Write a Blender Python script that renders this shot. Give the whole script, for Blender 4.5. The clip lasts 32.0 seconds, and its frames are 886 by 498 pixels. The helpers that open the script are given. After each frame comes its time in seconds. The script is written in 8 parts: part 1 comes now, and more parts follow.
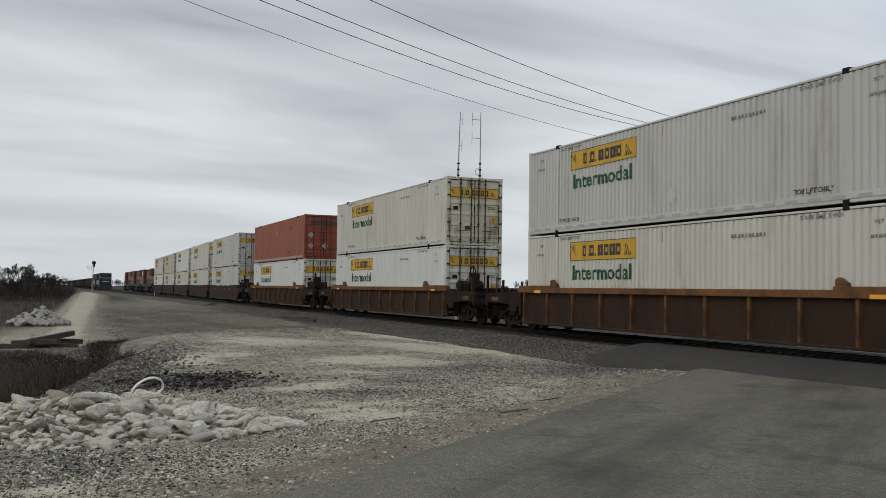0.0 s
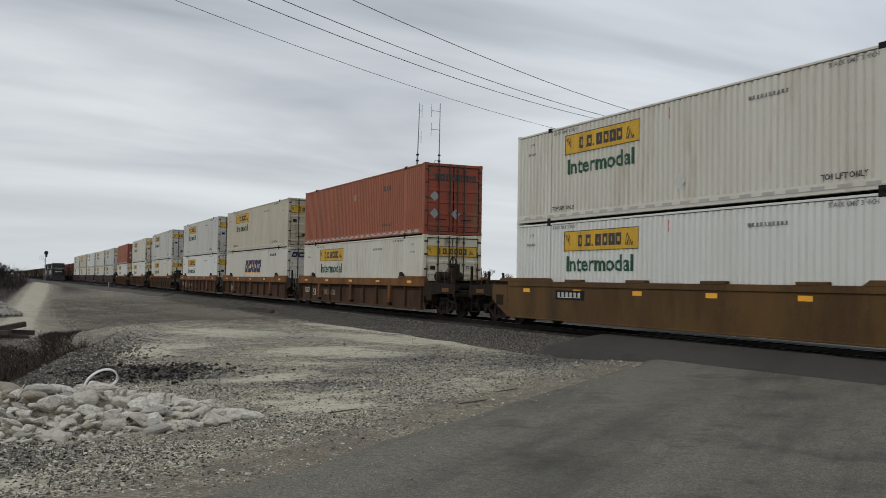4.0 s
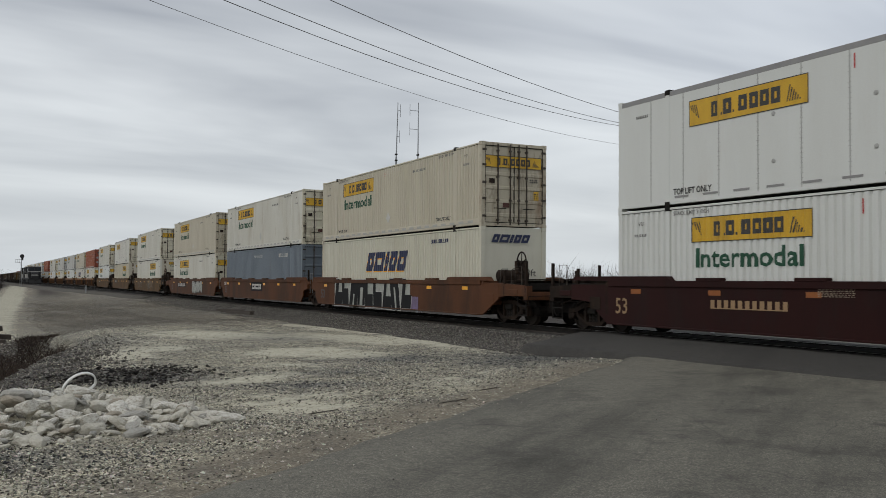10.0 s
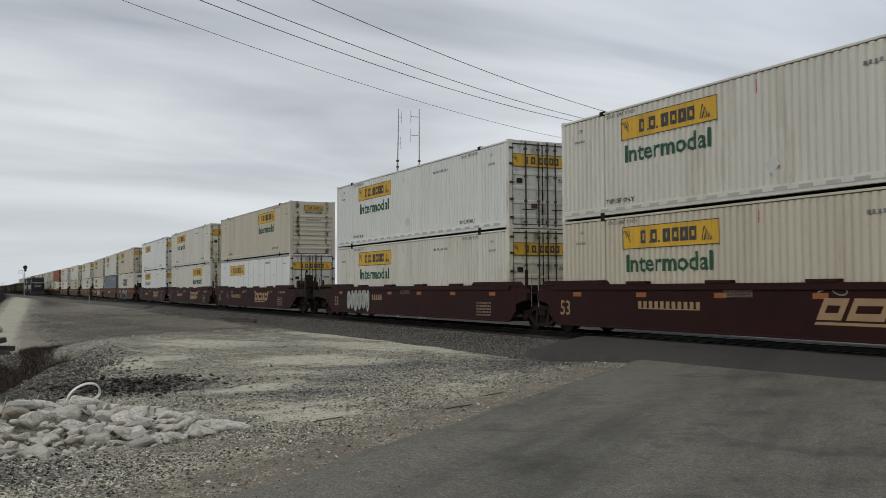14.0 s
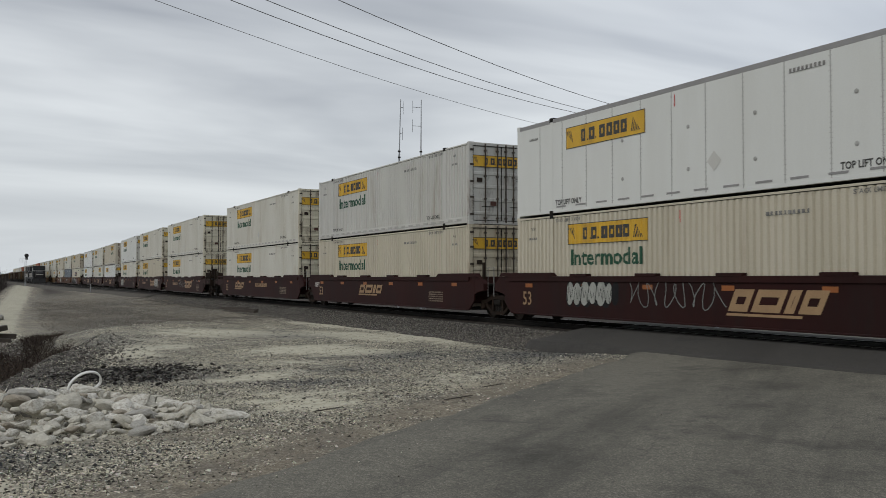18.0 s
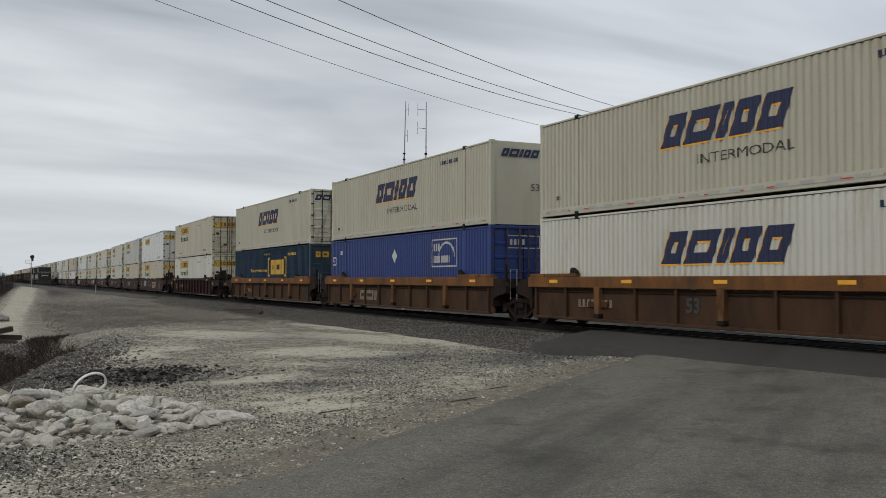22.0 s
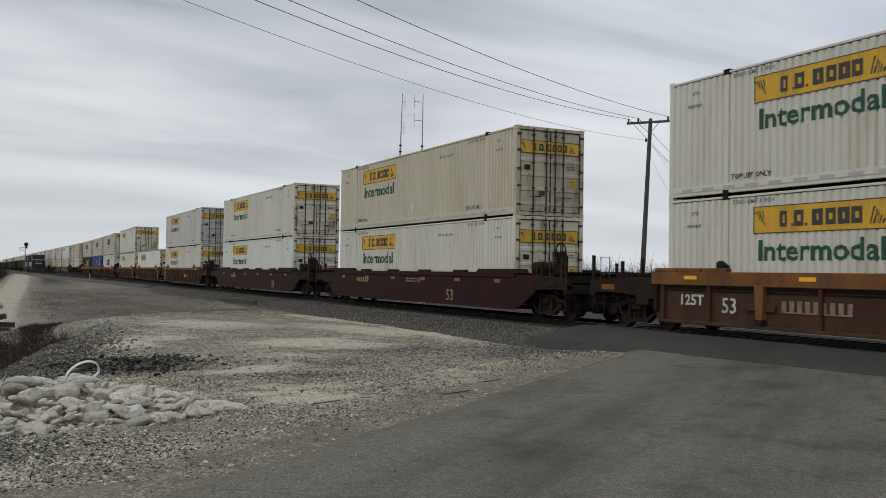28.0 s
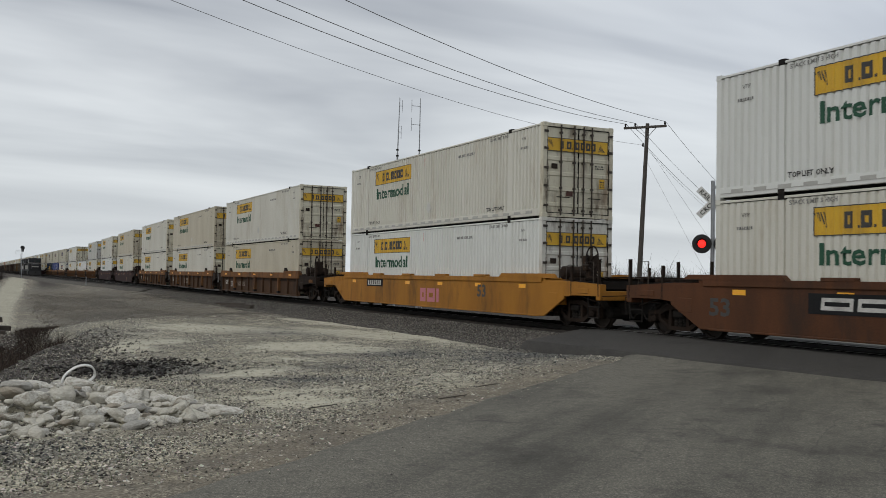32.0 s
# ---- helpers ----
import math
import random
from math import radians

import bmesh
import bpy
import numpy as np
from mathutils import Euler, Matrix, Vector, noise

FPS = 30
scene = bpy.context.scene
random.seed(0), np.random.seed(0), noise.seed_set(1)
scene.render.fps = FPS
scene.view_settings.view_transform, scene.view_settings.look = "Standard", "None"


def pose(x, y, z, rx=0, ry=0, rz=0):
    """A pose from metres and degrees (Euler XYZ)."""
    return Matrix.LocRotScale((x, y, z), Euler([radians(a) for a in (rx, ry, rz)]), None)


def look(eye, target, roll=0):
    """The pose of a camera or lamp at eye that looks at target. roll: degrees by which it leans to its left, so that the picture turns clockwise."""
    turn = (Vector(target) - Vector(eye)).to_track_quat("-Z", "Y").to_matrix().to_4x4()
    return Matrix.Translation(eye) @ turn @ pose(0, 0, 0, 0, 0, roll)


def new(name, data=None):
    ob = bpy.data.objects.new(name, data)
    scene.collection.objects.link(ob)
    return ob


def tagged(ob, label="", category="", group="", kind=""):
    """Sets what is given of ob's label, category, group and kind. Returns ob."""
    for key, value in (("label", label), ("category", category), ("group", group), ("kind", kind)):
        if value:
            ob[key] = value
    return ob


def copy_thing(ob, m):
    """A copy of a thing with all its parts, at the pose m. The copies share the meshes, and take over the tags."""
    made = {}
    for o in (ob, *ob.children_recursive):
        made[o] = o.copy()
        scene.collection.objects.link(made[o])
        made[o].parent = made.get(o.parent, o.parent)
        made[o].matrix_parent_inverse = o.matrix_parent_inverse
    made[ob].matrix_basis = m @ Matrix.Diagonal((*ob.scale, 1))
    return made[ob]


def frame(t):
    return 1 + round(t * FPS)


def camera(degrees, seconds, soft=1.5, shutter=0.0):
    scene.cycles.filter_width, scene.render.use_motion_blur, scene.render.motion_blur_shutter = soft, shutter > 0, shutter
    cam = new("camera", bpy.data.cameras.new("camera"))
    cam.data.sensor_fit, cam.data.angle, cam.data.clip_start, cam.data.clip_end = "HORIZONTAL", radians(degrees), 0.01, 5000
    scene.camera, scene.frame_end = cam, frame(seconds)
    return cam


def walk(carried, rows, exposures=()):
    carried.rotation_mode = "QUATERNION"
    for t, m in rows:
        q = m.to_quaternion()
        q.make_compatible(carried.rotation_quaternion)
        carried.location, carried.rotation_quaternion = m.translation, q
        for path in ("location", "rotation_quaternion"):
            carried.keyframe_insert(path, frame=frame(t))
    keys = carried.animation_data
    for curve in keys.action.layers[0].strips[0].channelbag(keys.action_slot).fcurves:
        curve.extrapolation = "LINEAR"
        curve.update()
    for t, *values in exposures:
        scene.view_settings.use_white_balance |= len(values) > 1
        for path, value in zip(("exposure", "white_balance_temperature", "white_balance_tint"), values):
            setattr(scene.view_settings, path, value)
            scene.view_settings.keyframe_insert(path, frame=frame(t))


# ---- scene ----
cam = camera(50.16, 32.0, soft=0.85, shutter=0.05)
EYE = Vector((0, 0, 1.36))
# seconds, yaw, pitch, roll of the held camera
PATH = [
    (0, -22.78, 2.47, 0.83), (0.5, -22.60, 2.49, 0.63), (1, -22.56, 2.66, 0.56), (1.5, -22.65, 2.76, 0.47),
    (2, -22.58, 2.64, 0.35), (2.5, -22.39, 2.52, 0.35), (4.5, -26.21, 1.66, 1.17), (5, -26.49, 1.29, 1.18),
    (5.5, -26.57, 1.45, 0.82), (6, -26.68, 1.74, 0.51), (6.5, -26.77, 1.76, 0.43), (7, -26.56, 1.89, 0.36),
    (7.5, -26.50, 1.94, 0.33), (8, -26.57, 2.00, 0.22), (8.5, -26.58, 2.00, 0.24), (9, -26.57, 1.98, 0.42),
    (9.5, -26.55, 2.01, 0.40), (10, -26.52, 1.97, 0.40), (10.5, -26.52, 1.90, 0.28), (11, -26.57, 1.90, 0.24),
    (11.5, -26.64, 1.90, 0.17), (12, -26.64, 1.87, 0.12), (12.5, -26.55, 1.94, -0.07), (13, -26.48, 2.00, -0.15),
    (13.5, -26.39, 2.13, -0.24), (14, -26.37, 2.32, -0.33), (14.5, -26.42, 2.41, -0.37), (16.5, -26.24, 2.23, -0.30),
    (17, -26.24, 2.04, -0.25), (17.5, -26.33, 1.88, -0.15), (18, -26.30, 1.77, 0.04), (18.5, -26.07, 1.64, 0.27),
    (19, -25.93, 1.72, 0.43), (19.5, -25.93, 1.84, 0.41), (20, -26.03, 1.87, 0.34), (20.5, -26.09, 1.85, 0.21),
    (21, -26.01, 1.87, 0.09), (21.5, -25.91, 1.96, 0.05), (22, -26.01, 1.90, 0.16), (22.5, -26.04, 1.72, 0.29),
    (23, -26.06, 1.61, 0.36), (23.5, -26.14, 1.41, 0.51), (24, -26.21, 1.37, 0.75), (24.5, -26.21, 1.38, 0.78),
    (25, -26.13, 1.36, 0.75), (25.5, -26.13, 1.23, 0.79), (27.5, -26.17, 1.45, 0.85), (28, -26.32, 1.46, 0.88),
    (28.5, -26.58, 1.42, 1.16), (29, -26.42, 1.41, 1.32), (29.5, -26.22, 1.49, 1.22), (30, -26.11, 1.58, 1.09),
    (30.5, -26.17, 1.70, 1.05), (31, -26.22, 1.83, 1.00), (31.5, -26.32, 1.83, 0.91), (32, -26.50, 1.72, 1.00),
]


def aim(yaw, pitch, roll):
    a, b = radians(yaw), radians(pitch)
    way = Vector((-math.sin(a) * math.cos(b), math.cos(a) * math.cos(b), math.sin(b)))
    return look(EYE, EYE + way * 10, roll)


walk(cam, [(t, aim(a, b, c)) for t, a, b, c in PATH])

# ---- light ----
SUN_EL, SUN_AZ = radians(44), radians(255)
world = bpy.data.worlds.new("overcast")
scene.world = world
world.use_nodes = True
wn, wl = world.node_tree.nodes, world.node_tree.links
wn.clear()


def node(tree, kind, **inputs):
    n = tree.nodes.new(kind)
    for key, value in inputs.items():
        n.inputs[key.replace("_", " ")].default_value = value
    return n


def build_world():
    nt = world.node_tree
    out = nt.nodes.new("ShaderNodeOutputWorld")
    bg = nt.nodes.new("ShaderNodeBackground")
    sky = nt.nodes.new("ShaderNodeTexSky")
    sky.sky_type, sky.sun_disc = "NISHITA", False
    sky.sun_elevation, sky.sun_rotation = SUN_EL, SUN_AZ
    sky.dust_density, sky.air_density = 4.0, 1.0
    co = nt.nodes.new("ShaderNodeTexCoord")
    # the cloud layer lies flat overhead: stretch the direction by its height
    sep = nt.nodes.new("ShaderNodeSeparateXYZ")
    nt.links.new(co.outputs["Generated"], sep.inputs[0])
    ab = nt.nodes.new("ShaderNodeMath")
    ab.operation = "MAXIMUM"
    ab.inputs[1].default_value = 0.0
    nt.links.new(sep.outputs["Z"], ab.inputs[0])
    hz = nt.nodes.new("ShaderNodeMath")
    hz.operation = "ADD"
    hz.inputs[1].default_value = 0.16
    nt.links.new(ab.outputs[0], hz.inputs[0])
    div = nt.nodes.new("ShaderNodeVectorMath")
    div.operation = "DIVIDE"
    nt.links.new(co.outputs["Generated"], div.inputs[0])
    nt.links.new(hz.outputs[0], div.inputs[1])
    mp = nt.nodes.new("ShaderNodeMapping")
    mp.inputs["Rotation"].default_value = (0, 0, radians(24))
    mp.inputs["Scale"].default_value = (0.42, 1.0, 0.0)
    mp.inputs["Location"].default_value = (0.35, 0.55, 0.0)
    nt.links.new(div.outputs[0], mp.inputs[0])
    n1 = nt.nodes.new("ShaderNodeTexNoise")
    n1.inputs["Scale"].default_value, n1.inputs["Detail"].default_value = 0.9, 5.0
    n1.inputs["Roughness"].default_value, n1.inputs["Distortion"].default_value = 0.5, 0.35
    nt.links.new(mp.outputs[0], n1.inputs["Vector"])
    ramp = nt.nodes.new("ShaderNodeValToRGB")
    e = ramp.color_ramp.elements
    e[0].position, e[0].color = 0.36, (0.325, 0.348, 0.385, 1)
    e[1].position, e[1].color = 0.62, (0.70, 0.73, 0.75, 1)
    nt.links.new(n1.outputs["Fac"], ramp.inputs[0])
    # thinner, brighter cloud towards the horizon
    hr = nt.nodes.new("ShaderNodeMapRange")
    hr.inputs["From Min"].default_value, hr.inputs["From Max"].default_value = 0.0, 0.19
    hr.inputs["To Min"].default_value, hr.inputs["To Max"].default_value = 0.85, 0.0
    nt.links.new(sep.outputs["Z"], hr.inputs[0])
    mix = nt.nodes.new("ShaderNodeMix")
    mix.data_type = "RGBA"
    nt.links.new(hr.outputs[0], mix.inputs["Factor"])
    nt.links.new(ramp.outputs[0], mix.inputs[6])
    mix.inputs[7].default_value = (0.64, 0.68, 0.705, 1)
    tint = nt.nodes.new("ShaderNodeMix")
    tint.data_type, tint.blend_type = "RGBA", "ADD"
    tint.inputs["Factor"].default_value = 0.012
    nt.links.new(mix.outputs[2], tint.inputs[6])
    nt.links.new(sky.outputs[0], tint.inputs[7])
    nt.links.new(tint.outputs[2], bg.inputs[0])
    # the veiled sun stands towards +x: the cloud is brighter there
    east = nt.nodes.new("ShaderNodeMapRange")
    east.inputs["From Min"].default_value, east.inputs["From Max"].default_value = 0.42, 0.82
    nt.links.new(sep.outputs["X"], east.inputs[0])
    high = nt.nodes.new("ShaderNodeMapRange")
    high.inputs["From Min"].default_value, high.inputs["From Max"].default_value = 0.10, 0.26
    nt.links.new(sep.outputs["Z"], high.inputs[0])
    veil = nt.nodes.new("ShaderNodeMath")
    veil.operation = "MULTIPLY"
    nt.links.new(east.outputs[0], veil.inputs[0])
    nt.links.new(high.outputs[0], veil.inputs[1])
    gain = nt.nodes.new("ShaderNodeMath")
    gain.operation = "MULTIPLY_ADD"
    gain.inputs[1].default_value, gain.inputs[2].default_value = 0.42, 1.03
    nt.links.new(veil.outputs[0], gain.inputs[0])
    nt.links.new(gain.outputs[0], bg.inputs[1])
    nt.links.new(bg.outputs[0], out.inputs[0])


build_world()
sun = new("sun", bpy.data.lights.new("sun", "SUN"))
sun.data.energy, sun.data.angle, sun.data.color = 0.62, radians(25), (0.98, 0.97, 0.91)
sun.matrix_world = look((0, 0, 50), Vector((0, 0, 50)) - Vector((math.sin(SUN_AZ) * math.cos(SUN_EL), math.cos(SUN_AZ) * math.cos(SUN_EL), math.sin(SUN_EL))))
scene.view_settings.exposure = 0.0

# ---- materials ----
MATS = {}


def surface(name, base, second=None, rough=0.6, metal=0.0, fine=40.0, coarse=1.5, amount=0.5, streak=1.0, bump=0.0, bump_scale=None, stain=None, stain_amount=0.0, stain_scale=0.8, emit=0.0, spec=0.5, seed=0.0, threshold=0.55):
    """Painted, rusted or mineral surface with variation at two scales; streak > 1 stretches the coarse pattern upright."""
    if name in MATS:
        return MATS[name]
    m = bpy.data.materials.new(name)
    m.use_nodes = True
    nt = m.node_tree
    bsdf = nt.nodes["Principled BSDF"]
    bsdf.inputs["Roughness"].default_value, bsdf.inputs["Metallic"].default_value = rough, metal
    bsdf.inputs["Specular IOR Level"].default_value = spec
    second = second or [c * 0.75 for c in base]
    co = nt.nodes.new("ShaderNodeTexCoord")
    mp = nt.nodes.new("ShaderNodeMapping")
    mp.inputs["Scale"].default_value = (1, 1, 1.0 / streak)
    mp.inputs["Location"].default_value = (seed * 3.1, seed * 7.7, seed * 1.3)
    nt.links.new(co.outputs["Object"], mp.inputs[0])
    nc = nt.nodes.new("ShaderNodeTexNoise")
    nc.inputs["Scale"].default_value, nc.inputs["Detail"].default_value, nc.inputs["Roughness"].default_value = coarse, 6, 0.62
    nf = nt.nodes.new("ShaderNodeTexNoise")
    nf.inputs["Scale"].default_value, nf.inputs["Detail"].default_value = fine, 3
    nt.links.new(mp.outputs[0], nc.inputs["Vector"])
    nt.links.new(co.outputs["Object"], nf.inputs["Vector"])
    add = nt.nodes.new("ShaderNodeMath")
    add.operation = "MULTIPLY_ADD"
    add.inputs[1].default_value, add.inputs[2].default_value = 0.45, -0.22
    nt.links.new(nf.outputs["Fac"], add.inputs[0])
    su = nt.nodes.new("ShaderNodeMath")
    su.operation = "ADD"
    nt.links.new(nc.outputs["Fac"], su.inputs[0])
    nt.links.new(add.outputs[0], su.inputs[1])
    mr = nt.nodes.new("ShaderNodeMapRange")
    mr.inputs["From Min"].default_value, mr.inputs["From Max"].default_value = 0.35, 0.7
    mr.inputs["To Max"].default_value = amount
    nt.links.new(su.outputs[0], mr.inputs[0])
    mix = nt.nodes.new("ShaderNodeMix")
    mix.data_type = "RGBA"
    mix.inputs[6].default_value, mix.inputs[7].default_value = (*base, 1), (*second, 1)
    nt.links.new(mr.outputs[0], mix.inputs["Factor"])
    col = mix.outputs[2]
    if stain:
        ns = nt.nodes.new("ShaderNodeTexNoise")
        ns.inputs["Scale"].default_value, ns.inputs["Detail"].default_value, ns.inputs["Roughness"].default_value = stain_scale, 7, 0.7
        nt.links.new(mp.outputs[0], ns.inputs["Vector"])
        sr = nt.nodes.new("ShaderNodeMapRange")
        sr.inputs["From Min"].default_value, sr.inputs["From Max"].default_value = threshold, threshold + 0.16
        sr.inputs["To Max"].default_value = stain_amount
        nt.links.new(ns.outputs["Fac"], sr.inputs[0])
        sm = nt.nodes.new("ShaderNodeMix")
        sm.data_type = "RGBA"
        sm.inputs[7].default_value = (*stain, 1)
        nt.links.new(col, sm.inputs[6])
        nt.links.new(sr.outputs[0], sm.inputs["Factor"])
        col = sm.outputs[2]
    nt.links.new(col, bsdf.inputs["Base Color"])
    if bump:
        nb = nt.nodes.new("ShaderNodeTexNoise")
        nb.inputs["Scale"].default_value, nb.inputs["Detail"].default_value = bump_scale or fine, 4
        nt.links.new(co.outputs["Object"], nb.inputs["Vector"])
        bp = nt.nodes.new("ShaderNodeBump")
        bp.inputs["Strength"].default_value, bp.inputs["Distance"].default_value = 0.6, bump
        nt.links.new(nb.outputs["Fac"], bp.inputs["Height"])
        nt.links.new(bp.outputs[0], bsdf.inputs["Normal"])
    if emit:
        bsdf.inputs["Emission Color"].default_value, bsdf.inputs["Emission Strength"].default_value = (*base, 1), emit
    MATS[name] = m
    return m


def srgb(r, g, b):
    return tuple(((c / 255) / 12.92 if c <= 10 else ((c / 255 + 0.055) / 1.055) ** 2.4) for c in (r, g, b))


GRIME = (0.10, 0.075, 0.055)
WHITES = [
    surface("white_paint", (0.616, 0.602, 0.535), (0.508, 0.489, 0.414), 0.5, 0, 30, 0.9, 0.6, 5, stain=(0.34, 0.26, 0.17), stain_amount=0.5, stain_scale=1.3, threshold=0.55),
    surface("white_paint_beige", (0.544, 0.501, 0.4), (0.44, 0.399, 0.302), 0.55, 0, 30, 0.9, 0.7, 5, stain=(0.30, 0.21, 0.13), stain_amount=0.5, stain_scale=1.1, seed=1, threshold=0.57),
    surface("white_paint_grey", (0.554, 0.55, 0.516), (0.451, 0.441, 0.403), 0.55, 0, 30, 0.8, 0.7, 5, stain=(0.28, 0.22, 0.15), stain_amount=0.5, stain_scale=0.8, seed=2, threshold=0.56),
    surface("white_paint_fresh", (0.666, 0.677, 0.648), (0.574, 0.574, 0.535), 0.45, 0, 30, 1.0, 0.5, 5, stain=(0.45, 0.38, 0.30), stain_amount=0.25, stain_scale=0.8, seed=3, threshold=0.62),
]
CREAM = surface("cream_paint", (0.50, 0.475, 0.375), (0.41, 0.38, 0.29), 0.55, 0, 30, 0.9, 0.7, 5, stain=(0.36, 0.28, 0.19), stain_amount=0.4, stain_scale=1.0, seed=4)
CREAM_LIGHT = surface("light_cream_paint", (0.60, 0.58, 0.48), (0.49, 0.465, 0.37), 0.55, 0, 30, 0.9, 0.7, 5, stain=(0.36, 0.28, 0.19), stain_amount=0.4, stain_scale=1.0, seed=9)
ORANGE = surface("orange_paint", srgb(152, 80, 44), srgb(126, 68, 40), 0.5, 0, 30, 0.9, 0.6, 5, stain=(0.25, 0.09, 0.05), stain_amount=0.4, seed=5)
SLATE = surface("slate_paint", srgb(106, 116, 126), srgb(92, 100, 108), 0.5, 0, 30, 0.9, 0.6, 5, stain=(0.1, 0.1, 0.1), stain_amount=0.3, seed=6)
TEAL = surface("dark_teal_paint", srgb(15, 43, 66), srgb(16, 37, 54), 0.6, 0, 30, 0.9, 0.6, 5, stain=(0.03, 0.03, 0.03), stain_amount=0.4, seed=7, spec=0.2)
BLUE = surface("blue_paint", srgb(22, 51, 118), srgb(20, 44, 96), 0.5, 0, 30, 0.9, 0.6, 5, stain=(0.05, 0.05, 0.08), stain_amount=0.3, seed=8)
ALU = surface("dull_aluminium", (0.33, 0.32, 0.31), (0.24, 0.23, 0.22), 0.5, 0.6, 60, 2, 0.6)
YELLOW = surface("yellow_sign", srgb(212, 168, 40), srgb(176, 136, 36), 0.55, 0, 40, 1.5, 0.7, 3, stain=(0.24, 0.18, 0.07), stain_amount=0.4, stain_scale=1.5)
FAINT = surface("worn_grey_stencil", (0.11, 0.11, 0.105), (0.30, 0.29, 0.27), 0.6, 0, 30, 6, 0.9)
INK = surface("black_lettering", (0.035, 0.033, 0.03), (0.07, 0.065, 0.06), 0.6)
GREEN = surface("green_lettering", srgb(15, 70, 47), srgb(24, 78, 54), 0.55)
NAVY = surface("navy_lettering", srgb(24, 32, 66), srgb(34, 44, 78), 0.55)
TANMARK = surface("tan_lettering", srgb(160, 130, 94), srgb(118, 92, 68), 0.6)
WHITEMARK = surface("white_lettering", (0.56, 0.55, 0.52), (0.30, 0.28, 0.26), 0.65, 0, 30, 3, 0.8)
REDMARK = surface("red_reflector", srgb(190, 60, 50), srgb(160, 48, 40), 0.5)
AMBER_DULL = surface("dusty_amber_reflector", srgb(150, 86, 34), srgb(110, 64, 30), 0.6, 0, 20, 3, 0.5)
AMBER = surface("amber_reflector", srgb(246, 176, 40), srgb(216, 146, 36), 0.45, 0, 20, 3, 0.5)
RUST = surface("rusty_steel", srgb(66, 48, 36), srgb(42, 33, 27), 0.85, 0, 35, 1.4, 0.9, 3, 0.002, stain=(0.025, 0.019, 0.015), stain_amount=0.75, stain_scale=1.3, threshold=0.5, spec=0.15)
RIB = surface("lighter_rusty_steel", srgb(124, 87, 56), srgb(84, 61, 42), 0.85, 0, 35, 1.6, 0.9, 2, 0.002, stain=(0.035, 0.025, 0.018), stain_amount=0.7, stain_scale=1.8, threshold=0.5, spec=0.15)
IRON = surface("dull_brown_iron", srgb(46, 36, 29), srgb(28, 23, 20), 0.85, 0, 40, 2.5, 0.9, 2, 0.002, stain=(0.06, 0.034, 0.018), stain_amount=0.6, stain_scale=3, spec=0.15)
UMBER = surface("umber_steel", srgb(82, 59, 42), srgb(54, 42, 33), 0.8, 0, 35, 1.3, 0.9, 3, 0.002, stain=(0.03, 0.021, 0.016), stain_amount=0.7, stain_scale=1.4, threshold=0.52, spec=0.15)
ROD = surface("grey_lock_steel", srgb(72, 64, 55), srgb(46, 38, 32), 0.6, 0.2, 40, 3, 0.8, 3)
BROWN = surface("oxide_brown_paint", srgb(48, 23, 21), srgb(35, 19, 18), 0.65, 0, 30, 0.8, 0.7, 3, 0.001, stain=(0.02, 0.013, 0.012), stain_amount=0.65, stain_scale=0.9, threshold=0.52, spec=0.12)
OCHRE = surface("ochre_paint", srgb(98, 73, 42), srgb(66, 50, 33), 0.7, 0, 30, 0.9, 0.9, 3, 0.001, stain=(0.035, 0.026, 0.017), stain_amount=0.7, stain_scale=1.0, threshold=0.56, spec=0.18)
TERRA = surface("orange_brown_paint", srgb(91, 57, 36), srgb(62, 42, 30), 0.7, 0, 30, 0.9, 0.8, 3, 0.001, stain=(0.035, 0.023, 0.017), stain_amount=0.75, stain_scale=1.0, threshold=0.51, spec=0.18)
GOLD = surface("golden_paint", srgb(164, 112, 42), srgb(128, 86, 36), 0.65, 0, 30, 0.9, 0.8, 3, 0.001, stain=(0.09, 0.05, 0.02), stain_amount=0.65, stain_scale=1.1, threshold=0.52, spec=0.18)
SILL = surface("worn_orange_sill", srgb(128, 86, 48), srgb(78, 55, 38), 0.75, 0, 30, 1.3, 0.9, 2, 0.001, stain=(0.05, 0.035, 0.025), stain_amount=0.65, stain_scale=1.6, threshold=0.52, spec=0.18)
GRIMY = surface("grimy_brown_steel", (0.036, 0.025, 0.018), (0.016, 0.013, 0.011), 0.8, 0.0, 40, 2.5, 0.8, 2, stain=(0.11, 0.06, 0.03), stain_amount=0.5, stain_scale=2.5, spec=0.18)
DARK = surface("greasy_black_steel", (0.010, 0.009, 0.008), (0.024, 0.019, 0.015), 0.8, 0.0, 40, 3, 0.7, spec=0.18)
WHEEL = surface("brown_wheel_steel", (0.030, 0.023, 0.018), (0.014, 0.012, 0.010), 0.7, 0.0, 40, 3, 0.7, spec=0.18)
TREAD = surface("bright_steel", (0.30, 0.29, 0.28), (0.2, 0.185, 0.175), 0.45, 0.8, 60, 3, 0.5)

# ---- mesh helpers ----


def box(bm, x0, x1, y0, y1, z0, z1):
    vs = [bm.verts.new((x, y, z)) for x in (x0, x1) for y in (y0, y1) for z in (z0, z1)]
    for f in ((0, 1, 3, 2), (4, 6, 7, 5), (0, 4, 5, 1), (2, 3, 7, 6), (0, 2, 6, 4), (1, 5, 7, 3)):
        bm.faces.new([vs[i] for i in f])
    return bm


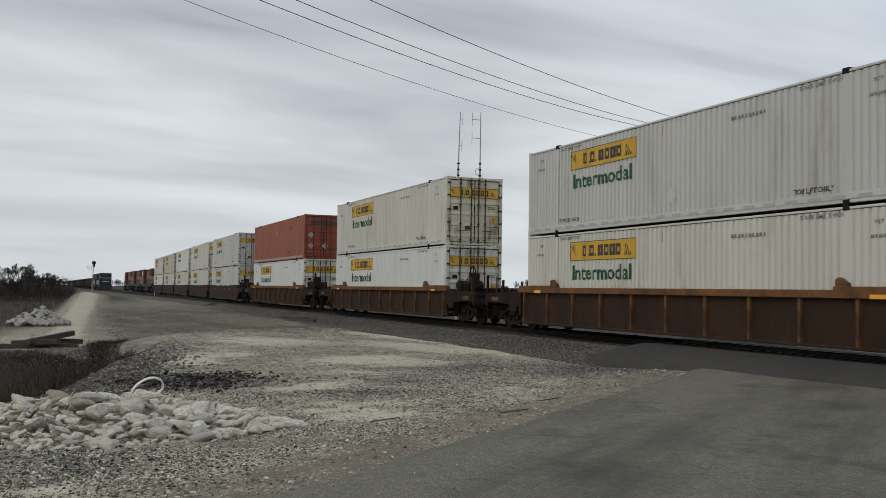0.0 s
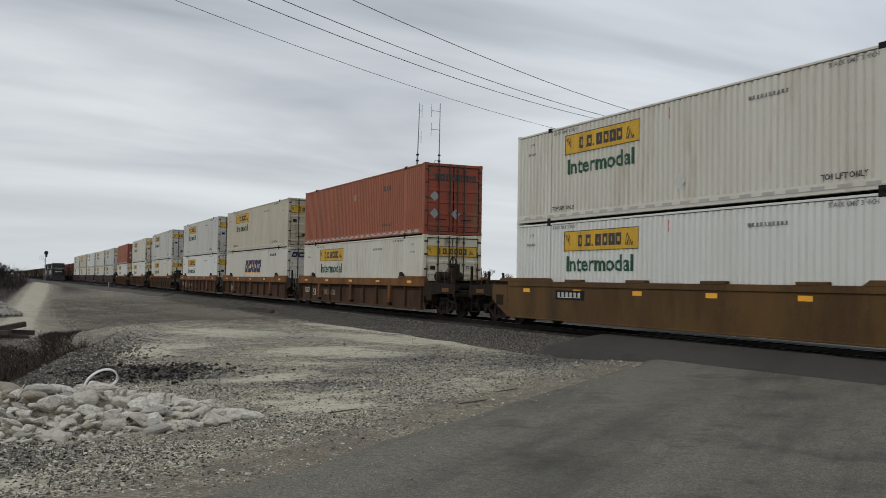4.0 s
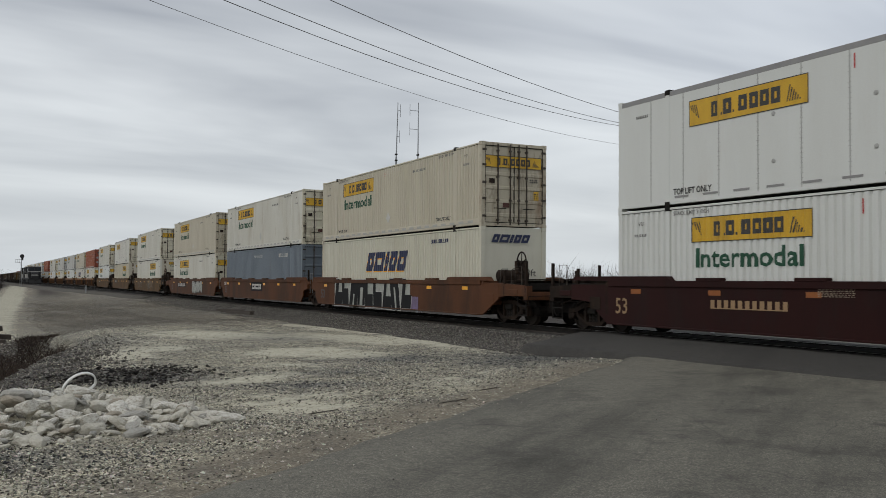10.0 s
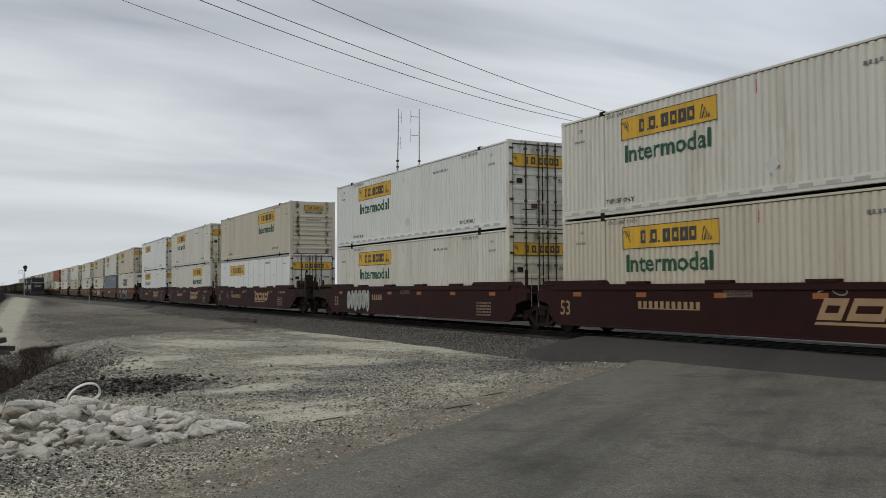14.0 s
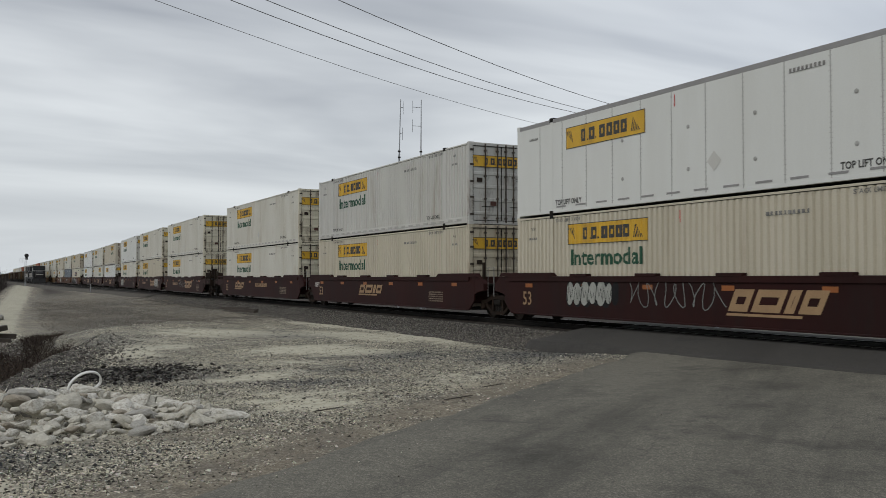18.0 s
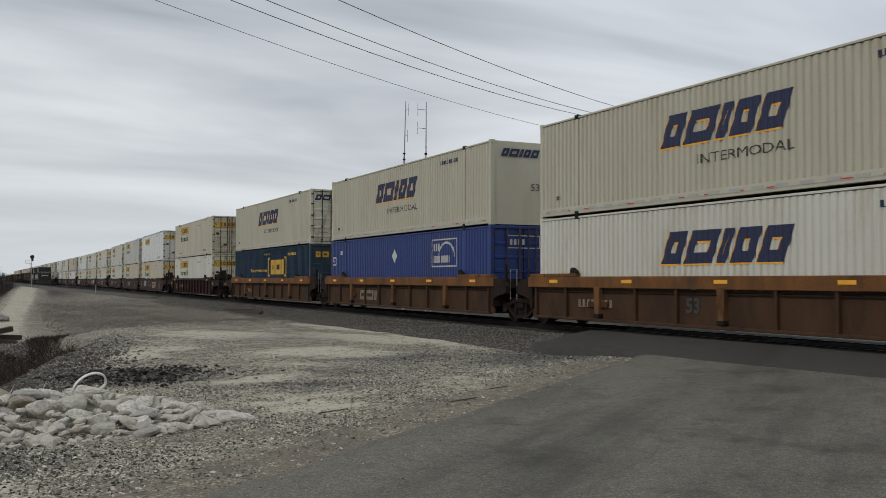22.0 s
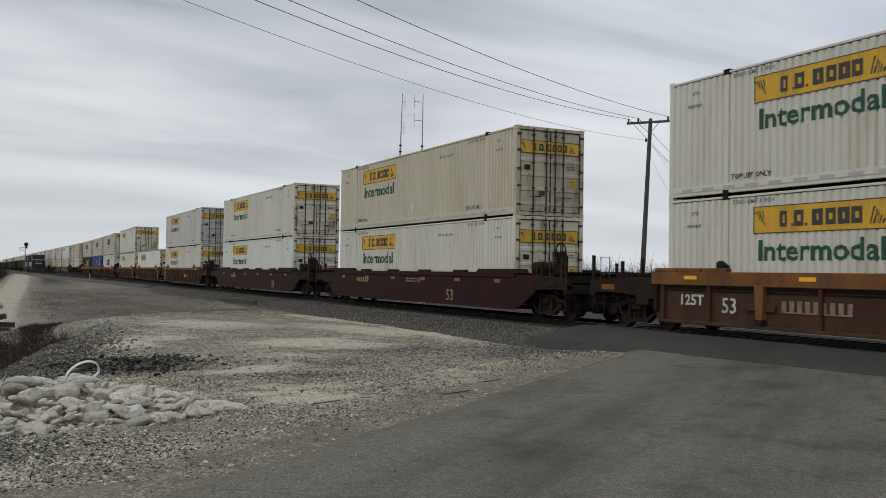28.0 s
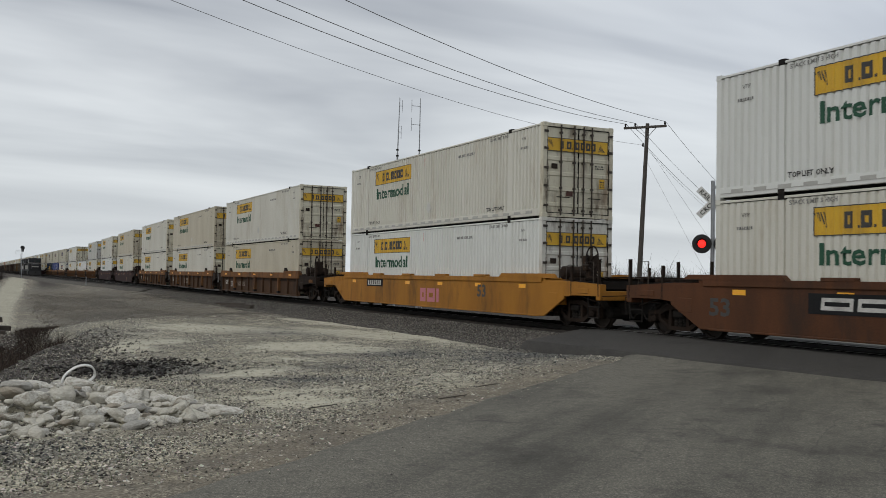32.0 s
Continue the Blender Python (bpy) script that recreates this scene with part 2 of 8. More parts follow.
def rod(bm, p, q, r, n=8, r2=None):
    p, q = Vector(p), Vector(q)
    r2 = r if r2 is None else r2
    way = (q - p).normalized()
    side = way.orthogonal().normalized()
    up = way.cross(side)
    rings = []
    for c, rr in ((p, r), (q, r2)):
        rings.append([bm.verts.new(c + (side * math.cos(k * math.tau / n) + up * math.sin(k * math.tau / n)) * rr) for k in range(n)])
    for k in range(n):
        bm.faces.new((rings[0][k], rings[0][(k + 1) % n], rings[1][(k + 1) % n], rings[1][k]))
    bm.faces.new(rings[0][::-1])
    bm.faces.new(rings[1])
    return bm


def prism(bm, outline, x0, x1):
    """A (y, z) outline pushed from x0 to x1."""
    a = [bm.verts.new((x0, y, z)) for y, z in outline]
    b = [bm.verts.new((x1, y, z)) for y, z in outline]
    n = len(a)
    for k in range(n):
        bm.faces.new((a[k], a[(k + 1) % n], b[(k + 1) % n], b[k]))
    bm.faces.new(a[::-1])
    bm.faces.new(b)
    return bm


def lathe(bm, rings, centre, axis="x", n=24):
    """rings: (along, radius) pairs round an axis through centre."""
    loops = []
    for a, r in rings:
        loop = []
        for k in range(n):
            c, s = math.cos(k * math.tau / n) * r, math.sin(k * math.tau / n) * r
            v = (a, c, s) if axis == "x" else ((c, a, s) if axis == "y" else (c, s, a))
            loop.append(bm.verts.new(Vector(centre) + Vector(v)))
        loops.append(loop)
    for i in range(len(loops) - 1):
        for k in range(n):
            bm.faces.new((loops[i][k], loops[i][(k + 1) % n], loops[i + 1][(k + 1) % n], loops[i + 1][k]))
    bm.faces.new(loops[0][::-1])
    bm.faces.new(loops[-1])
    return bm


def tube(bm, points, r, n=6):
    """One continuous round bar through the points."""
    pts = [Vector(p) for p in points]
    loops = []
    for i, p in enumerate(pts):
        way = (pts[min(i + 1, len(pts) - 1)] - pts[max(i - 1, 0)]).normalized()
        side = way.cross(Vector((0, 0, 1)))
        side = side.normalized() if side.length > 0.05 else way.orthogonal().normalized()
        up = side.cross(way)
        loops.append([bm.verts.new(p + (side * math.cos(k * math.tau / n) + up * math.sin(k * math.tau / n)) * r) for k in range(n)])
    for a, b in zip(loops, loops[1:]):
        for k in range(n):
            bm.faces.new((a[k], a[(k + 1) % n], b[(k + 1) % n], b[k]))
    bm.faces.new(loops[0][::-1])
    bm.faces.new(loops[-1])
    return bm


def stepped(bm, rings):
    """One upright solid from rings of (z, x0, x1, y0, y1)."""
    loops = [[bm.verts.new((x, y, z)) for x, y in ((x0, y0), (x1, y0), (x1, y1), (x0, y1))] for z, x0, x1, y0, y1 in rings]
    for a, b in zip(loops, loops[1:]):
        for k in range(4):
            bm.faces.new((a[k], a[(k + 1) % 4], b[(k + 1) % 4], b[k]))
    bm.faces.new(loops[0][::-1])
    bm.faces.new(loops[-1])
    return bm


def part(name, bm, material, parent=None, label=""):
    bmesh.ops.recalc_face_normals(bm, faces=bm.faces)
    me = bpy.data.meshes.new(name)
    bm.to_mesh(me)
    bm.free()
    me.materials.append(material)
    ob = new(name, me)
    ob.parent = parent
    if label:
        ob["label"] = label
    return ob


def again(name, source, m, parent=None):
    """One more object on the mesh of source."""
    ob = new(name, source.data)
    ob.parent = parent
    ob.matrix_basis = m
    return ob


def bevelled(bm, width=0.01, segments=1):
    bmesh.ops.bevel(bm, geom=bm.edges[:], offset=width, segments=segments, affect="EDGES", profile=0.5)
    return bm


def smooth(u):
    u = np.clip(u, 0, 1)
    return u * u * (3 - 2 * u)


# ---- plan ----
MAIN_X = 16.76


def main_x(y):
    """Centre of the running track: straight past the crossing, then shifting to the far side of a second track."""
    return MAIN_X + 2.9 * float(smooth((y - 62) / 138))


def second_x(y):
    return MAIN_X - 1.75 * float(smooth((y - 75) / 125))


ROAD_DIR, ROAD_EDGE, ROAD_RIGHT = (0.775, 0.632), 4.95, -3.4


def wobble(x, y, scale, seed=0.0):
    """Cheap smooth unevenness from a few waves, for arrays."""
    w = 0
    for k, (a, b, p) in enumerate(((1.0, 0.37, 0.3), (-0.61, 0.93, 1.7), (0.29, -1.21, 4.1), (1.53, 0.81, 2.2), (-1.13, 1.71, 5.3))):
        w = w + np.sin((a * x + b * y) / scale + p + seed * (k + 1)) / (1 + 0.35 * k)
    return w / 3.3


def road_z(x):
    up = smooth((x - 12.0) / 3.6)
    down = smooth((x - 17.8) / 5.5)
    return -0.30 + 0.275 * up - 0.45 * down


def bank_x(y):
    """The edge of the gravel lot, where the bank drops into the ditch."""
    return 0.85 + (y - 19.6) * 0.235 - 2.4 * smooth((18 - y) / 10)


def ground_z(x, y):
    x, y = np.asarray(x, float), np.asarray(y, float)
    z = -0.46 + 0.05 * wobble(x, y, 1.7) + 0.03 * wobble(x, y, 0.6, 2)
    n = -ROAD_DIR[1] * x + ROAD_DIR[0] * y
    # towards the road the lot meets the asphalt, towards the track it meets the ballast
    near_road = smooth((7.5 - n) / 2.5)
    z = z * (1 - near_road) + (-0.345 + 0.012 * wobble(x, y, 1.1)) * near_road
    z = z + 0.06 * np.exp(-(((x - 2.6) / 1.5) ** 2 + ((y - 18.6) / 0.9) ** 2)) + 0.05 * np.exp(-(((x - 0.8) / 2.2) ** 2 + ((y - 14) / 2.5) ** 2))
    # ditch beyond the bank, then the lower ground that carries the dirt road
    d = bank_x(y) - x
    drop = smooth(d / 1.9) * smooth((y - 12) / 5) * (1 - smooth((y - 27) / 11))
    z = z - 1.75 * drop * (1 + 0.12 * wobble(x, y, 1.3, 1))
    low = smooth((y - 28) / 7) * smooth((13 - 10 * smooth((48 - y) / 14) - (x - 0.01 * y)) / (9 - 5 * smooth((48 - y) / 14)))
    z = z * (1 - low) + (-1.15 + 0.07 * wobble(x, y, 2.5)) * low
    # worn ridge along the toe of the slope
    gx, gy = 4.3, 14.8
    u = np.clip(((x - 2.4) * gx + (y - 40.3) * gy) / (gx * gx + gy * gy), -0.5, 1)
    off = ((x - 2.4 - u * gx) * gy - (y - 40.3 - u * gy) * gx) / 15.4 + 0.25 * wobble(x, y, 0.9, 4)
    z = z + (0.16 * np.exp(-((off - 0.25) / 0.35) ** 2) - 0.14 * np.exp(-((off + 0.3) / 0.3) ** 2)) * smooth((u + 0.5) / 0.4) * (1 - smooth((u - 0.75) / 0.25))
    far = smooth((y - 110) / 120)
    z = z + 0.45 * far * smooth((14 - x) / 8)
    z = z - 0.5 * smooth((x - 21) / 4) * (1 - smooth((4.9 - np.abs(n - 0.8)) / 1.2))
    under = smooth((ROAD_EDGE + 0.6 - n) / 0.5) * smooth((n - ROAD_RIGHT + 0.6) / 0.5)
    z = np.where(under > 0.5, np.minimum(z, road_z(x) - 0.05), z)
    fall = smooth((np.hypot(x, y) - 300) / 900)
    return z * (1 - fall) + (-1.2) * fall


def grown(lo, hi, step, reach, ratio=1.13):
    mid = list(np.arange(lo, hi + 1e-6, step))
    a, s = [], step
    x = hi
    while x < reach:
        s *= ratio
        x += s
        a.append(x)
    b, s = [], step
    x = lo
    while x > -reach:
        s *= ratio
        x -= s
        b.append(x)
    return np.array(b[::-1] + mid + a)


def sheet(name, xs, ys, zfun, material, masks=None):
    X, Y = np.meshgrid(xs, ys, indexing="ij")
    Z = zfun(X, Y)
    co = np.stack([X, Y, Z], -1).reshape(-1, 3)
    ny = len(ys)
    i, j = np.meshgrid(np.arange(len(xs) - 1), np.arange(ny - 1), indexing="ij")
    a = (i * ny + j).ravel()
    faces = np.stack([a, a + ny, a + ny + 1, a + 1], -1)
    me = bpy.data.meshes.new(name)
    me.from_pydata(co.tolist(), [], faces.tolist())
    me.polygons.foreach_set("use_smooth", np.ones(len(faces), bool))
    if masks is not None:
        at = me.attributes.new("cover", "FLOAT_COLOR", "POINT")
        at.data.foreach_set("color", masks(X, Y).reshape(-1).astype(np.float32))
    me.materials.append(material)
    return new(name, me)


def spot(x, y, cx, cy, sx, sy, turn=0.0):
    c, s = math.cos(turn), math.sin(turn)
    u, v = (x - cx) * c + (y - cy) * s, -(x - cx) * s + (y - cy) * c
    return np.exp(-((u / sx) ** 2 + (v / sy) ** 2))


def cover(x, y):
    """What lies on the ground: limestone dust, brown dirt, dry grass, dark stone."""
    rag = 0.35 * wobble(x, y, 0.55, 3) + 0.3 * wobble(x, y, 0.21, 5)
    dust = np.zeros_like(x)
    for cx, cy, sx, sy, tn, amp in (
        (7.3, 31.5, 1.9, 4.5, 0.35, 1.0), (8.2, 22.6, 1.7, 1.7, -0.1, 1.1), (10.9, 28.0, 1.1, 4.6, 0.42, 1.05), (4.4, 16.7, 0.9, 0.42, -0.2, 1.15), (6.6, 19.9, 1.1, 0.8, -0.2, 0.75),
        (5.0, 14.2, 0.9, 0.5, -0.3, 0.75), (3.2, 23.6, 0.85, 1.7, -0.2, 1.15), (4.7, 27.6, 0.9, 2.2, 0.3, 0.7), (4.1, 13.7, 0.7, 0.4, -0.3, 0.8), (12.2, 34, 0.8, 6, 0.1, 1.05), (0.2, 8.9, 0.5, 0.3, -0.3, 0.9), (4.3, 25.4, 1.3, 1.4, -0.3, 1.1), (7.7, 23.2, 1.5, 2.2, -0.75, 1.2), (4.9, 17.2, 0.45, 1.0, -0.85, 1.25), (1.6, 13.2, 1.8, 1.7, 0, 0.8), (4.3, 12.9, 0.9, 0.6, -0.3, 0.9), (7.6, 14.6, 0.8, 2.4, -0.75, 0.55), (12.2, 26, 0.7, 3.2, 0.0, 1.1), (9.6, 17.0, 0.8, 1.8, -0.9, 0.5)):
        dust = np.maximum(dust, amp * spot(x, y, cx, cy, sx, sy, tn))
    grit = rag + 0.35 * wobble(x, y, 0.11, 9)
    dust = smooth((dust + grit * 0.85 * (dust > 0.04) - 0.16) / 0.7)
    n = -ROAD_DIR[1] * x + ROAD_DIR[0] * y
    lane_c, lane_w = 1.85 + (y - 69) * 0.0468, 0.95 + 0.0075 * np.clip(y - 69, 0, 120)
    lane = smooth((lane_w + 0.05 + 0.4 * rag - np.abs(x - lane_c)) / 0.4) * smooth((y - 41) / 4) * (1 - smooth((y - 330) / 60))
    apron = smooth(1.6 * (spot(x, y, 0.6, 46.5, 3.0, 4.2) + 0.25 * rag) - 0.35)
    dust = np.clip(np.maximum(dust, np.maximum(0.68 * lane * (1 + 0.4 * rag), 0.34 * apron * (1 + 0.6 * rag))), 0, 1)
    edge = smooth((6.6 - n) / 1.3) * smooth((n - 4.3) / 0.5)
    dirt = np.clip(np.maximum(edge * (0.95 + rag * 0.9), 0.8 * spot(x, y, 2.6, 10.9, 1.3, 0.5, -0.3) + 0.6 * spot(x, y, 7.8, 28.8, 1.2, 0.9, -0.16)), 0, 1) * (x < 12)
    slope = smooth((y - 36) / 8) * smooth((x - lane_c - lane_w + 0.1) / 0.5)
    dirt = np.maximum(dirt, slope * np.clip(0.75 + 0.8 * rag + 0.5 * wobble(x * 0.6, y * 0.25, 0.8, 8), 0, 1))
    d = bank_x(y) - x
    grass = np.clip(smooth((d - 0.45 - 1.6 * smooth((y - 27) / 9) + 0.4 * rag) / 0.7) * smooth((y - 12) / 4) * (1 - smooth((y - 38.5 - 1.5 * rag) / 2)) + smooth((-0.5 - x) / 2.5) * smooth((y - 46) / 12) * (1 - apron), 0, 1)
    grass = np.maximum(grass, smooth((x - 22) / 3) * (1 - smooth((4.4 - np.abs(n - 0.8)) / 0.8)))
    grass = np.maximum(grass, smooth((lane_c - lane_w - 0.2 - x) / 1.2) * smooth((y - 54) / 8))
    grass = np.maximum(grass, smooth((x - lane_c - lane_w - 0.6) / 2) * smooth((y - 95) / 70) * smooth((12 - x + 0.01 * y) / 3))
    grass = np.maximum(grass, smooth((np.hypot(x, y) - 320) / 150) * (1 - lane))
    grass = np.maximum(grass, smooth((-6 - x) / 3))
    tongue = smooth(1.7 * spot(x, y, 0.55, 38.5, 0.55, 4.5, -0.12) + 0.3 * rag - 0.3)
    grass = grass * (1 - 0.9 * tongue)
    dust = np.maximum(dust, 0.3 * tongue * (1 + 0.5 * rag))
    dark = 1.5 * spot(x, y, 2.75, 18.5, 1.25, 1.1, -0.1) + 0.8 * spot(x, y, 9.0, 20.6, 1.0, 1.6, -0.9) + 0.8 * spot(x, y, 8.6, 29, 1.6, 2.0, 0.2) + 0.6 * spot(x, y, 0.0, 16, 0.7, 2.4, -0.15) + 0.75 * spot(x, y, 0.7, 10.2, 0.9, 0.5, -0.3) + 1.0 * spot(x, y, 5.2, 15.7, 1.1, 0.5, -0.2) + 0.7 * spot(x, y, 6.9, 17.6, 1.2, 0.6, -0.3) + 1.15 * spot(x, y, 11.9, 19.3, 2.2, 2.6, -0.2) + 0.75 * spot(x, y, 3.2, 31, 1.3, 5.0, 0.2) + 0.6 * spot(x, y, 3.6, 39, 1.6, 4.0, 0.1) + 0.45 * spot(x, y, 1.6, 22.5, 0.7, 2.5, 0.2)
    dark = np.clip(dark * (0.8 + 0.9 * rag) + slope * np.clip(0.30 * (1 + 1.6 * rag) + 0.45 * wobble(x * 0.8 + 0.2 * y, y * 0.2, 0.7, 3), 0, 1), 0, 1)
    return np.stack([dust, dirt, np.clip(grass, 0, 1), dark], -1)


def gravel_material():
    m = bpy.data.materials.new("limestone_gravel")
    m.use_nodes = True
    nt = m.node_tree
    bsdf = nt.nodes["Principled BSDF"]
    bsdf.inputs["Roughness"].default_value = 0.92
    bsdf.inputs["Specular IOR Level"].default_value = 0.25
    co = nt.nodes.new("ShaderNodeTexCoord")
    at = nt.nodes.new("ShaderNodeAttribute")
    at.attribute_name = "cover"
    sep = nt.nodes.new("ShaderNodeSeparateColor")
    nt.links.new(at.outputs["Color"], sep.inputs[0])

    def voronoi(scale):
        v = nt.nodes.new("ShaderNodeTexVoronoi")
        v.inputs["Scale"].default_value = scale
        nt.links.new(co.outputs["Object"], v.inputs["Vector"])
        return v

    def noise_of(scale, detail=5):
        n = nt.nodes.new("ShaderNodeTexNoise")
        n.inputs["Scale"].default_value, n.inputs["Detail"].default_value, n.inputs["Roughness"].default_value = scale, detail, 0.65
        nt.links.new(co.outputs["Object"], n.inputs["Vector"])
        return n

    def ramp(socket, stops):
        r = nt.nodes.new("ShaderNodeValToRGB")
        els = r.color_ramp.elements
        while len(els) < len(stops):
            els.new(0.5)
        for e, (p, c) in zip(els, stops):
            e.position, e.color = p, (*c, 1)
        nt.links.new(socket, r.inputs[0])
        return r.outputs[0]

    def mixed(fac, a, b):
        x = nt.nodes.new("ShaderNodeMix")
        x.data_type = "RGBA"
        for socket, value in ((x.inputs["Factor"], fac), (x.inputs[6], a), (x.inputs[7], b)):
            if isinstance(value, tuple):
                socket.default_value = (*value, 1)
            elif isinstance(value, float):
                socket.default_value = value
            else:
                nt.links.new(value, socket)
        return x.outputs[2]

    def math_of(op, a, b):
        x = nt.nodes.new("ShaderNodeMath")
        x.operation = op
        x.use_clamp = True
        for socket, value in zip(x.inputs, (a, b)):
            if isinstance(value, float):
                socket.default_value = value
            else:
                nt.links.new(value, socket)
        return x.outputs[0]

    v1, v2 = voronoi(34), voronoi(70)
    cell = nt.nodes.new("ShaderNodeSeparateColor")
    nt.links.new(v1.outputs["Color"], cell.inputs[0])
    cell2 = nt.nodes.new("ShaderNodeSeparateColor")
    nt.links.new(v2.outputs["Color"], cell2.inputs[0])
    stones = ramp(cell.outputs[0], ((0.0, (0.035, 0.033, 0.031)), (0.45, (0.14, 0.135, 0.122)), (0.75, (0.33, 0.315, 0.275)), (1.0, (0.80, 0.77, 0.68))))
    small = ramp(cell2.outputs[0], ((0.0, (0.04, 0.038, 0.035)), (0.5, (0.18, 0.17, 0.15)), (1.0, (0.76, 0.735, 0.65))))
    big = noise_of(0.55, 6)
    fine = noise_of(9, 6)
    base = mixed(fine.outputs["Fac"], stones, small)
    patch = mixed(0.5, big.outputs["Fac"], noise_of(2.2, 6).outputs["Fac"])
    shade = ramp(patch, ((0.38, (0.52, 0.51, 0.485)), (0.60, (1.27, 1.21, 1.02))))
    mul = nt.nodes.new("ShaderNodeMix")
    mul.data_type, mul.blend_type = "RGBA", "MULTIPLY"
    mul.inputs["Factor"].default_value = 1.0
    nt.links.new(base, mul.inputs[6])
    nt.links.new(shade, mul.inputs[7])
    col = mul.outputs[2]
    rag = math_of("MULTIPLY", noise_of(4.5, 8).outputs["Fac"], 1.5)
    dusty = math_of("MULTIPLY", math_of("MULTIPLY", sep.outputs[0], math_of("ADD", math_of("MULTIPLY", rag, rag), 0.3)), 1.0)
    col = mixed(dusty, col, mixed(fine.outputs["Fac"], (0.355, 0.33, 0.255), (0.61, 0.575, 0.45)))
    col = mixed(math_of("MULTIPLY", math_of("MULTIPLY", sep.outputs[1], rag), 0.85), col, mixed(fine.outputs["Fac"], (0.100, 0.080, 0.058), (0.200, 0.165, 0.122)))
    col = mixed(math_of("MULTIPLY", at.outputs["Alpha"], rag), col, mixed(cell.outputs[0], (0.035, 0.036, 0.037), (0.17, 0.17, 0.165)))
    grassy = noise_of(14, 6)
    col = mixed(math_of("MULTIPLY", sep.outputs[2], 1.0), col, mixed(grassy.outputs["Fac"], (0.013, 0.010, 0.008), (0.046, 0.034, 0.024)))
    nt.links.new(col, bsdf.inputs["Base Color"])
    bp = nt.nodes.new("ShaderNodeBump")
    bp.inputs["Strength"].default_value, bp.inputs["Distance"].default_value = 0.9, 0.02
    hgt = math_of("ADD", math_of("MULTIPLY", v1.outputs["Distance"], 9.0), math_of("MULTIPLY", fine.outputs["Fac"], 0.5))
    nt.links.new(hgt, bp.inputs["Height"])
    nt.links.new(bp.outputs[0], bsdf.inputs["Normal"])
    return m


GRAVEL = gravel_material()
def asphalt_material(name, light, mid, dark, streak):
    """Old asphalt: pale and dark aggregate, tyre-worn bands along the road, oil stains and fine cracks."""
    m = bpy.data.materials.new(name)
    m.use_nodes = True
    nt = m.node_tree
    bsdf = nt.nodes["Principled BSDF"]
    bsdf.inputs["Roughness"].default_value, bsdf.inputs["Specular IOR Level"].default_value = 0.9, 0.22
    co = nt.nodes.new("ShaderNodeTexCoord")
    turn = nt.nodes.new("ShaderNodeMapping")
    turn.inputs["Rotation"].default_value = (0, 0, -math.atan2(ROAD_DIR[1], ROAD_DIR[0]))
    nt.links.new(co.outputs["Object"], turn.inputs[0])
    long = nt.nodes.new("ShaderNodeMapping")
    long.inputs["Scale"].default_value = (0.16, 1.0, 1.0)
    nt.links.new(turn.outputs[0], long.inputs[0])

    def noise_of(vec, scale, detail=6, rough=0.65):
        n = nt.nodes.new("ShaderNodeTexNoise")
        n.inputs["Scale"].default_value, n.inputs["Detail"].default_value, n.inputs["Roughness"].default_value = scale, detail, rough
        nt.links.new(vec, n.inputs["Vector"])
        return n.outputs["Fac"]

    def ranged(fac, lo, hi, top):
        r = nt.nodes.new("ShaderNodeMapRange")
        r.inputs["From Min"].default_value, r.inputs["From Max"].default_value, r.inputs["To Max"].default_value = lo, hi, top
        nt.links.new(fac, r.inputs[0])
        return r.outputs[0]

    def mixed(fac, a, b):
        x = nt.nodes.new("ShaderNodeMix")
        x.data_type = "RGBA"
        nt.links.new(fac, x.inputs["Factor"])
        for socket, value in ((x.inputs[6], a), (x.inputs[7], b)):
            if isinstance(value, tuple):
                socket.default_value = (*value, 1)
            else:
                nt.links.new(value, socket)
        return x.outputs[2]

    v = nt.nodes.new("ShaderNodeTexVoronoi")
    v.inputs["Scale"].default_value = 85
    nt.links.new(co.outputs["Object"], v.inputs["Vector"])
    cell = nt.nodes.new("ShaderNodeSeparateColor")
    nt.links.new(v.outputs["Color"], cell.inputs[0])
    grain = mixed(ranged(cell.outputs[0], 0.25, 0.95, 1.0), mid, light)
    col = mixed(ranged(noise_of(co.outputs["Object"], 30, 4), 0.40, 0.64, 0.75), grain, mid)
    col = mixed(ranged(noise_of(co.outputs["Object"], 5.5, 8, 0.75), 0.50, 0.68, 0.45), col, dark)
    col = mixed(ranged(noise_of(long.outputs[0], streak), 0.46, 0.68, 0.55), col, dark)
    col = mixed(ranged(noise_of(turn.outputs[0], 0.8), 0.56, 0.70, 0.7), col, dark)
    col = mixed(ranged(noise_of(turn.outputs[0], 3.1), 0.62, 0.74, 0.55), col, tuple(c * 0.7 for c in dark))
    wear = nt.nodes.new("ShaderNodeAttribute")
    wear.attribute_name = "wear"
    rubbed = nt.nodes.new("ShaderNodeMath")
    rubbed.operation = "MULTIPLY"
    nt.links.new(wear.outputs["Fac"], rubbed.inputs[0])
    nt.links.new(ranged(noise_of(long.outputs[0], 2.6), 0.25, 0.6, 0.9), rubbed.inputs[1])
    col = mixed(rubbed.outputs[0], col, tuple(c * 0.62 for c in dark))
    crack = nt.nodes.new("ShaderNodeTexVoronoi")
    crack.feature = "DISTANCE_TO_EDGE"
    crack.inputs["Scale"].default_value = 0.55
    warp = nt.nodes.new("ShaderNodeMix")
    warp.data_type = "VECTOR"
    warp.inputs["Factor"].default_value = 0.12
    nz = nt.nodes.new("ShaderNodeTexNoise")
    nz.inputs["Scale"].default_value, nz.inputs["Detail"].default_value = 2.5, 5
    nt.links.new(co.outputs["Object"], nz.inputs["Vector"])
    nt.links.new(turn.outputs[0], warp.inputs[4])
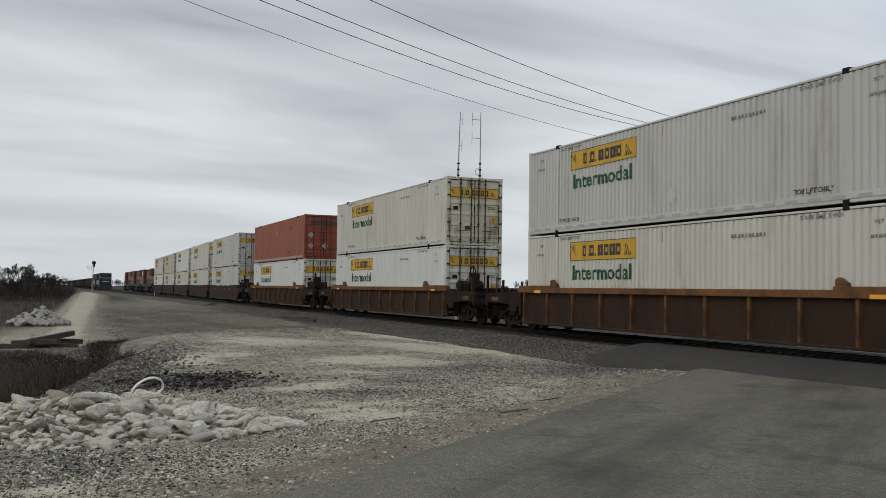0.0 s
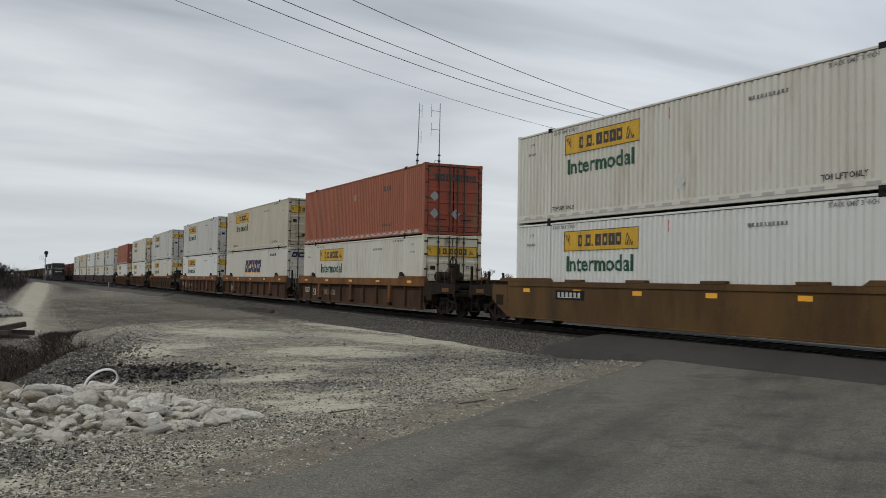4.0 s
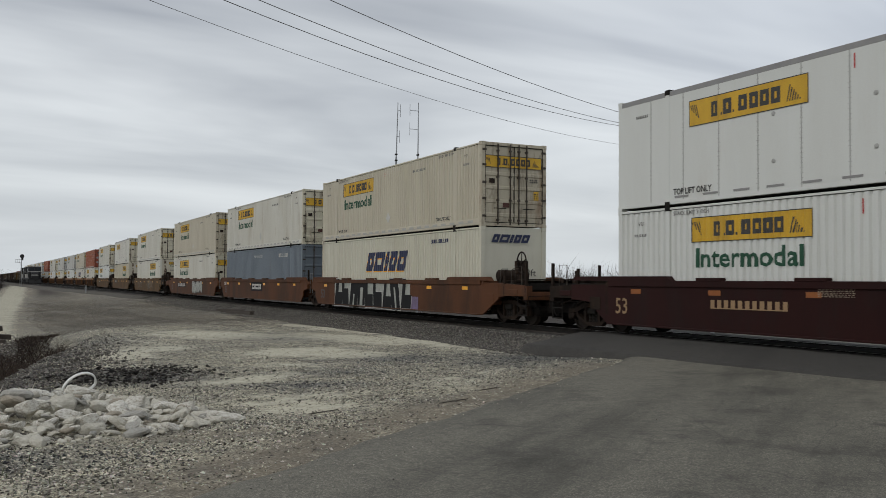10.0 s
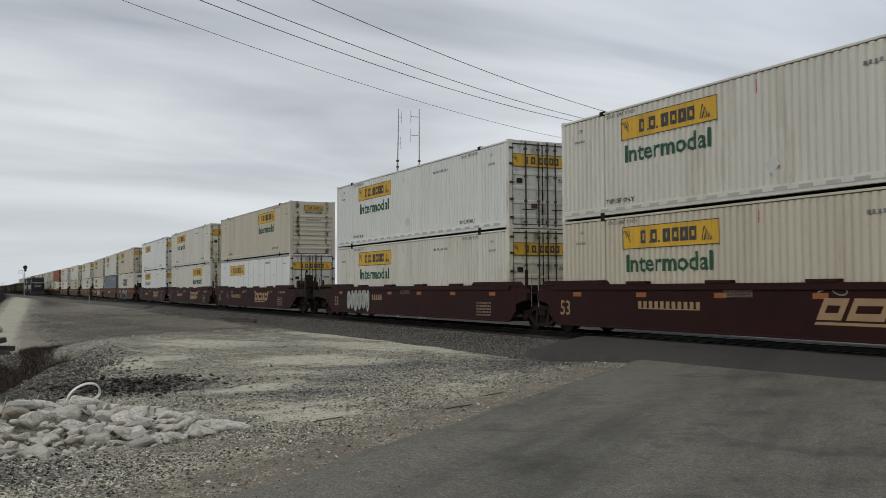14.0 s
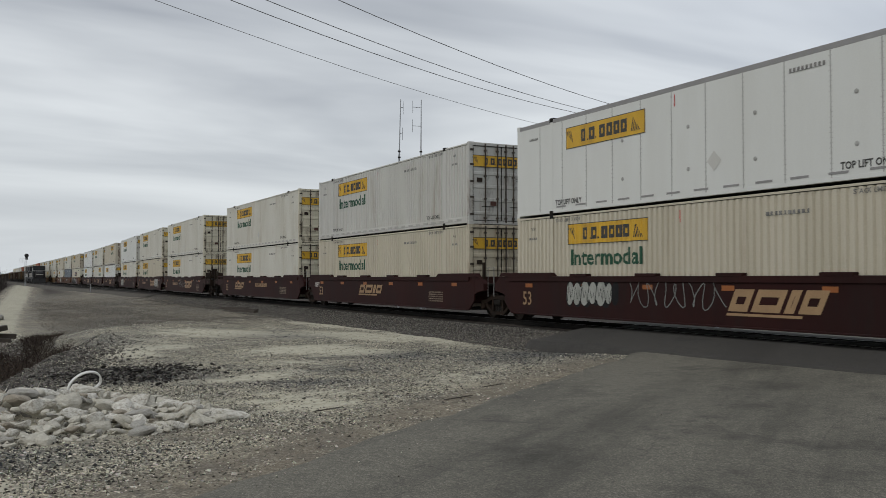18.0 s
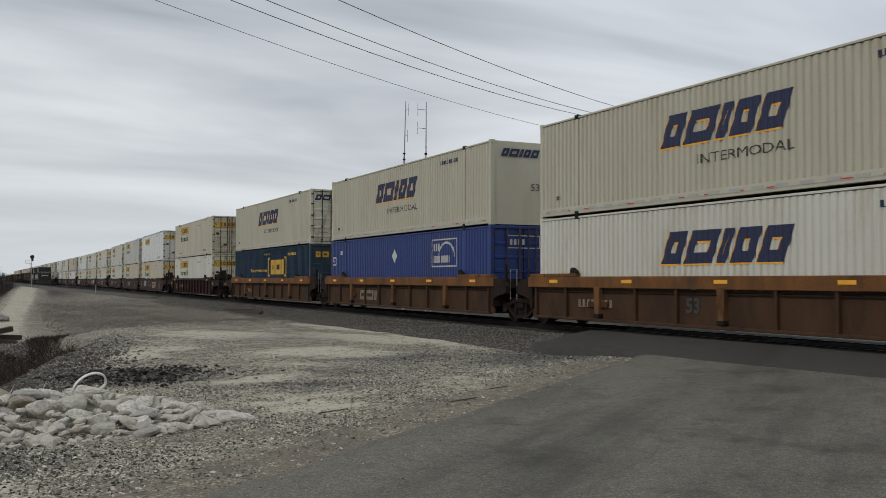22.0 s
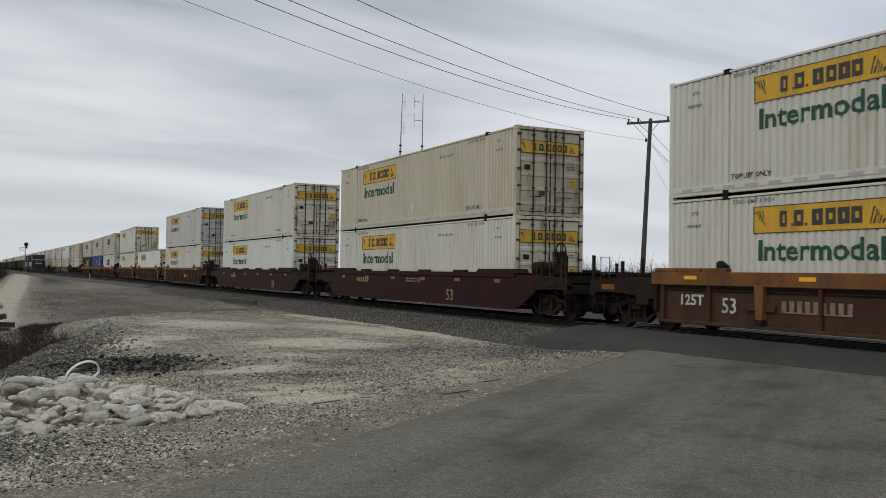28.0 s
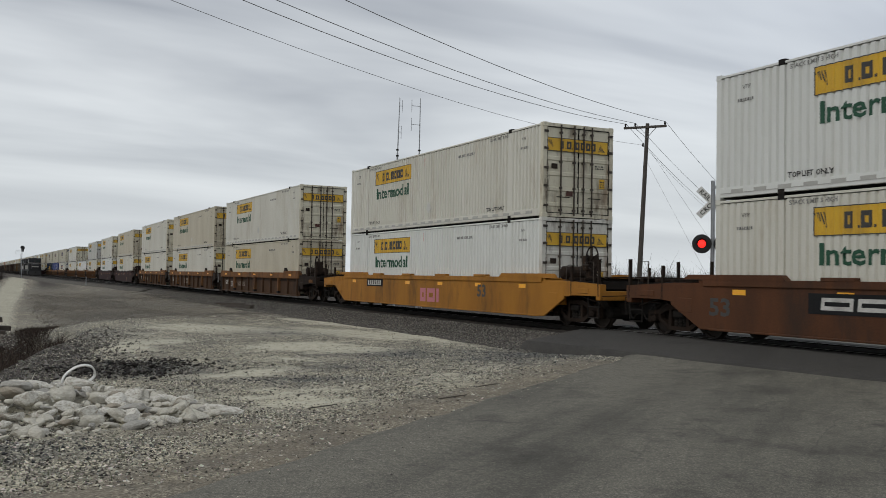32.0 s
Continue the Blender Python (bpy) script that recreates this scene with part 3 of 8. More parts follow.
    nt.links.new(nz.outputs["Color"], warp.inputs[5])
    nt.links.new(warp.outputs[1], crack.inputs["Vector"])
    thin = nt.nodes.new("ShaderNodeMapRange")
    thin.inputs["From Min"].default_value, thin.inputs["From Max"].default_value = 0.0, 0.006
    thin.inputs["To Min"].default_value, thin.inputs["To Max"].default_value = 0.35, 0.0
    nt.links.new(crack.outputs["Distance"], thin.inputs[0])
    col = mixed(thin.outputs[0], col, (0.03, 0.03, 0.028))
    nt.links.new(col, bsdf.inputs["Base Color"])
    bp = nt.nodes.new("ShaderNodeBump")
    bp.inputs["Strength"].default_value, bp.inputs["Distance"].default_value = 0.5, 0.004
    nt.links.new(v.outputs["Distance"], bp.inputs["Height"])
    nt.links.new(bp.outputs[0], bsdf.inputs["Normal"])
    return m


ASPHALT = asphalt_material("worn_asphalt", (0.27, 0.252, 0.205), (0.116, 0.109, 0.090), (0.05, 0.047, 0.041), 0.9)
NEW_ASPHALT = asphalt_material("dark_patch_asphalt", (0.078, 0.073, 0.066), (0.052, 0.049, 0.045), (0.036, 0.034, 0.032), 0.7)
BALLAST = surface("grey_ballast", (0.13, 0.118, 0.102), (0.05, 0.045, 0.04), 0.95, 0, 22, 6, 0.9, 1, 0.05, 24, spec=0.2)
# oil stain, and the train's shade on the bed painted in with it
OILY_SHADED = surface("oily_shaded_ballast", (0.040, 0.034, 0.029), (0.016, 0.014, 0.012), 0.9, 0, 22, 6, 0.9, 1, 0.05, 24, spec=0.2)
TIE = surface("creosoted_wood", (0.045, 0.036, 0.03), (0.09, 0.075, 0.06), 0.9, 0, 60, 4, 0.7, 1, 0.004, 40)
LIME = surface("pale_limestone", (0.56, 0.535, 0.46), (0.36, 0.33, 0.27), 0.9, 0, 28, 4, 0.8, 1, 0.012, 22, stain=(0.22, 0.17, 0.12), stain_amount=0.5, stain_scale=3)
LIME_WHITE = surface("white_limestone", (0.68, 0.66, 0.60), (0.44, 0.415, 0.36), 0.9, 0, 28, 4, 0.8, 1, 0.012, 22, stain=(0.28, 0.235, 0.17), stain_amount=0.7, stain_scale=4, threshold=0.48)
LIME_TAN = surface("tan_limestone", (0.34, 0.30, 0.235), (0.20, 0.172, 0.135), 0.9, 0, 28, 4, 0.8, 1, 0.012, 22)
LIME_GREY = surface("grey_limestone", (0.39, 0.375, 0.335), (0.22, 0.208, 0.185), 0.9, 0, 28, 4, 0.8, 1, 0.012, 22)

ground = sheet("ground", grown(-9, 17.5, 0.2, 3000), grown(2, 62, 0.22, 3000), ground_z, GRAVEL, cover)
tagged(ground, "grey limestone gravel lot with pale dust patches and a grassy ditch", "ground", kind="structure")


def tyre_wear(x, y):
    """Dark rubber where trucks turn over the crossing, and oil spots."""
    w = np.zeros_like(x)
    for pts, width, amp in (TRACK_A, TRACK_B):
        for (ax, ay), (bx, by) in zip(pts, pts[1:]):
            dx, dy = bx - ax, by - ay
            u = np.clip(((x - ax) * dx + (y - ay) * dy) / (dx * dx + dy * dy), 0, 1)
            d = np.hypot(x - ax - u * dx, y - ay - u * dy)
            w = np.maximum(w, amp * np.exp(-(d / width) ** 2))
    for cx, cy, sx, sy, amp in ((11.0, 10.7, 0.42, 0.38, 1.0), (11.4, 10.85, 0.5, 0.5, 0.6), (12.9, 12.7, 0.5, 0.22, 1.0), (11.3, 9.3, 0.55, 0.12, 0.9), (10.2, 11.9, 0.7, 0.22, 0.8), (7.9, 8.1, 0.5, 0.2, 0.8), (8.3, 7.9, 0.3, 0.15, 0.7), (8.3, 8.8, 0.6, 0.4, 0.5), (7.9, 6.8, 0.8, 0.4, 0.6), (4.7, 7.4, 0.9, 0.6, 0.6), (6.2, 8.7, 1.3, 0.35, 0.6), (6.7, 5.8, 0.6, 0.3, 0.6), (12.3, 10.2, 0.35, 0.25, 0.7), (11.2, 12.9, 0.7, 0.3, 0.6), (9.0, 9.2, 0.35, 0.3, 0.6), (7.4, 8.0, 0.5, 0.35, 0.5)):
        w = np.maximum(w, amp * spot(x, y, cx, cy, sx, sy, 0.68))
    return np.clip(w * (0.85 + 0.4 * wobble(x, y, 0.4, 7)), 0, 1)


TRACK_A = ([(15.0, 14.0), (12.6, 13.2), (10.0, 11.7), (7.8, 10.0), (5.5, 8.0), (2.5, 5.2)], 0.45, 0.5)
TRACK_B = ([(14.6, 12.2), (11.6, 10.3), (9.0, 8.6), (6.3, 6.6), (4.0, 4.7)], 0.5, 0.45)


def make_road():
    us, ns = np.concatenate([np.arange(-30, 4, 0.8), np.arange(4, 24, 0.2), np.arange(24, 200, 0.8)]), np.concatenate([[-3.4, -3.2], np.arange(-3, 4.6, 0.2), [4.62, 4.8, 4.95]])
    U, N = np.meshgrid(us, ns, indexing="ij")
    ragged = 0.10 * wobble(U, N * 0, 0.7, 1) + 0.07 * wobble(U, N * 0, 0.19, 4)
    Nn = N + ragged * smooth((N - 4.4) / 0.5)
    X = ROAD_DIR[0] * U - ROAD_DIR[1] * Nn
    Y = ROAD_DIR[1] * U + ROAD_DIR[0] * Nn
    Z = road_z(X) + 0.012 * wobble(X, Y, 1.6) - 0.06 * smooth((N - 4.7) / 0.25) - 0.06 * smooth((-3.1 - N) / 0.3)
    Z = np.where(np.abs(X - MAIN_X) < 2.6, np.minimum(Z, -0.05), Z)
    co = np.stack([X, Y, Z], -1).reshape(-1, 3)
    k = len(ns)
    i, j = np.meshgrid(np.arange(len(us) - 1), np.arange(k - 1), indexing="ij")
    a = (i * k + j).ravel()
    me = bpy.data.meshes.new("road")
    faces = np.stack([a, a + k, a + k + 1, a + 1], -1)
    me.from_pydata(co.tolist(), [], faces.tolist())
    me.polygons.foreach_set("use_smooth", np.ones(len(faces), bool))
    at = me.attributes.new("wear", "FLOAT", "POINT")
    at.data.foreach_set("value", tyre_wear(X, Y).reshape(-1).astype(np.float32))
    me.materials.append(ASPHALT)
    tagged(new("road", me), "worn grey asphalt road with dark tyre marks", "road", kind="structure")


def make_patch():
    """Newer asphalt on both approaches of the crossing and between the rails."""
    def slab(x_left, x_right, ya, yb, nx):
        us, ys = np.linspace(0, 1, nx), np.concatenate([np.arange(ya, yb - 2.2, 0.4), np.arange(yb - 2.2, yb + 0.01, 0.1)])
        U, Y = np.meshgrid(us, ys, indexing="ij")
        X0, X1 = x_left(Y), x_right(Y)
        X = X0 + (X1 - X0) * U
        flat_z = np.where(np.abs(X - MAIN_X) < 1.5, -0.018, np.maximum(road_z(X) + 0.03 + 0.045 * smooth((X - 14.9) / 1.0) * (X < 16), np.where(np.abs(X - MAIN_X) < 3.6, -0.30, -1)))
        drop = smooth((0.09 - (X - X0)) / 0.09) * 0.45 + smooth((Y - (yb - 1.6 + 1.3 * U + 0.12 * wobble(X, Y, 0.4))) / 0.55) * 0.42
        Z = flat_z + 0.007 * wobble(X, Y, 0.8) * (np.abs(X - MAIN_X) > 1.5) - drop
        n = len(ys)
        i, j = np.meshgrid(np.arange(nx - 1), np.arange(n - 1), indexing="ij")
        a = (i * n + j).ravel()
        me = bpy.data.meshes.new("pavement")
        faces = np.stack([a, a + n, a + n + 1, a + 1], -1)
        me.from_pydata(np.stack([X, Y, Z], -1).reshape(-1, 3).tolist(), [], faces.tolist())
        me.polygons.foreach_set("use_smooth", np.ones(len(faces), bool))
        me.materials.append(NEW_ASPHALT)
        tagged(new("pavement", me), "dark newer asphalt patch at the rail crossing", "pavement", kind="structure")
    slab(lambda y: 13.25 - 0.052 * (y - 10.5) + 0.05 * wobble(y, y * 0, 0.5), lambda y: 15.95 + y * 0, -14, 22.4, 26)
    slab(lambda y: 16.15 + y * 0, lambda y: 17.37 + y * 0, -14, 23.2, 6)
    slab(lambda y: 17.60 + y * 0, lambda y: 18.7 + y * 0, -14, 25.0, 8)


make_road()
make_patch()


def stones_mesh(name, points, sizes, material, rng, flat=0.75):
    """Many loose angular stones in one mesh."""
    base = np.array([(1, 0, 0), (-1, 0, 0), (0, 1, 0), (0, -1, 0), (0, 0, 1), (0, 0, -1)], float)
    tri = np.array([(0, 2, 4), (2, 1, 4), (1, 3, 4), (3, 0, 4), (2, 0, 5), (1, 2, 5), (3, 1, 5), (0, 3, 5)])
    n = len(points)
    v = base[None] * rng.uniform(0.6, 1.25, (n, 6, 1)) + rng.normal(0, 0.22, (n, 6, 3))
    v[..., 2] *= flat
    a = rng.uniform(0, math.tau, n)
    c, s = np.cos(a)[:, None], np.sin(a)[:, None]
    x, y = v[..., 0] * c - v[..., 1] * s, v[..., 0] * s + v[..., 1] * c
    t = rng.uniform(-0.6, 0.6, n)[:, None]
    y, z = y * np.cos(t) - v[..., 2] * np.sin(t), y * np.sin(t) + v[..., 2] * np.cos(t)
    co = np.stack([x, y, z], -1) * np.asarray(sizes)[:, None, None] + np.asarray(points)[:, None, :]
    faces = (tri[None] + (np.arange(n) * 6)[:, None, None]).reshape(-1, 3)
    me = bpy.data.meshes.new(name)
    me.from_pydata(co.reshape(-1, 3).tolist(), [], faces.tolist())
    me.materials.append(material)
    return new(name, me)


def stone_material(name, dark, mid, light):
    m = bpy.data.materials.new(name)
    m.use_nodes = True
    nt = m.node_tree
    bsdf = nt.nodes["Principled BSDF"]
    bsdf.inputs["Roughness"].default_value, bsdf.inputs["Specular IOR Level"].default_value = 0.92, 0.25
    geo = nt.nodes.new("ShaderNodeNewGeometry")
    r = nt.nodes.new("ShaderNodeValToRGB")
    r.color_ramp.elements.new(0.5)
    for e, (p, c) in zip(r.color_ramp.elements, ((0.0, dark), (0.55, mid), (1.0, light))):
        e.position, e.color = p, (*c, 1)
    nt.links.new(geo.outputs["Random Per Island"], r.inputs[0])
    nz = nt.nodes.new("ShaderNodeTexNoise")
    nz.inputs["Scale"].default_value = 45
    co = nt.nodes.new("ShaderNodeTexCoord")
    nt.links.new(co.outputs["Object"], nz.inputs["Vector"])
    mx = nt.nodes.new("ShaderNodeMix")
    mx.data_type, mx.blend_type = "RGBA", "MULTIPLY"
    mx.inputs["Factor"].default_value = 0.5
    nt.links.new(r.outputs[0], mx.inputs[6])
    nt.links.new(nz.outputs["Color"], mx.inputs[7])
    nt.links.new(mx.outputs[2], bsdf.inputs["Base Color"])
    return m


LOOSE = stone_material("loose_gravel_stone", (0.047, 0.043, 0.038), (0.275, 0.255, 0.208), (0.93, 0.88, 0.74))
LOOSE_DARK = stone_material("dark_gravel_stone", (0.035, 0.036, 0.037), (0.085, 0.086, 0.085), (0.24, 0.238, 0.225))
LOOSE_SLOPE = stone_material("brown_slope_stone", (0.10, 0.088, 0.074), (0.19, 0.172, 0.146), (0.38, 0.355, 0.31))
MILLINGS = stone_material("black_asphalt_rubble", (0.022, 0.020, 0.019), (0.058, 0.052, 0.047), (0.26, 0.245, 0.215))
LOOSE_BALLAST = stone_material("loose_ballast_stone", (0.06, 0.054, 0.048), (0.15, 0.138, 0.122), (0.32, 0.30, 0.265))


def ballast_z(d):
    """Height of the ballast at the distance d from a track's centre."""
    d = np.abs(d)
    return -0.16 - 0.02 * smooth((d - 1.3) / 0.5) - 0.5 * np.clip((d - 1.9) / 1.9, 0, 1.15)


def make_track(name, centre, y0, y1, near):
    rng = np.random.default_rng(5 if near else 6)
    ys = np.concatenate([np.arange(y0, min(y1, 90), 0.5), np.arange(min(y1, 90), y1, 6.0)]) if near else np.arange(y0, y1, 3.0)
    ds = np.array([-4.0, -3.4, -2.9, -2.4, -1.9, -1.6, -0.8, 0, 0.8, 1.6, 1.9, 2.4, 2.9, 3.4, 4.0])
    cs = np.array([centre(v) for v in ys])
    D, Y = np.meshgrid(ds, ys, indexing="ij")
    X = cs[None, :] + D
    Z = ballast_z(D) + 0.03 * wobble(X, Y, 0.5) * (np.abs(D) > 1.7)
    cross = smooth((22.0 + 0.3 * (X - MAIN_X) - Y) / 0.8) * smooth((Y + 13) / 1)
    Z = Z * (1 - cross) + np.minimum(Z, road_z(X) - 0.12) * cross
    n = len(ys)
    i, j = np.meshgrid(np.arange(len(ds) - 1), np.arange(n - 1), indexing="ij")
    a = (i * n + j).ravel()
    me = bpy.data.meshes.new("ballast")
    me.from_pydata(np.stack([X, Y, Z], -1).reshape(-1, 3).tolist(), [], np.stack([a, a + n, a + n + 1, a + 1], -1).tolist())
    me.materials.append(BALLAST)
    me.materials.append(OILY_SHADED)
    me.polygons.foreach_set("material_index", ((i >= 4) & (i <= 9)).ravel().astype(np.int32))
    bed = tagged(new(name, me), "grey crushed stone ballast bed under the rails", "track bed", kind="structure")
    # rails
    prof = [(-0.075, -0.17), (0.075, -0.17), (0.075, -0.155), (0.012, -0.13), (0.012, -0.045), (0.036, -0.035), (0.036, 0.0), (-0.036, 0.0), (-0.036, -0.035), (-0.012, -0.045), (-0.012, -0.13), (-0.075, -0.155)]
    for side in (-0.7175 - 0.036, 0.7175 + 0.036):
        verts, faces = [], []
        ry = np.concatenate([np.arange(y0, min(y1, 260), 4.0), np.arange(min(y1, 260), y1, 40.0)])
        for v in ry:
            verts += [(centre(v) + side + px, v, pz) for px, pz in prof]
        k = len(prof)
        for r in range(len(ry) - 1):
            faces += [(r * k + q, r * k + (q + 1) % k, (r + 1) * k + (q + 1) % k, (r + 1) * k + q) for q in range(k)]
        rm = bpy.data.meshes.new("rail")
        rm.from_pydata(verts, [], faces)
        rm.materials.append(DARK)
        rm.materials.append(TREAD)
        rm.polygons.foreach_set("material_index", np.tile((np.arange(k) == 6).astype(np.int32), len(ry) - 1))
        rail = new("rail", rm)
        rail.parent = bed
        rail["label"] = "steel rail with a bright worn head"
    # sleepers
    tie = None
    y, k = max(y0, 22.5 if near else y0), 0
    while k < (210 if near else 30) and y < y1:
        c = centre(y)
        m = pose(c, y, 0, 0, 0, rng.uniform(-0.6, 0.6))
        if tie is None:
            tie = part("sleeper", bevelled(box(bmesh.new(), -1.3, 1.3, -0.115, 0.115, -0.34, -0.158), 0.012), TIE, bed)
            tie.matrix_basis = m
        else:
            again("sleeper", tie, m, bed)
        y += 0.56 if near else 2.0
        k += 1
    return bed


def loose_stones():
    rng = np.random.default_rng(11)
    # ballast shoulder beside the running track
    n = 34000
    y = 20 + 70 * rng.beta(0.9, 2.2, n)
    d = -rng.uniform(1.75, 4.3, n)
    keep = y > 22.6 + 0.55 * d
    y, d = y[keep], d[keep]
    x = np.array([main_x(v) for v in y]) + d
    z = np.maximum(ballast_z(d), ground_z(x, y)) + 0.012
    tagged(stones_mesh("ballast_stones", np.stack([x, y, z], -1), rng.uniform(0.018, 0.038, len(x)), LOOSE_BALLAST, rng), "loose grey ballast stones on the shoulder", "ballast", kind="stuff")
    # lot
    n = 165000
    r = 8 + 46 * rng.beta(0.95, 2.1, n)
    a = np.radians(rng.uniform(-3, 62, n))
    x, y = r * np.sin(a), r * np.cos(a)
    off = -ROAD_DIR[1] * x + ROAD_DIR[0] * y
    c = cover(x, y)
    keep = (off > 4.9 + rng.normal(0, 0.25, n)) & (x < 14.5) & (c[:, 2] < 0.35) & (rng.uniform(0, 1, n) > 0.78 * c[:, 0]) & (rng.uniform(0, 1, n) > 0.85 * c[:, 1])
    x, y, dark = x[keep], y[keep], c[keep, 3]
    z = ground_z(x, y) + 0.002
    dim = rng.uniform(0, 1, len(x)) < 0.9 * dark
    tagged(stones_mesh("dark_stones", np.stack([x, y, z], -1)[dim], np.minimum(0.034, rng.gamma(1.7, 0.005, int(dim.sum())) + 0.007), LOOSE_DARK, rng), "darker grey stones in patches of the lot", "gravel", kind="stuff")
    x, y, z = x[~dim], y[~dim], z[~dim]
    tagged(stones_mesh("gravel_stones", np.stack([x, y, z], -1), np.minimum(0.028, rng.gamma(1.6, 0.0042, len(x)) + 0.006) * (1 + 0.9 * smooth((y - 26) / 22)), LOOSE, rng), "loose pale and grey gravel stones on the lot", "gravel", kind="stuff")
    # heap of broken asphalt behind the rocks
    n = 1300
    x, y = rng.normal(2.6, 0.75, n), rng.normal(18.4, 0.7, n)
    z = ground_z(x, y) + rng.uniform(0, 0.08, n)
    tagged(stones_mesh("asphalt_rubble", np.stack([x, y, z], -1), np.minimum(0.08, rng.gamma(2.0, 0.011, n) + 0.01), MILLINGS, rng, 0.6), "dark broken asphalt rubble scattered behind the rocks", "rubble", kind="stuff")
    # crumbs of stone strewn on the asphalt edge
    n = 350
    u, o = rng.uniform(4, 17, n), 4.95 - rng.gamma(1.0, 0.4, n)
    x, y = ROAD_DIR[0] * u - ROAD_DIR[1] * o, ROAD_DIR[1] * u + ROAD_DIR[0] * o
    keep = x < 12
    x, y, o = x[keep], y[keep], o[keep]
    z = road_z(x) + 0.006
    tagged(stones_mesh("road_grit", np.stack([x, y, z], -1), rng.uniform(0.004, 0.010, len(x)), LOOSE, rng), "small stones strewn along the asphalt edge", "gravel", kind="stuff")
    # gravel washed down beside the ditch
    n = 2600
    y = rng.normal(38.0, 3.0, n)
    x = 0.55 - 0.12 * (y - 38.5) + rng.normal(0, 0.4, n)
    tagged(stones_mesh("washed_gravel", np.stack([x, y, ground_z(x, y) + 0.01], -1), rng.uniform(0.02, 0.05, n), LOOSE_SLOPE, rng), "grey gravel washed down beside the ditch", "gravel", kind="stuff")
    # rubble on the far bank and round the dark heap
    n = 7000
    y = rng.normal(18.5, 4.5, n)
    x = bank_x(y) + rng.normal(0.3, 0.6, n)
    keep = (x > bank_x(y) - 1.2) & (y > 11)
    x, y = x[keep], y[keep]
    z = ground_z(x, y) + 0.01
    tagged(stones_mesh("bank_stones", np.stack([x, y, z], -1), np.minimum(0.06, rng.gamma(2.2, 0.0075, len(x)) + 0.009), LOOSE_BALLAST, rng), "loose grey stones along the edge of the bank", "gravel", kind="stuff")


def slope_stones():
    """Coarse stone on the slope between the dirt road and the track."""
    rng = np.random.default_rng(19)
    n = 60000
    y = 34 + 76 * rng.beta(0.9, 1.8, n)
    x = rng.uniform(0, 1, n) * (13.2 - 2.6) + 2.6
    c = cover(x, y)
    lane_c = 1.95 + (y - 69) * 0.0468 + 1.2
    chance = smooth((y - 34) / 9) * (1 - smooth((y - 70) / 40)) * smooth((x - lane_c) / 1.2) * (0.55 + 0.5 * wobble(x * 0.8, y * 0.3, 0.6, 4))
    keep = (c[:, 0] < 0.5) & (rng.uniform(0, 1, n) < chance)
    x, y = x[keep], y[keep]
    z = np.maximum(ground_z(x, y), ballast_z(x - np.array([main_x(v) for v in y]))) + 0.01
    tagged(stones_mesh("slope_stones", np.stack([x, y, z], -1), rng.uniform(0.010, 0.024, len(x)) * (1 + (y - 34) / 70), LOOSE_SLOPE, rng), "coarse grey stones strewn on the slope below the track", "gravel", kind="stuff")


def rock_shape(seed):
    """A broken block: the hull of a few points, its sharpest edges chipped."""
    rng = np.random.default_rng(seed)
    bm = bmesh.new()
    for k in range(15):
        v = rng.normal(0, 1, 3)
        v = v / np.abs(v).max() ** rng.uniform(0.55, 0.95) / max(0.9, np.linalg.norm(v) ** 0.25)
        bm.verts.new(Vector(v) * rng.uniform(0.75, 1.0))
    out = bmesh.ops.convex_hull(bm, input=bm.verts)
    bmesh.ops.delete(bm, geom=list({e for e in out["geom_interior"] + out["geom_unused"] if isinstance(e, bmesh.types.BMVert)}), context="VERTS")
    bmesh.ops.dissolve_limit(bm, angle_limit=0.22, verts=bm.verts, edges=bm.edges)
    bmesh.ops.bevel(bm, geom=bm.edges[:], offset=0.13, segments=1, affect="EDGES", profile=0.6)
    bmesh.ops.triangulate(bm, faces=bm.faces)
    return bm


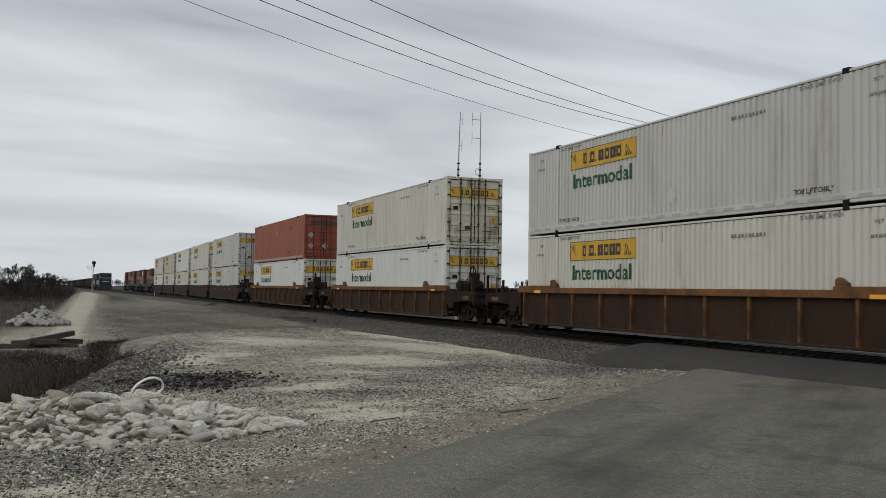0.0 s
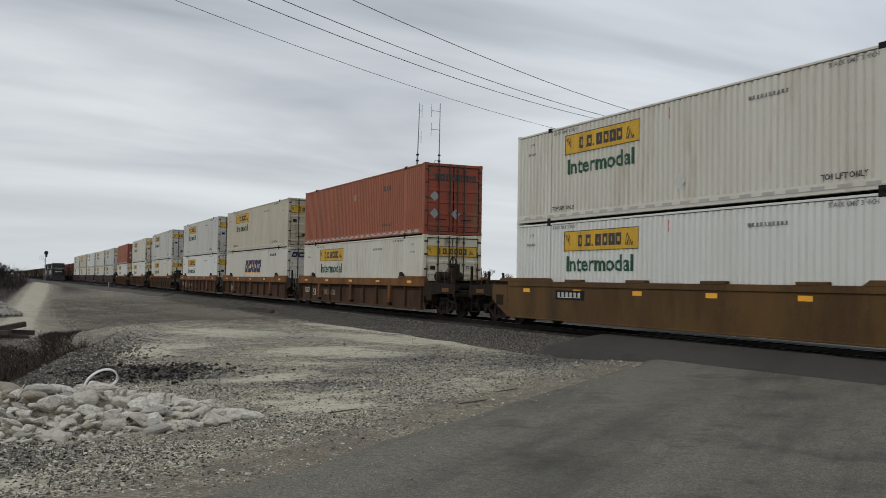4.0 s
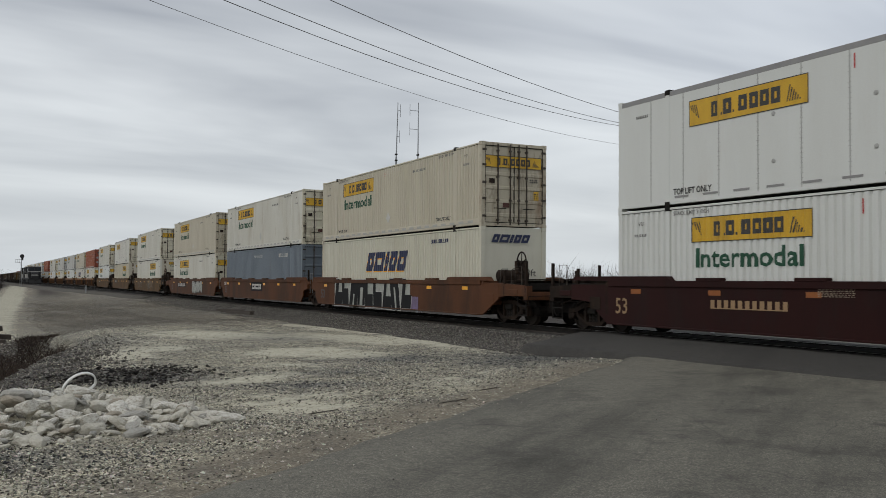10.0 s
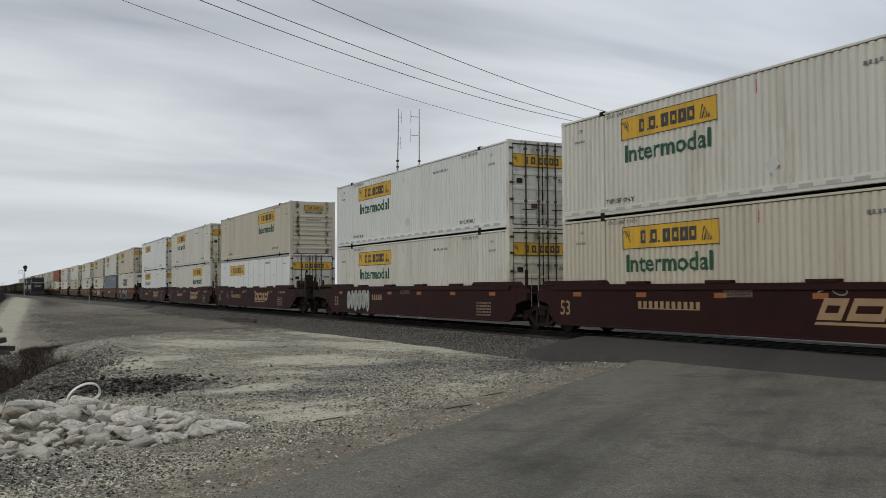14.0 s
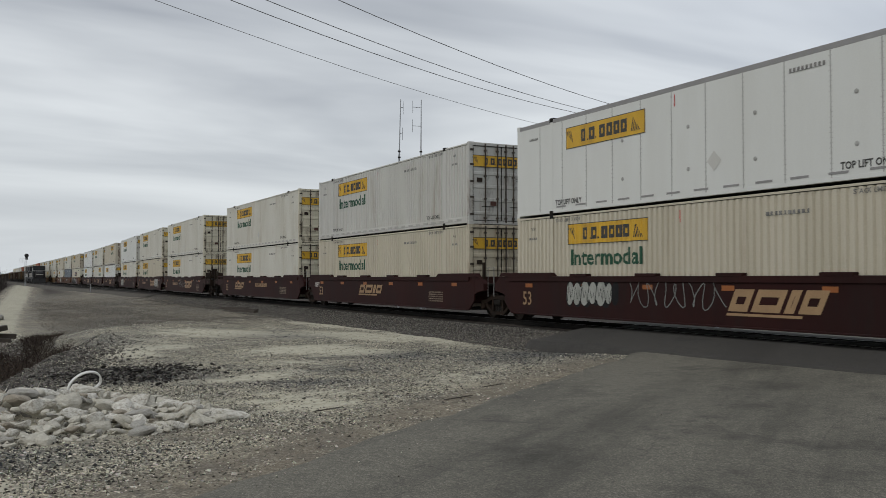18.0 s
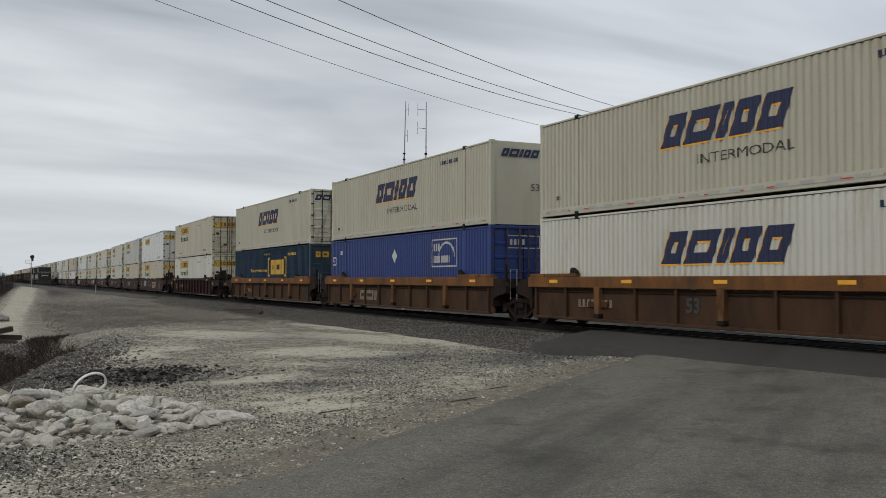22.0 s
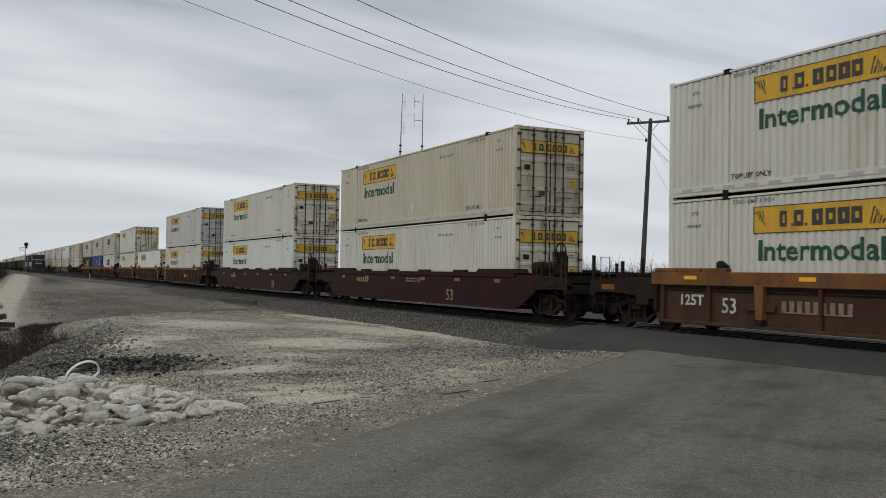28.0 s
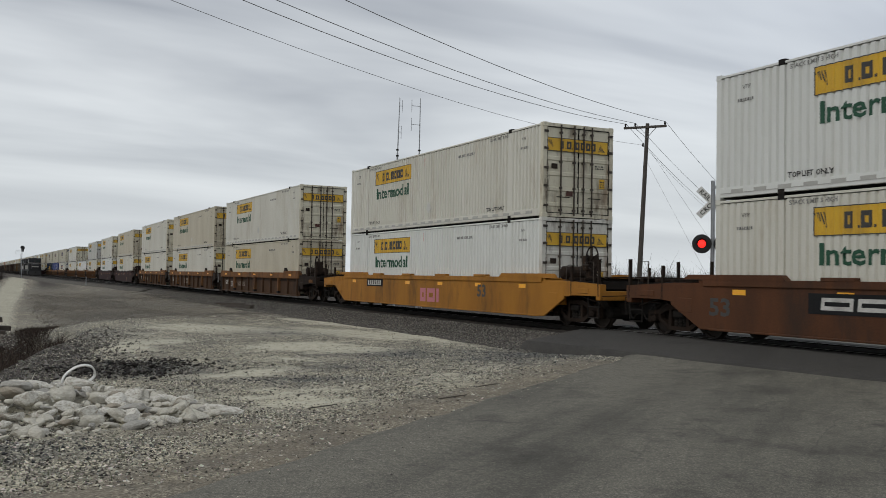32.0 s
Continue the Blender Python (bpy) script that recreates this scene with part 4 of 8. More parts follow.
def make_rocks():
    rng = np.random.default_rng(21)
    pile = tagged(new("rock_pile"), "heap of pale broken limestone rocks at the lot's edge", "rocks")
    pile.location = (1.2, 12.6, -0.45)
    kinds = [part("rock", rock_shape(40 + k), (LIME, LIME_WHITE, LIME_TAN, LIME, LIME_GREY, LIME_WHITE)[k % 6], pile) for k in range(12)]
    used = set()
    spots = []
    while len(spots) < 1000:
        u, v = rng.uniform(-1, 1), rng.uniform(-1, 1)
        # a long flat bed of rocks: broad beside the bank, narrowing towards the road
        if (u * u) ** 2 + v * v > 1.0:
            continue
        x = 0.95 + 2.1 * u
        y = 13.25 + (2.15 - 0.85 * u) * v - 0.5 * u
        inner = max(0, 1 - u * u) * max(0, 1 - v * v)
        s = min(0.155, rng.gamma(1.8, 0.026) + 0.03) if rng.uniform() < 0.55 else rng.uniform(0.025, 0.07)
        spots.append((x, y, s * (0.8 + 0.55 * inner), rng.uniform(0.0, 1.0) * 0.22 * inner))
    spots += [(2.98, 12.24, 0.21, 0.02), (0.95, 15.9, 0.12, 0.0), (1.3, 16.0, 0.14, 0.02), (0.2, 17.2, 0.15, -0.03), (0.45, 16.0, 0.11, 0.0), (1.65, 15.8, 0.1, 0.03), (-0.1, 14.9, 0.13, 0.0), (1.75, 14.3, 0.18, 0.03), (2.3, 14.1, 0.15, 0.02)]
    spots.sort(key=lambda q: -q[2])
    bm, small = bmesh.new(), rock_shape(90)
    me = bpy.data.meshes.new("rubble")
    small.to_mesh(me)
    small.free()
    for x, y, s, lift in spots[300:]:
        z = float(ground_z(x, y)) + lift + 0.12 * s
        m = Matrix.LocRotScale(Vector((x, y, z)) - pile.location, Euler((rng.uniform(-0.6, 0.6), rng.uniform(-0.6, 0.6), rng.uniform(0, 6.28))), (s * 1.3, s, s * 0.7))
        me.transform(m)
        bm.from_mesh(me)
        me.transform(m.inverted())
    bpy.data.meshes.remove(me)
    rubble = part("rubble", bm, LIME, pile, "smaller broken stones between the rocks")
    rubble["kind"] = "stuff"
    for x, y, s, lift in spots[:300]:
        k = int(rng.integers(0, 12))
        if abs(s - 0.21) < 1e-6:
            k = 1
        z = float(ground_z(x, y)) + lift + 0.15 * s
        m = Matrix.LocRotScale(Vector((x, y, z)) - pile.location, Euler((rng.uniform(-0.35, 0.35), rng.uniform(-0.35, 0.35), rng.uniform(0, 6.28))), (s * rng.uniform(0.95, 1.5), s * rng.uniform(0.75, 1.1), s * rng.uniform(0.45, 0.75)))
        if k not in used:
            used.add(k)
            kinds[k].matrix_basis = m
        else:
            again("rock", kinds[k], m, pile)
    for k in range(12):
        if k not in used:
            bpy.data.objects.remove(kinds[k])
    far = tagged(new("rock_heap"), "far heap of pale quarry stones beside the dirt road", "rocks")
    far.location = (0.35, 64, -1.15)
    bm, one = bmesh.new(), rock_shape(77)
    me = bpy.data.meshes.new("tmp")
    one.to_mesh(me)
    one.free()
    for k in range(330):
        a, r = rng.uniform(0, 6.28), math.sqrt(rng.uniform(0, 1))
        x, y = 1.75 * r * math.cos(a), 3.2 * r * math.sin(a)
        z = 1.1 * (1 - r) * rng.uniform(0.3, 1.0)
        s = rng.uniform(0.10, 0.24)
        m = Matrix.LocRotScale((x - 0.6, y, z + 0.1), Euler((rng.uniform(-0.5, 0.5), rng.uniform(-0.5, 0.5), a)), (s, s, s * 0.8))
        me.transform(m)
        bm.from_mesh(me)
        me.transform(m.inverted())
    bpy.data.meshes.remove(me)
    part("stones", bm, LIME_GREY, far)["kind"] = "stuff"


make_track("track_main", main_x, -60, 1400, True)
make_track("track_second", second_x, 90, 1400, False)

# ---- containers ----
CL, CW, CH = 16.154, 2.591, 2.896
HALF = CW / 2
PITCH = 0.2085


def rib(y):
    """How far the corrugated wall lies inside the outer face at y."""
    u = ((y - 0.16) / PITCH) % 1.0
    if u < 0.46:
        return 0.0
    if u < 0.62:
        return 0.05 * (u - 0.46) / 0.16
    if u < 0.84:
        return 0.05
    return 0.05 * (1 - u) / 0.16


def rib_breaks(y0, y1):
    out, k = [], math.floor((y0 - 0.16) / PITCH) - 1
    while True:
        base = 0.16 + k * PITCH
        for u in (0.0, 0.46, 0.62, 0.84):
            y = base + u * PITCH
            if y0 + 1e-4 < y < y1 - 1e-4:
                out.append(y)
        if base > y1:
            return out
        k += 1


def corrugated(bm, side, y0, y1, z0, z1, lift=0.0):
    """side -1 or 1: a wall that follows the ribs; lift moves it outwards."""
    cols = []
    for y in [y0, *rib_breaks(y0, y1), y1]:
        x = side * (HALF - rib(y) + lift)
        cols.append((bm.verts.new((x, y, z0)), bm.verts.new((x, y, z1))))
    for a, b in zip(cols, cols[1:]):
        bm.faces.new((a[0], b[0], b[1], a[1]))
    return bm


def letters(body, height, width=None, bold=0.0, lean=0.0):
    """Flat lettering as a mesh in x (along) and y (up), from 0."""
    cu = bpy.data.curves.new("text", "FONT")
    cu.body, cu.size, cu.fill_mode, cu.resolution_u, cu.offset, cu.shear = body, height * 1.38, "FRONT", 2, bold, lean
    ob = new("text", cu)
    me = bpy.data.meshes.new_from_object(ob)
    bpy.data.objects.remove(ob)
    bpy.data.curves.remove(cu)
    bm = bmesh.new()
    bm.from_mesh(me)
    bpy.data.meshes.remove(me)
    xs = [v.co.x for v in bm.verts]
    lo, hi = min(xs), max(xs)
    for v in bm.verts:
        v.co.x = (v.co.x - lo) * ((width / (hi - lo)) if width else 1)
    return bm


def bars(items):
    """Flat plain shapes: (x0, x1, y0, y1, slant)."""
    bm = bmesh.new()
    for x0, x1, y0, y1, sl in items:
        bm.faces.new([bm.verts.new((x, y, 0)) for x, y in ((x0 + sl * y0, y0), (x1 + sl * y0, y0), (x1 + sl * y1, y1), (x0 + sl * y1, y1))])
    return bm


def ring(bm, x0, x1, y0, y1, slant, t):
    """A plain slanted block, open in the middle."""
    def corners(d):
        return [bm.verts.new((x + slant * y, y, 0)) for x, y in ((x0 + d, y0 + d), (x1 - d, y0 + d), (x1 - d, y1 - d), (x0 + d, y1 - d))]
    a, b = corners(0.0), corners(t)
    for k in range(4):
        bm.faces.new((a[k], a[(k + 1) % 4], b[(k + 1) % 4], b[k]))
    return bm


def glyph_blocks(count, width, height, slant=0.0, gap=0.24):
    """A word mark as a row of plain solid blocks of uneven width, unlettered."""
    shares = [(1.0, 1.35, 0.55, 1.0, 1.1)[k % 5] for k in range(count)]
    unit, x, bm = width / sum(shares), 0.0, bmesh.new()
    for k, s in enumerate(shares):
        ring(bm, x, x + s * unit - gap * unit, 0, height, slant, min(0.33 * height, 0.34 * s * unit))
        x += s * unit
    return bm


def lay_side(bm, side, y, z, lift=0.004, ribs=True, flip=False):
    """Turn flat work (x along, y up) onto a container's side; y is where its reading starts, z its foot."""
    if ribs:
        xs = [v.co.x for v in bm.verts]
        lo, hi = min(xs), max(xs)
        ya, yb = (y - hi, y - lo) if side < 0 else (y + lo, y + hi)
        for br in rib_breaks(ya, yb):
            cut = (y - br) if side < 0 else (br - y)
            bmesh.ops.bisect_plane(bm, geom=bm.verts[:] + bm.edges[:] + bm.faces[:], plane_co=(cut, 0, 0), plane_no=(1, 0, 0))
    for v in bm.verts:
        u, w = v.co.x, v.co.y
        yy = y - u if side < 0 else y + u
        v.co = (side * (HALF - (0.5 * rib(yy) if ribs else 0) + lift), yy, z + w)
    return bm


def lay_end(bm, x, z, y=-0.01):
    for v in bm.verts:
        v.co = (x + v.co.x, y, z + v.co.y)
    return bm


def grime_door(name, base, second, soot):
    """Door paint with soot that the exhaust and weather left in upright streaks."""
    m = surface(name, base, second, 0.55, 0, 30, 1.2, 0.7, 4, stain=(0.19, 0.11, 0.055), stain_amount=0.75, stain_scale=1.6, threshold=0.51)
    nt = m.node_tree
    bsdf = nt.nodes["Principled BSDF"]
    old = bsdf.inputs["Base Color"].links[0].from_socket
    co = nt.nodes.new("ShaderNodeTexCoord")
    mp = nt.nodes.new("ShaderNodeMapping")
    mp.inputs["Scale"].default_value = (1, 1, 0.35)
    mp.inputs["Location"].default_value = (soot, soot * 2, 0)
    nt.links.new(co.outputs["Object"], mp.inputs[0])
    nz = nt.nodes.new("ShaderNodeTexNoise")
    nz.inputs["Scale"].default_value, nz.inputs["Detail"].default_value, nz.inputs["Roughness"].default_value = 2.3, 6, 0.65
    nt.links.new(mp.outputs[0], nz.inputs["Vector"])
    r = nt.nodes.new("ShaderNodeMapRange")
    r.inputs["From Min"].default_value, r.inputs["From Max"].default_value, r.inputs["To Max"].default_value = 0.53, 0.70, 0.85
    nt.links.new(nz.outputs["Fac"], r.inputs[0])
    mx = nt.nodes.new("ShaderNodeMix")
    mx.data_type = "RGBA"
    mx.inputs[7].default_value = (0.095, 0.06, 0.036, 1)
    nt.links.new(old, mx.inputs[6])
    nt.links.new(r.outputs[0], mx.inputs["Factor"])
    nt.links.new(mx.outputs[2], bsdf.inputs["Base Color"])
    return m


DOORS = [grime_door("door_white", (0.62, 0.585, 0.46), (0.50, 0.46, 0.34), 0.0), grime_door("door_beige", (0.50, 0.45, 0.34), (0.38, 0.335, 0.25), 3.7), grime_door("door_grey", (0.50, 0.50, 0.47), (0.40, 0.39, 0.36), 8.2), grime_door("door_pale", (0.62, 0.61, 0.55), (0.50, 0.48, 0.42), 5.4)]
DOOR_ORANGE = grime_door("door_orange", srgb(148, 64, 38), srgb(112, 52, 34), 2.2)
DOOR_TEAL = grime_door("door_teal", srgb(28, 58, 76), srgb(24, 48, 62), 1.2)
DOOR_CREAM = grime_door("door_cream", (0.60, 0.57, 0.45), (0.48, 0.44, 0.33), 6.3)


def rusted_front(m):
    """The same paint with two columns of rust where water runs down beside the front posts."""
    m = m.copy()
    m.name = "rust_run_paint"
    nt = m.node_tree
    bsdf = nt.nodes["Principled BSDF"]
    old = bsdf.inputs["Base Color"].links[0].from_socket
    co = nt.nodes.new("ShaderNodeTexCoord")
    sep = nt.nodes.new("ShaderNodeSeparateXYZ")
    nt.links.new(co.outputs["Object"], sep.inputs[0])
    last = sep.outputs["X"]
    for op, value in (("ABSOLUTE", 0.0), ("SUBTRACT", 0.84), ("ABSOLUTE", 0.0)):
        x = nt.nodes.new("ShaderNodeMath")
        x.operation = op
        x.inputs[1].default_value = value
        nt.links.new(last, x.inputs[0])
        last = x.outputs[0]
    band = nt.nodes.new("ShaderNodeMapRange")
    band.inputs["From Max"].default_value = 0.17
    band.inputs["To Min"].default_value, band.inputs["To Max"].default_value = 1.0, 0.0
    nt.links.new(last, band.inputs[0])
    nz = nt.nodes.new("ShaderNodeTexNoise")
    nz.inputs["Scale"].default_value, nz.inputs["Detail"].default_value = 4.5, 6
    nt.links.new(co.outputs["Object"], nz.inputs["Vector"])
    sharp = nt.nodes.new("ShaderNodeMapRange")
    sharp.inputs["From Min"].default_value, sharp.inputs["From Max"].default_value, sharp.inputs["To Max"].default_value = 0.40, 0.62, 1.4
    nt.links.new(nz.outputs["Fac"], sharp.inputs[0])
    mul = nt.nodes.new("ShaderNodeMath")
    mul.operation, mul.use_clamp = "MULTIPLY", True
    nt.links.new(band.outputs[0], mul.inputs[0])
    nt.links.new(sharp.outputs[0], mul.inputs[1])
    mx = nt.nodes.new("ShaderNodeMix")
    mx.data_type = "RGBA"
    mx.inputs[7].default_value = (0.075, 0.035, 0.018, 1)
    nt.links.new(old, mx.inputs[6])
    nt.links.new(mul.outputs[0], mx.inputs["Factor"])
    nt.links.new(mx.outputs[2], bsdf.inputs["Base Color"])
    return m


RUSTED_FRONT = rusted_front(WHITES[1])


def plate(x0, x1, y0, y1):
    return bars([(x0, x1, y0, y1, 0)])


def frame_lines(w, h, t=0.028):
    return [(0, w, 0, t, 0), (0, w, h - t, h, 0), (0, t, t, h - t, 0), (w - t, w, t, h - t, 0)]


def yellow_mark(width, height):
    """The yellow board's black artwork as plain blocks: a border, a scroll shape at each end and a row of blocks."""
    out = frame_lines(width, height, 0.02)
    k = width / 3.64
    out += [(0.14 * k + 0.06 * i * k, 0.17 * k + 0.06 * i * k, height * (0.72 - 0.11 * i), height * 0.82, -0.3) for i in range(5)]
    out += [(width - 0.62 * k + 0.07 * i * k, width - 0.585 * k + 0.07 * i * k, height * 0.18, height * (0.74 - 0.1 * i), 0.25) for i in range(6)]
    x0, x1 = 0.21 * width, 0.80 * width
    w = (x1 - x0) / 6.4
    b, t = height * 0.22, height * 0.78
    solid = [(x0 + pos * w + w * 0.92, x0 + pos * w + w * 1.04, b, b + height * 0.1, 0) for pos in (0.0, 1.15)]
    bm = bars(out + solid)
    for i, pos in enumerate((0.0, 1.15, 2.6, 3.6, 4.55, 5.5)):
        a = x0 + pos * w
        ring(bm, a, a + w * (0.80 if i else 0.60), b, t, 0.0, 0.3 * w if i else 0.24 * w)
    return bm


def number_bars(count, height, width):
    w, foot, bm = width / count, height * 0.12, bmesh.new()
    for k in range(count):
        spans = [(k * w, k * w + w * 0.6, 0, foot), (k * w, k * w + w * 0.6, foot, height)]
        if k < count - 1:
            spans.append((k * w + w * 0.6, (k + 1) * w, 0, foot))
        for x0, x1, y0, y1 in spans:
            bm.faces.new([bm.verts.new((x, y, 0)) for x, y in ((x0, y0), (x1, y0), (x1, y1), (x0, y1))])
    bmesh.ops.remove_doubles(bm, verts=bm.verts, dist=1e-4)
    return bm


def speckle(cols, rows, width, height, seed):
    """Small unreadable print as rows of short bars."""
    rng = random.Random(seed)
    out = []
    for r in range(rows):
        x = 0.0
        while x < width:
            w = rng.uniform(0.03, 0.09)
            out.append((x, min(x + w, width), r * height / rows, (r + 0.6) * height / rows, 0))
            x += w + 0.03
    return bars(out)


# grey that paints in the shading of the bottom rail's pressed slots
SLOT_SHADE = surface("shaded_slot_grey", (0.42, 0.415, 0.385), (0.33, 0.32, 0.29), 0.6, 0, 30, 2, 0.7)
SEAM = surface("dull_seam_metal", (0.40, 0.40, 0.38), (0.28, 0.27, 0.25), 0.6, 0, 40, 3, 0.8)


def make_container(style, paint, door, markings, side_shown=-1):
    """Origin at the middle of the door end's foot; the doors face -y, the front is at CL."""
    SHOWN[0] = side_shown
    top = new("container")
    smooth_side = style == "reefer"
    # walls
    for side in (-1, 1):
        if smooth_side:
            edges = np.linspace(0.16, CL - 0.12, 14 if side == side_shown else 2)
            for a, b in zip(edges, edges[1:]):
                bm = box(bmesh.new(), side * (HALF - 0.03), side * HALF, a + 0.006, b - 0.006, 0.13, CH - 0.15)
                part("side_panel", bm, paint, top)
            bm = bmesh.new()
            for a in edges[1:-1]:
                box(bm, side * (HALF - 0.03), side * (HALF + 0.004), a - 0.012, a + 0.012, 0.13, CH - 0.15)
                for k in range(24):
                    z = 0.2 + k * 0.105
                    for e in (-0.03, 0.03):
                        box(bm, side * HALF, side * (HALF + 0.006), a + e - 0.006, a + e + 0.006, z, z + 0.012)
            part("riveted_seam", bm, SEAM, top, "riveted upright seams")
            bm = bmesh.new()
            for k, y in enumerate((3.2, 5.6, 8.1, 10.4)):
                for z in (0.75, 1.78):
                    lathe(bm, [(side * (HALF - 0.01), 0.055), (side * (HALF + 0.012), 0.05), (side * (HALF + 0.02), 0.03)], (0, y + 0.3 * (k % 2), z), "x", 10)
            part("vent_cap", bm, SEAM, top, "small round caps on the wall")
        else:
            part("side_panel", corrugated(bmesh.new(), side, 0.10, CL - 0.08, 0.17, CH - 0.10), paint, top)
        lower = box(bmesh.new(), side * (HALF - 0.09), side * (HALF + 0.002), 0.16, CL - 0.14, 0.045, 0.145 if smooth_side else 0.27)
        part("bottom_rail", bevelled(lower, 0.006), paint, top)
        up = box(bmesh.new(), side * (HALF - 0.08), side * (HALF + 0.003), 0.16, CL - 0.14, CH - (0.16 if smooth_side else 0.085), CH - 0.03)
        part("top_rail", bevelled(up, 0.006), ALU if smooth_side else paint, top)
        if side != side_shown:
            continue
        for y in (1.98, CL - 1.98):
            part("side_post", bevelled(box(bmesh.new(), side * (HALF - 0.07), side * (HALF + 0.006), y - 0.075, y + 0.075, 0.06, CH - 0.05), 0.006), paint, top)
            for z0, z1 in ((CH - 0.115, CH + 0.012), (-0.004, 0.115)):
                part("lifting_casting", box(bmesh.new(), side * (HALF - 0.16), side * (HALF + 0.012), y - 0.09, y + 0.09, z0, z1), DARK, top, "dark steel lifting casting")
    if not smooth_side:
        # pressings along the bottom rail
        out = [(0.6, 0.125)]
        for k in range(22):
            y = 0.6 + k * 0.70
            out += [(y, 0.215), (y + 0.36, 0.215), (y + 0.36, 0.14), (y + 0.70, 0.14)]
        out += [(16.0, 0.14), (16.0, 0.125)]
        part("slot_strip", prism(bmesh.new(), out, side_shown * (HALF - 0.02), side_shown * (HALF + 0.012)), SLOT_SHADE, top, "pressed slots in the bottom rail")
    bm = bmesh.new()
    cols = []
    for k in range(61):
        y = 0.12 + (CL - 0.24) * k / 60
        z = CH - 0.03 - (0.014 if k % 2 else 0)
        cols.append((bm.verts.new((-HALF + 0.05, y, z)), bm.verts.new((HALF - 0.05, y, z))))
    for a, b in zip(cols, cols[1:]):
        bm.faces.new((a[0], b[0], b[1], a[1]))
    part("roof", bm, paint, top)
    part("floor_pan", box(bmesh.new(), -HALF + 0.09, HALF - 0.09, 0.14, CL - 0.12, 0.03, 0.13), DARK, top)
    # corner posts and castings
    for sx in (-1, 1):
        for y0, y1 in ((0.0, 0.16), (CL - 0.14, CL)):
            xa, xb, o = sx * (HALF - 0.15), sx * (HALF + 0.001), 0.008
            wide = (sx * (HALF - 0.17), sx * (HALF + o), y0 - o, y1 + o)
            bm = stepped(bmesh.new(), [(0.0, *wide), (0.115, *wide), (0.125, xa, xb, y0, y1), (CH - 0.125, xa, xb, y0, y1), (CH - 0.115, *wide), (CH, *wide)])
            part("corner_post", bm, paint if y0 > 1 else door, top)
    # door end
    for sx in (-1, 1):
        xa, xb = (-HALF + 0.16, -0.012) if sx < 0 else (0.012, HALF - 0.16)
        out = [(0.08, 0.14), (0.03, 0.14)]
        if not smooth_side:
            for k in range(5):
                z = 0.32 + k * 0.47
                out += [(0.03, z), (0.006, z + 0.025), (0.006, z + 0.115), (0.03, z + 0.14)]
        out += [(0.03, CH - 0.13), (0.08, CH - 0.13)]
        bm = prism(bmesh.new(), out, xa, xb)
        leaf = part("door", bm, door, top, "cargo door leaf streaked with soot and rust")
        bm = bmesh.new()
        for g in (xa - 0.012, xb + 0.012):
            box(bm, g - 0.012, g + 0.012, 0.0, 0.05, 0.13, CH - 0.13)
        for g in (0.135, CH - 0.135):
            box(bm, xa, xb, 0.0, 0.05, g - 0.012, g + 0.012)
        part("door_seal", bm, DARK, leaf, "black rubber door seal")
        for x in ((xa + (xb - xa) * 0.42), (xb - 0.16 if sx < 0 else xa + 0.16)):
            bm = rod(bmesh.new(), (x, -0.026, 0.06), (x, -0.026, CH - 0.06), 0.027, 6)
            for z in (0.22, 0.9, 1.7, 2.6):
                box(bm, x - 0.045, x + 0.045, -0.045, 0.03, z - 0.03, z + 0.03)
            part("lock_rod", bm, ROD, leaf, "grey steel lock rod")
        bm = bmesh.new()
        hx = -HALF + 0.10 if sx < 0 else HALF - 0.10
        for z in (0.35, 0.95, 1.5, 2.1, 2.62):
            box(bm, hx - 0.075, hx + 0.075, -0.03, 0.05, z - 0.035, z + 0.035)
        part("hinge", bm, IRON if smooth_side else ROD, leaf)
        x = xa + (xb - xa) * 0.5
        bm = rod(bmesh.new(), (x - 0.25, -0.05, 0.62), (x + 0.22, -0.05, 0.62), 0.014, 6)
        part("lock_handle", bm, DARK, leaf)
    for z0, z1 in ((0.012, 0.13), (CH - 0.12, CH - 0.012)):
        part("door_sill" if z0 < 1 else "door_header", bevelled(box(bmesh.new(), -HALF + 0.155, HALF - 0.155, 0.004, 0.14, z0, z1), 0.006), door, top)
    # front end: level pressings
    bm = box(bmesh.new(), -HALF + 0.15, HALF - 0.15, CL - 0.09, CL - 0.05, 0.02, CH - 0.02)
    part("front_wall", bm, RUSTED_FRONT if side_shown > 0 and style == "ribbed" else paint, top)
    if not smooth_side and style != "plain_front":
        for k in range(8):
            z = 0.25 + k * 0.25
            if side_shown > 0:
                part("front_rib", bevelled(box(bmesh.new(), -HALF + 0.2, HALF - 0.2, CL - 0.055, CL - 0.012, z, z + 0.10), 0.012), RUSTED_FRONT, top)
    markings(top)
    return top


def flat(name, bm, material, top, label=""):
    return part(name, bm, material, top, label)


SHOWN = [-1]


def shown(*rows):
    """The rows for the side that carries markings."""
    return [r for r in rows if (r[0] if isinstance(r, tuple) else r) == SHOWN[0]]


def both_sides(y_front, width):
    """Where reading starts for work that lies near the front."""
    return shown((-1, y_front), (1, y_front - width))


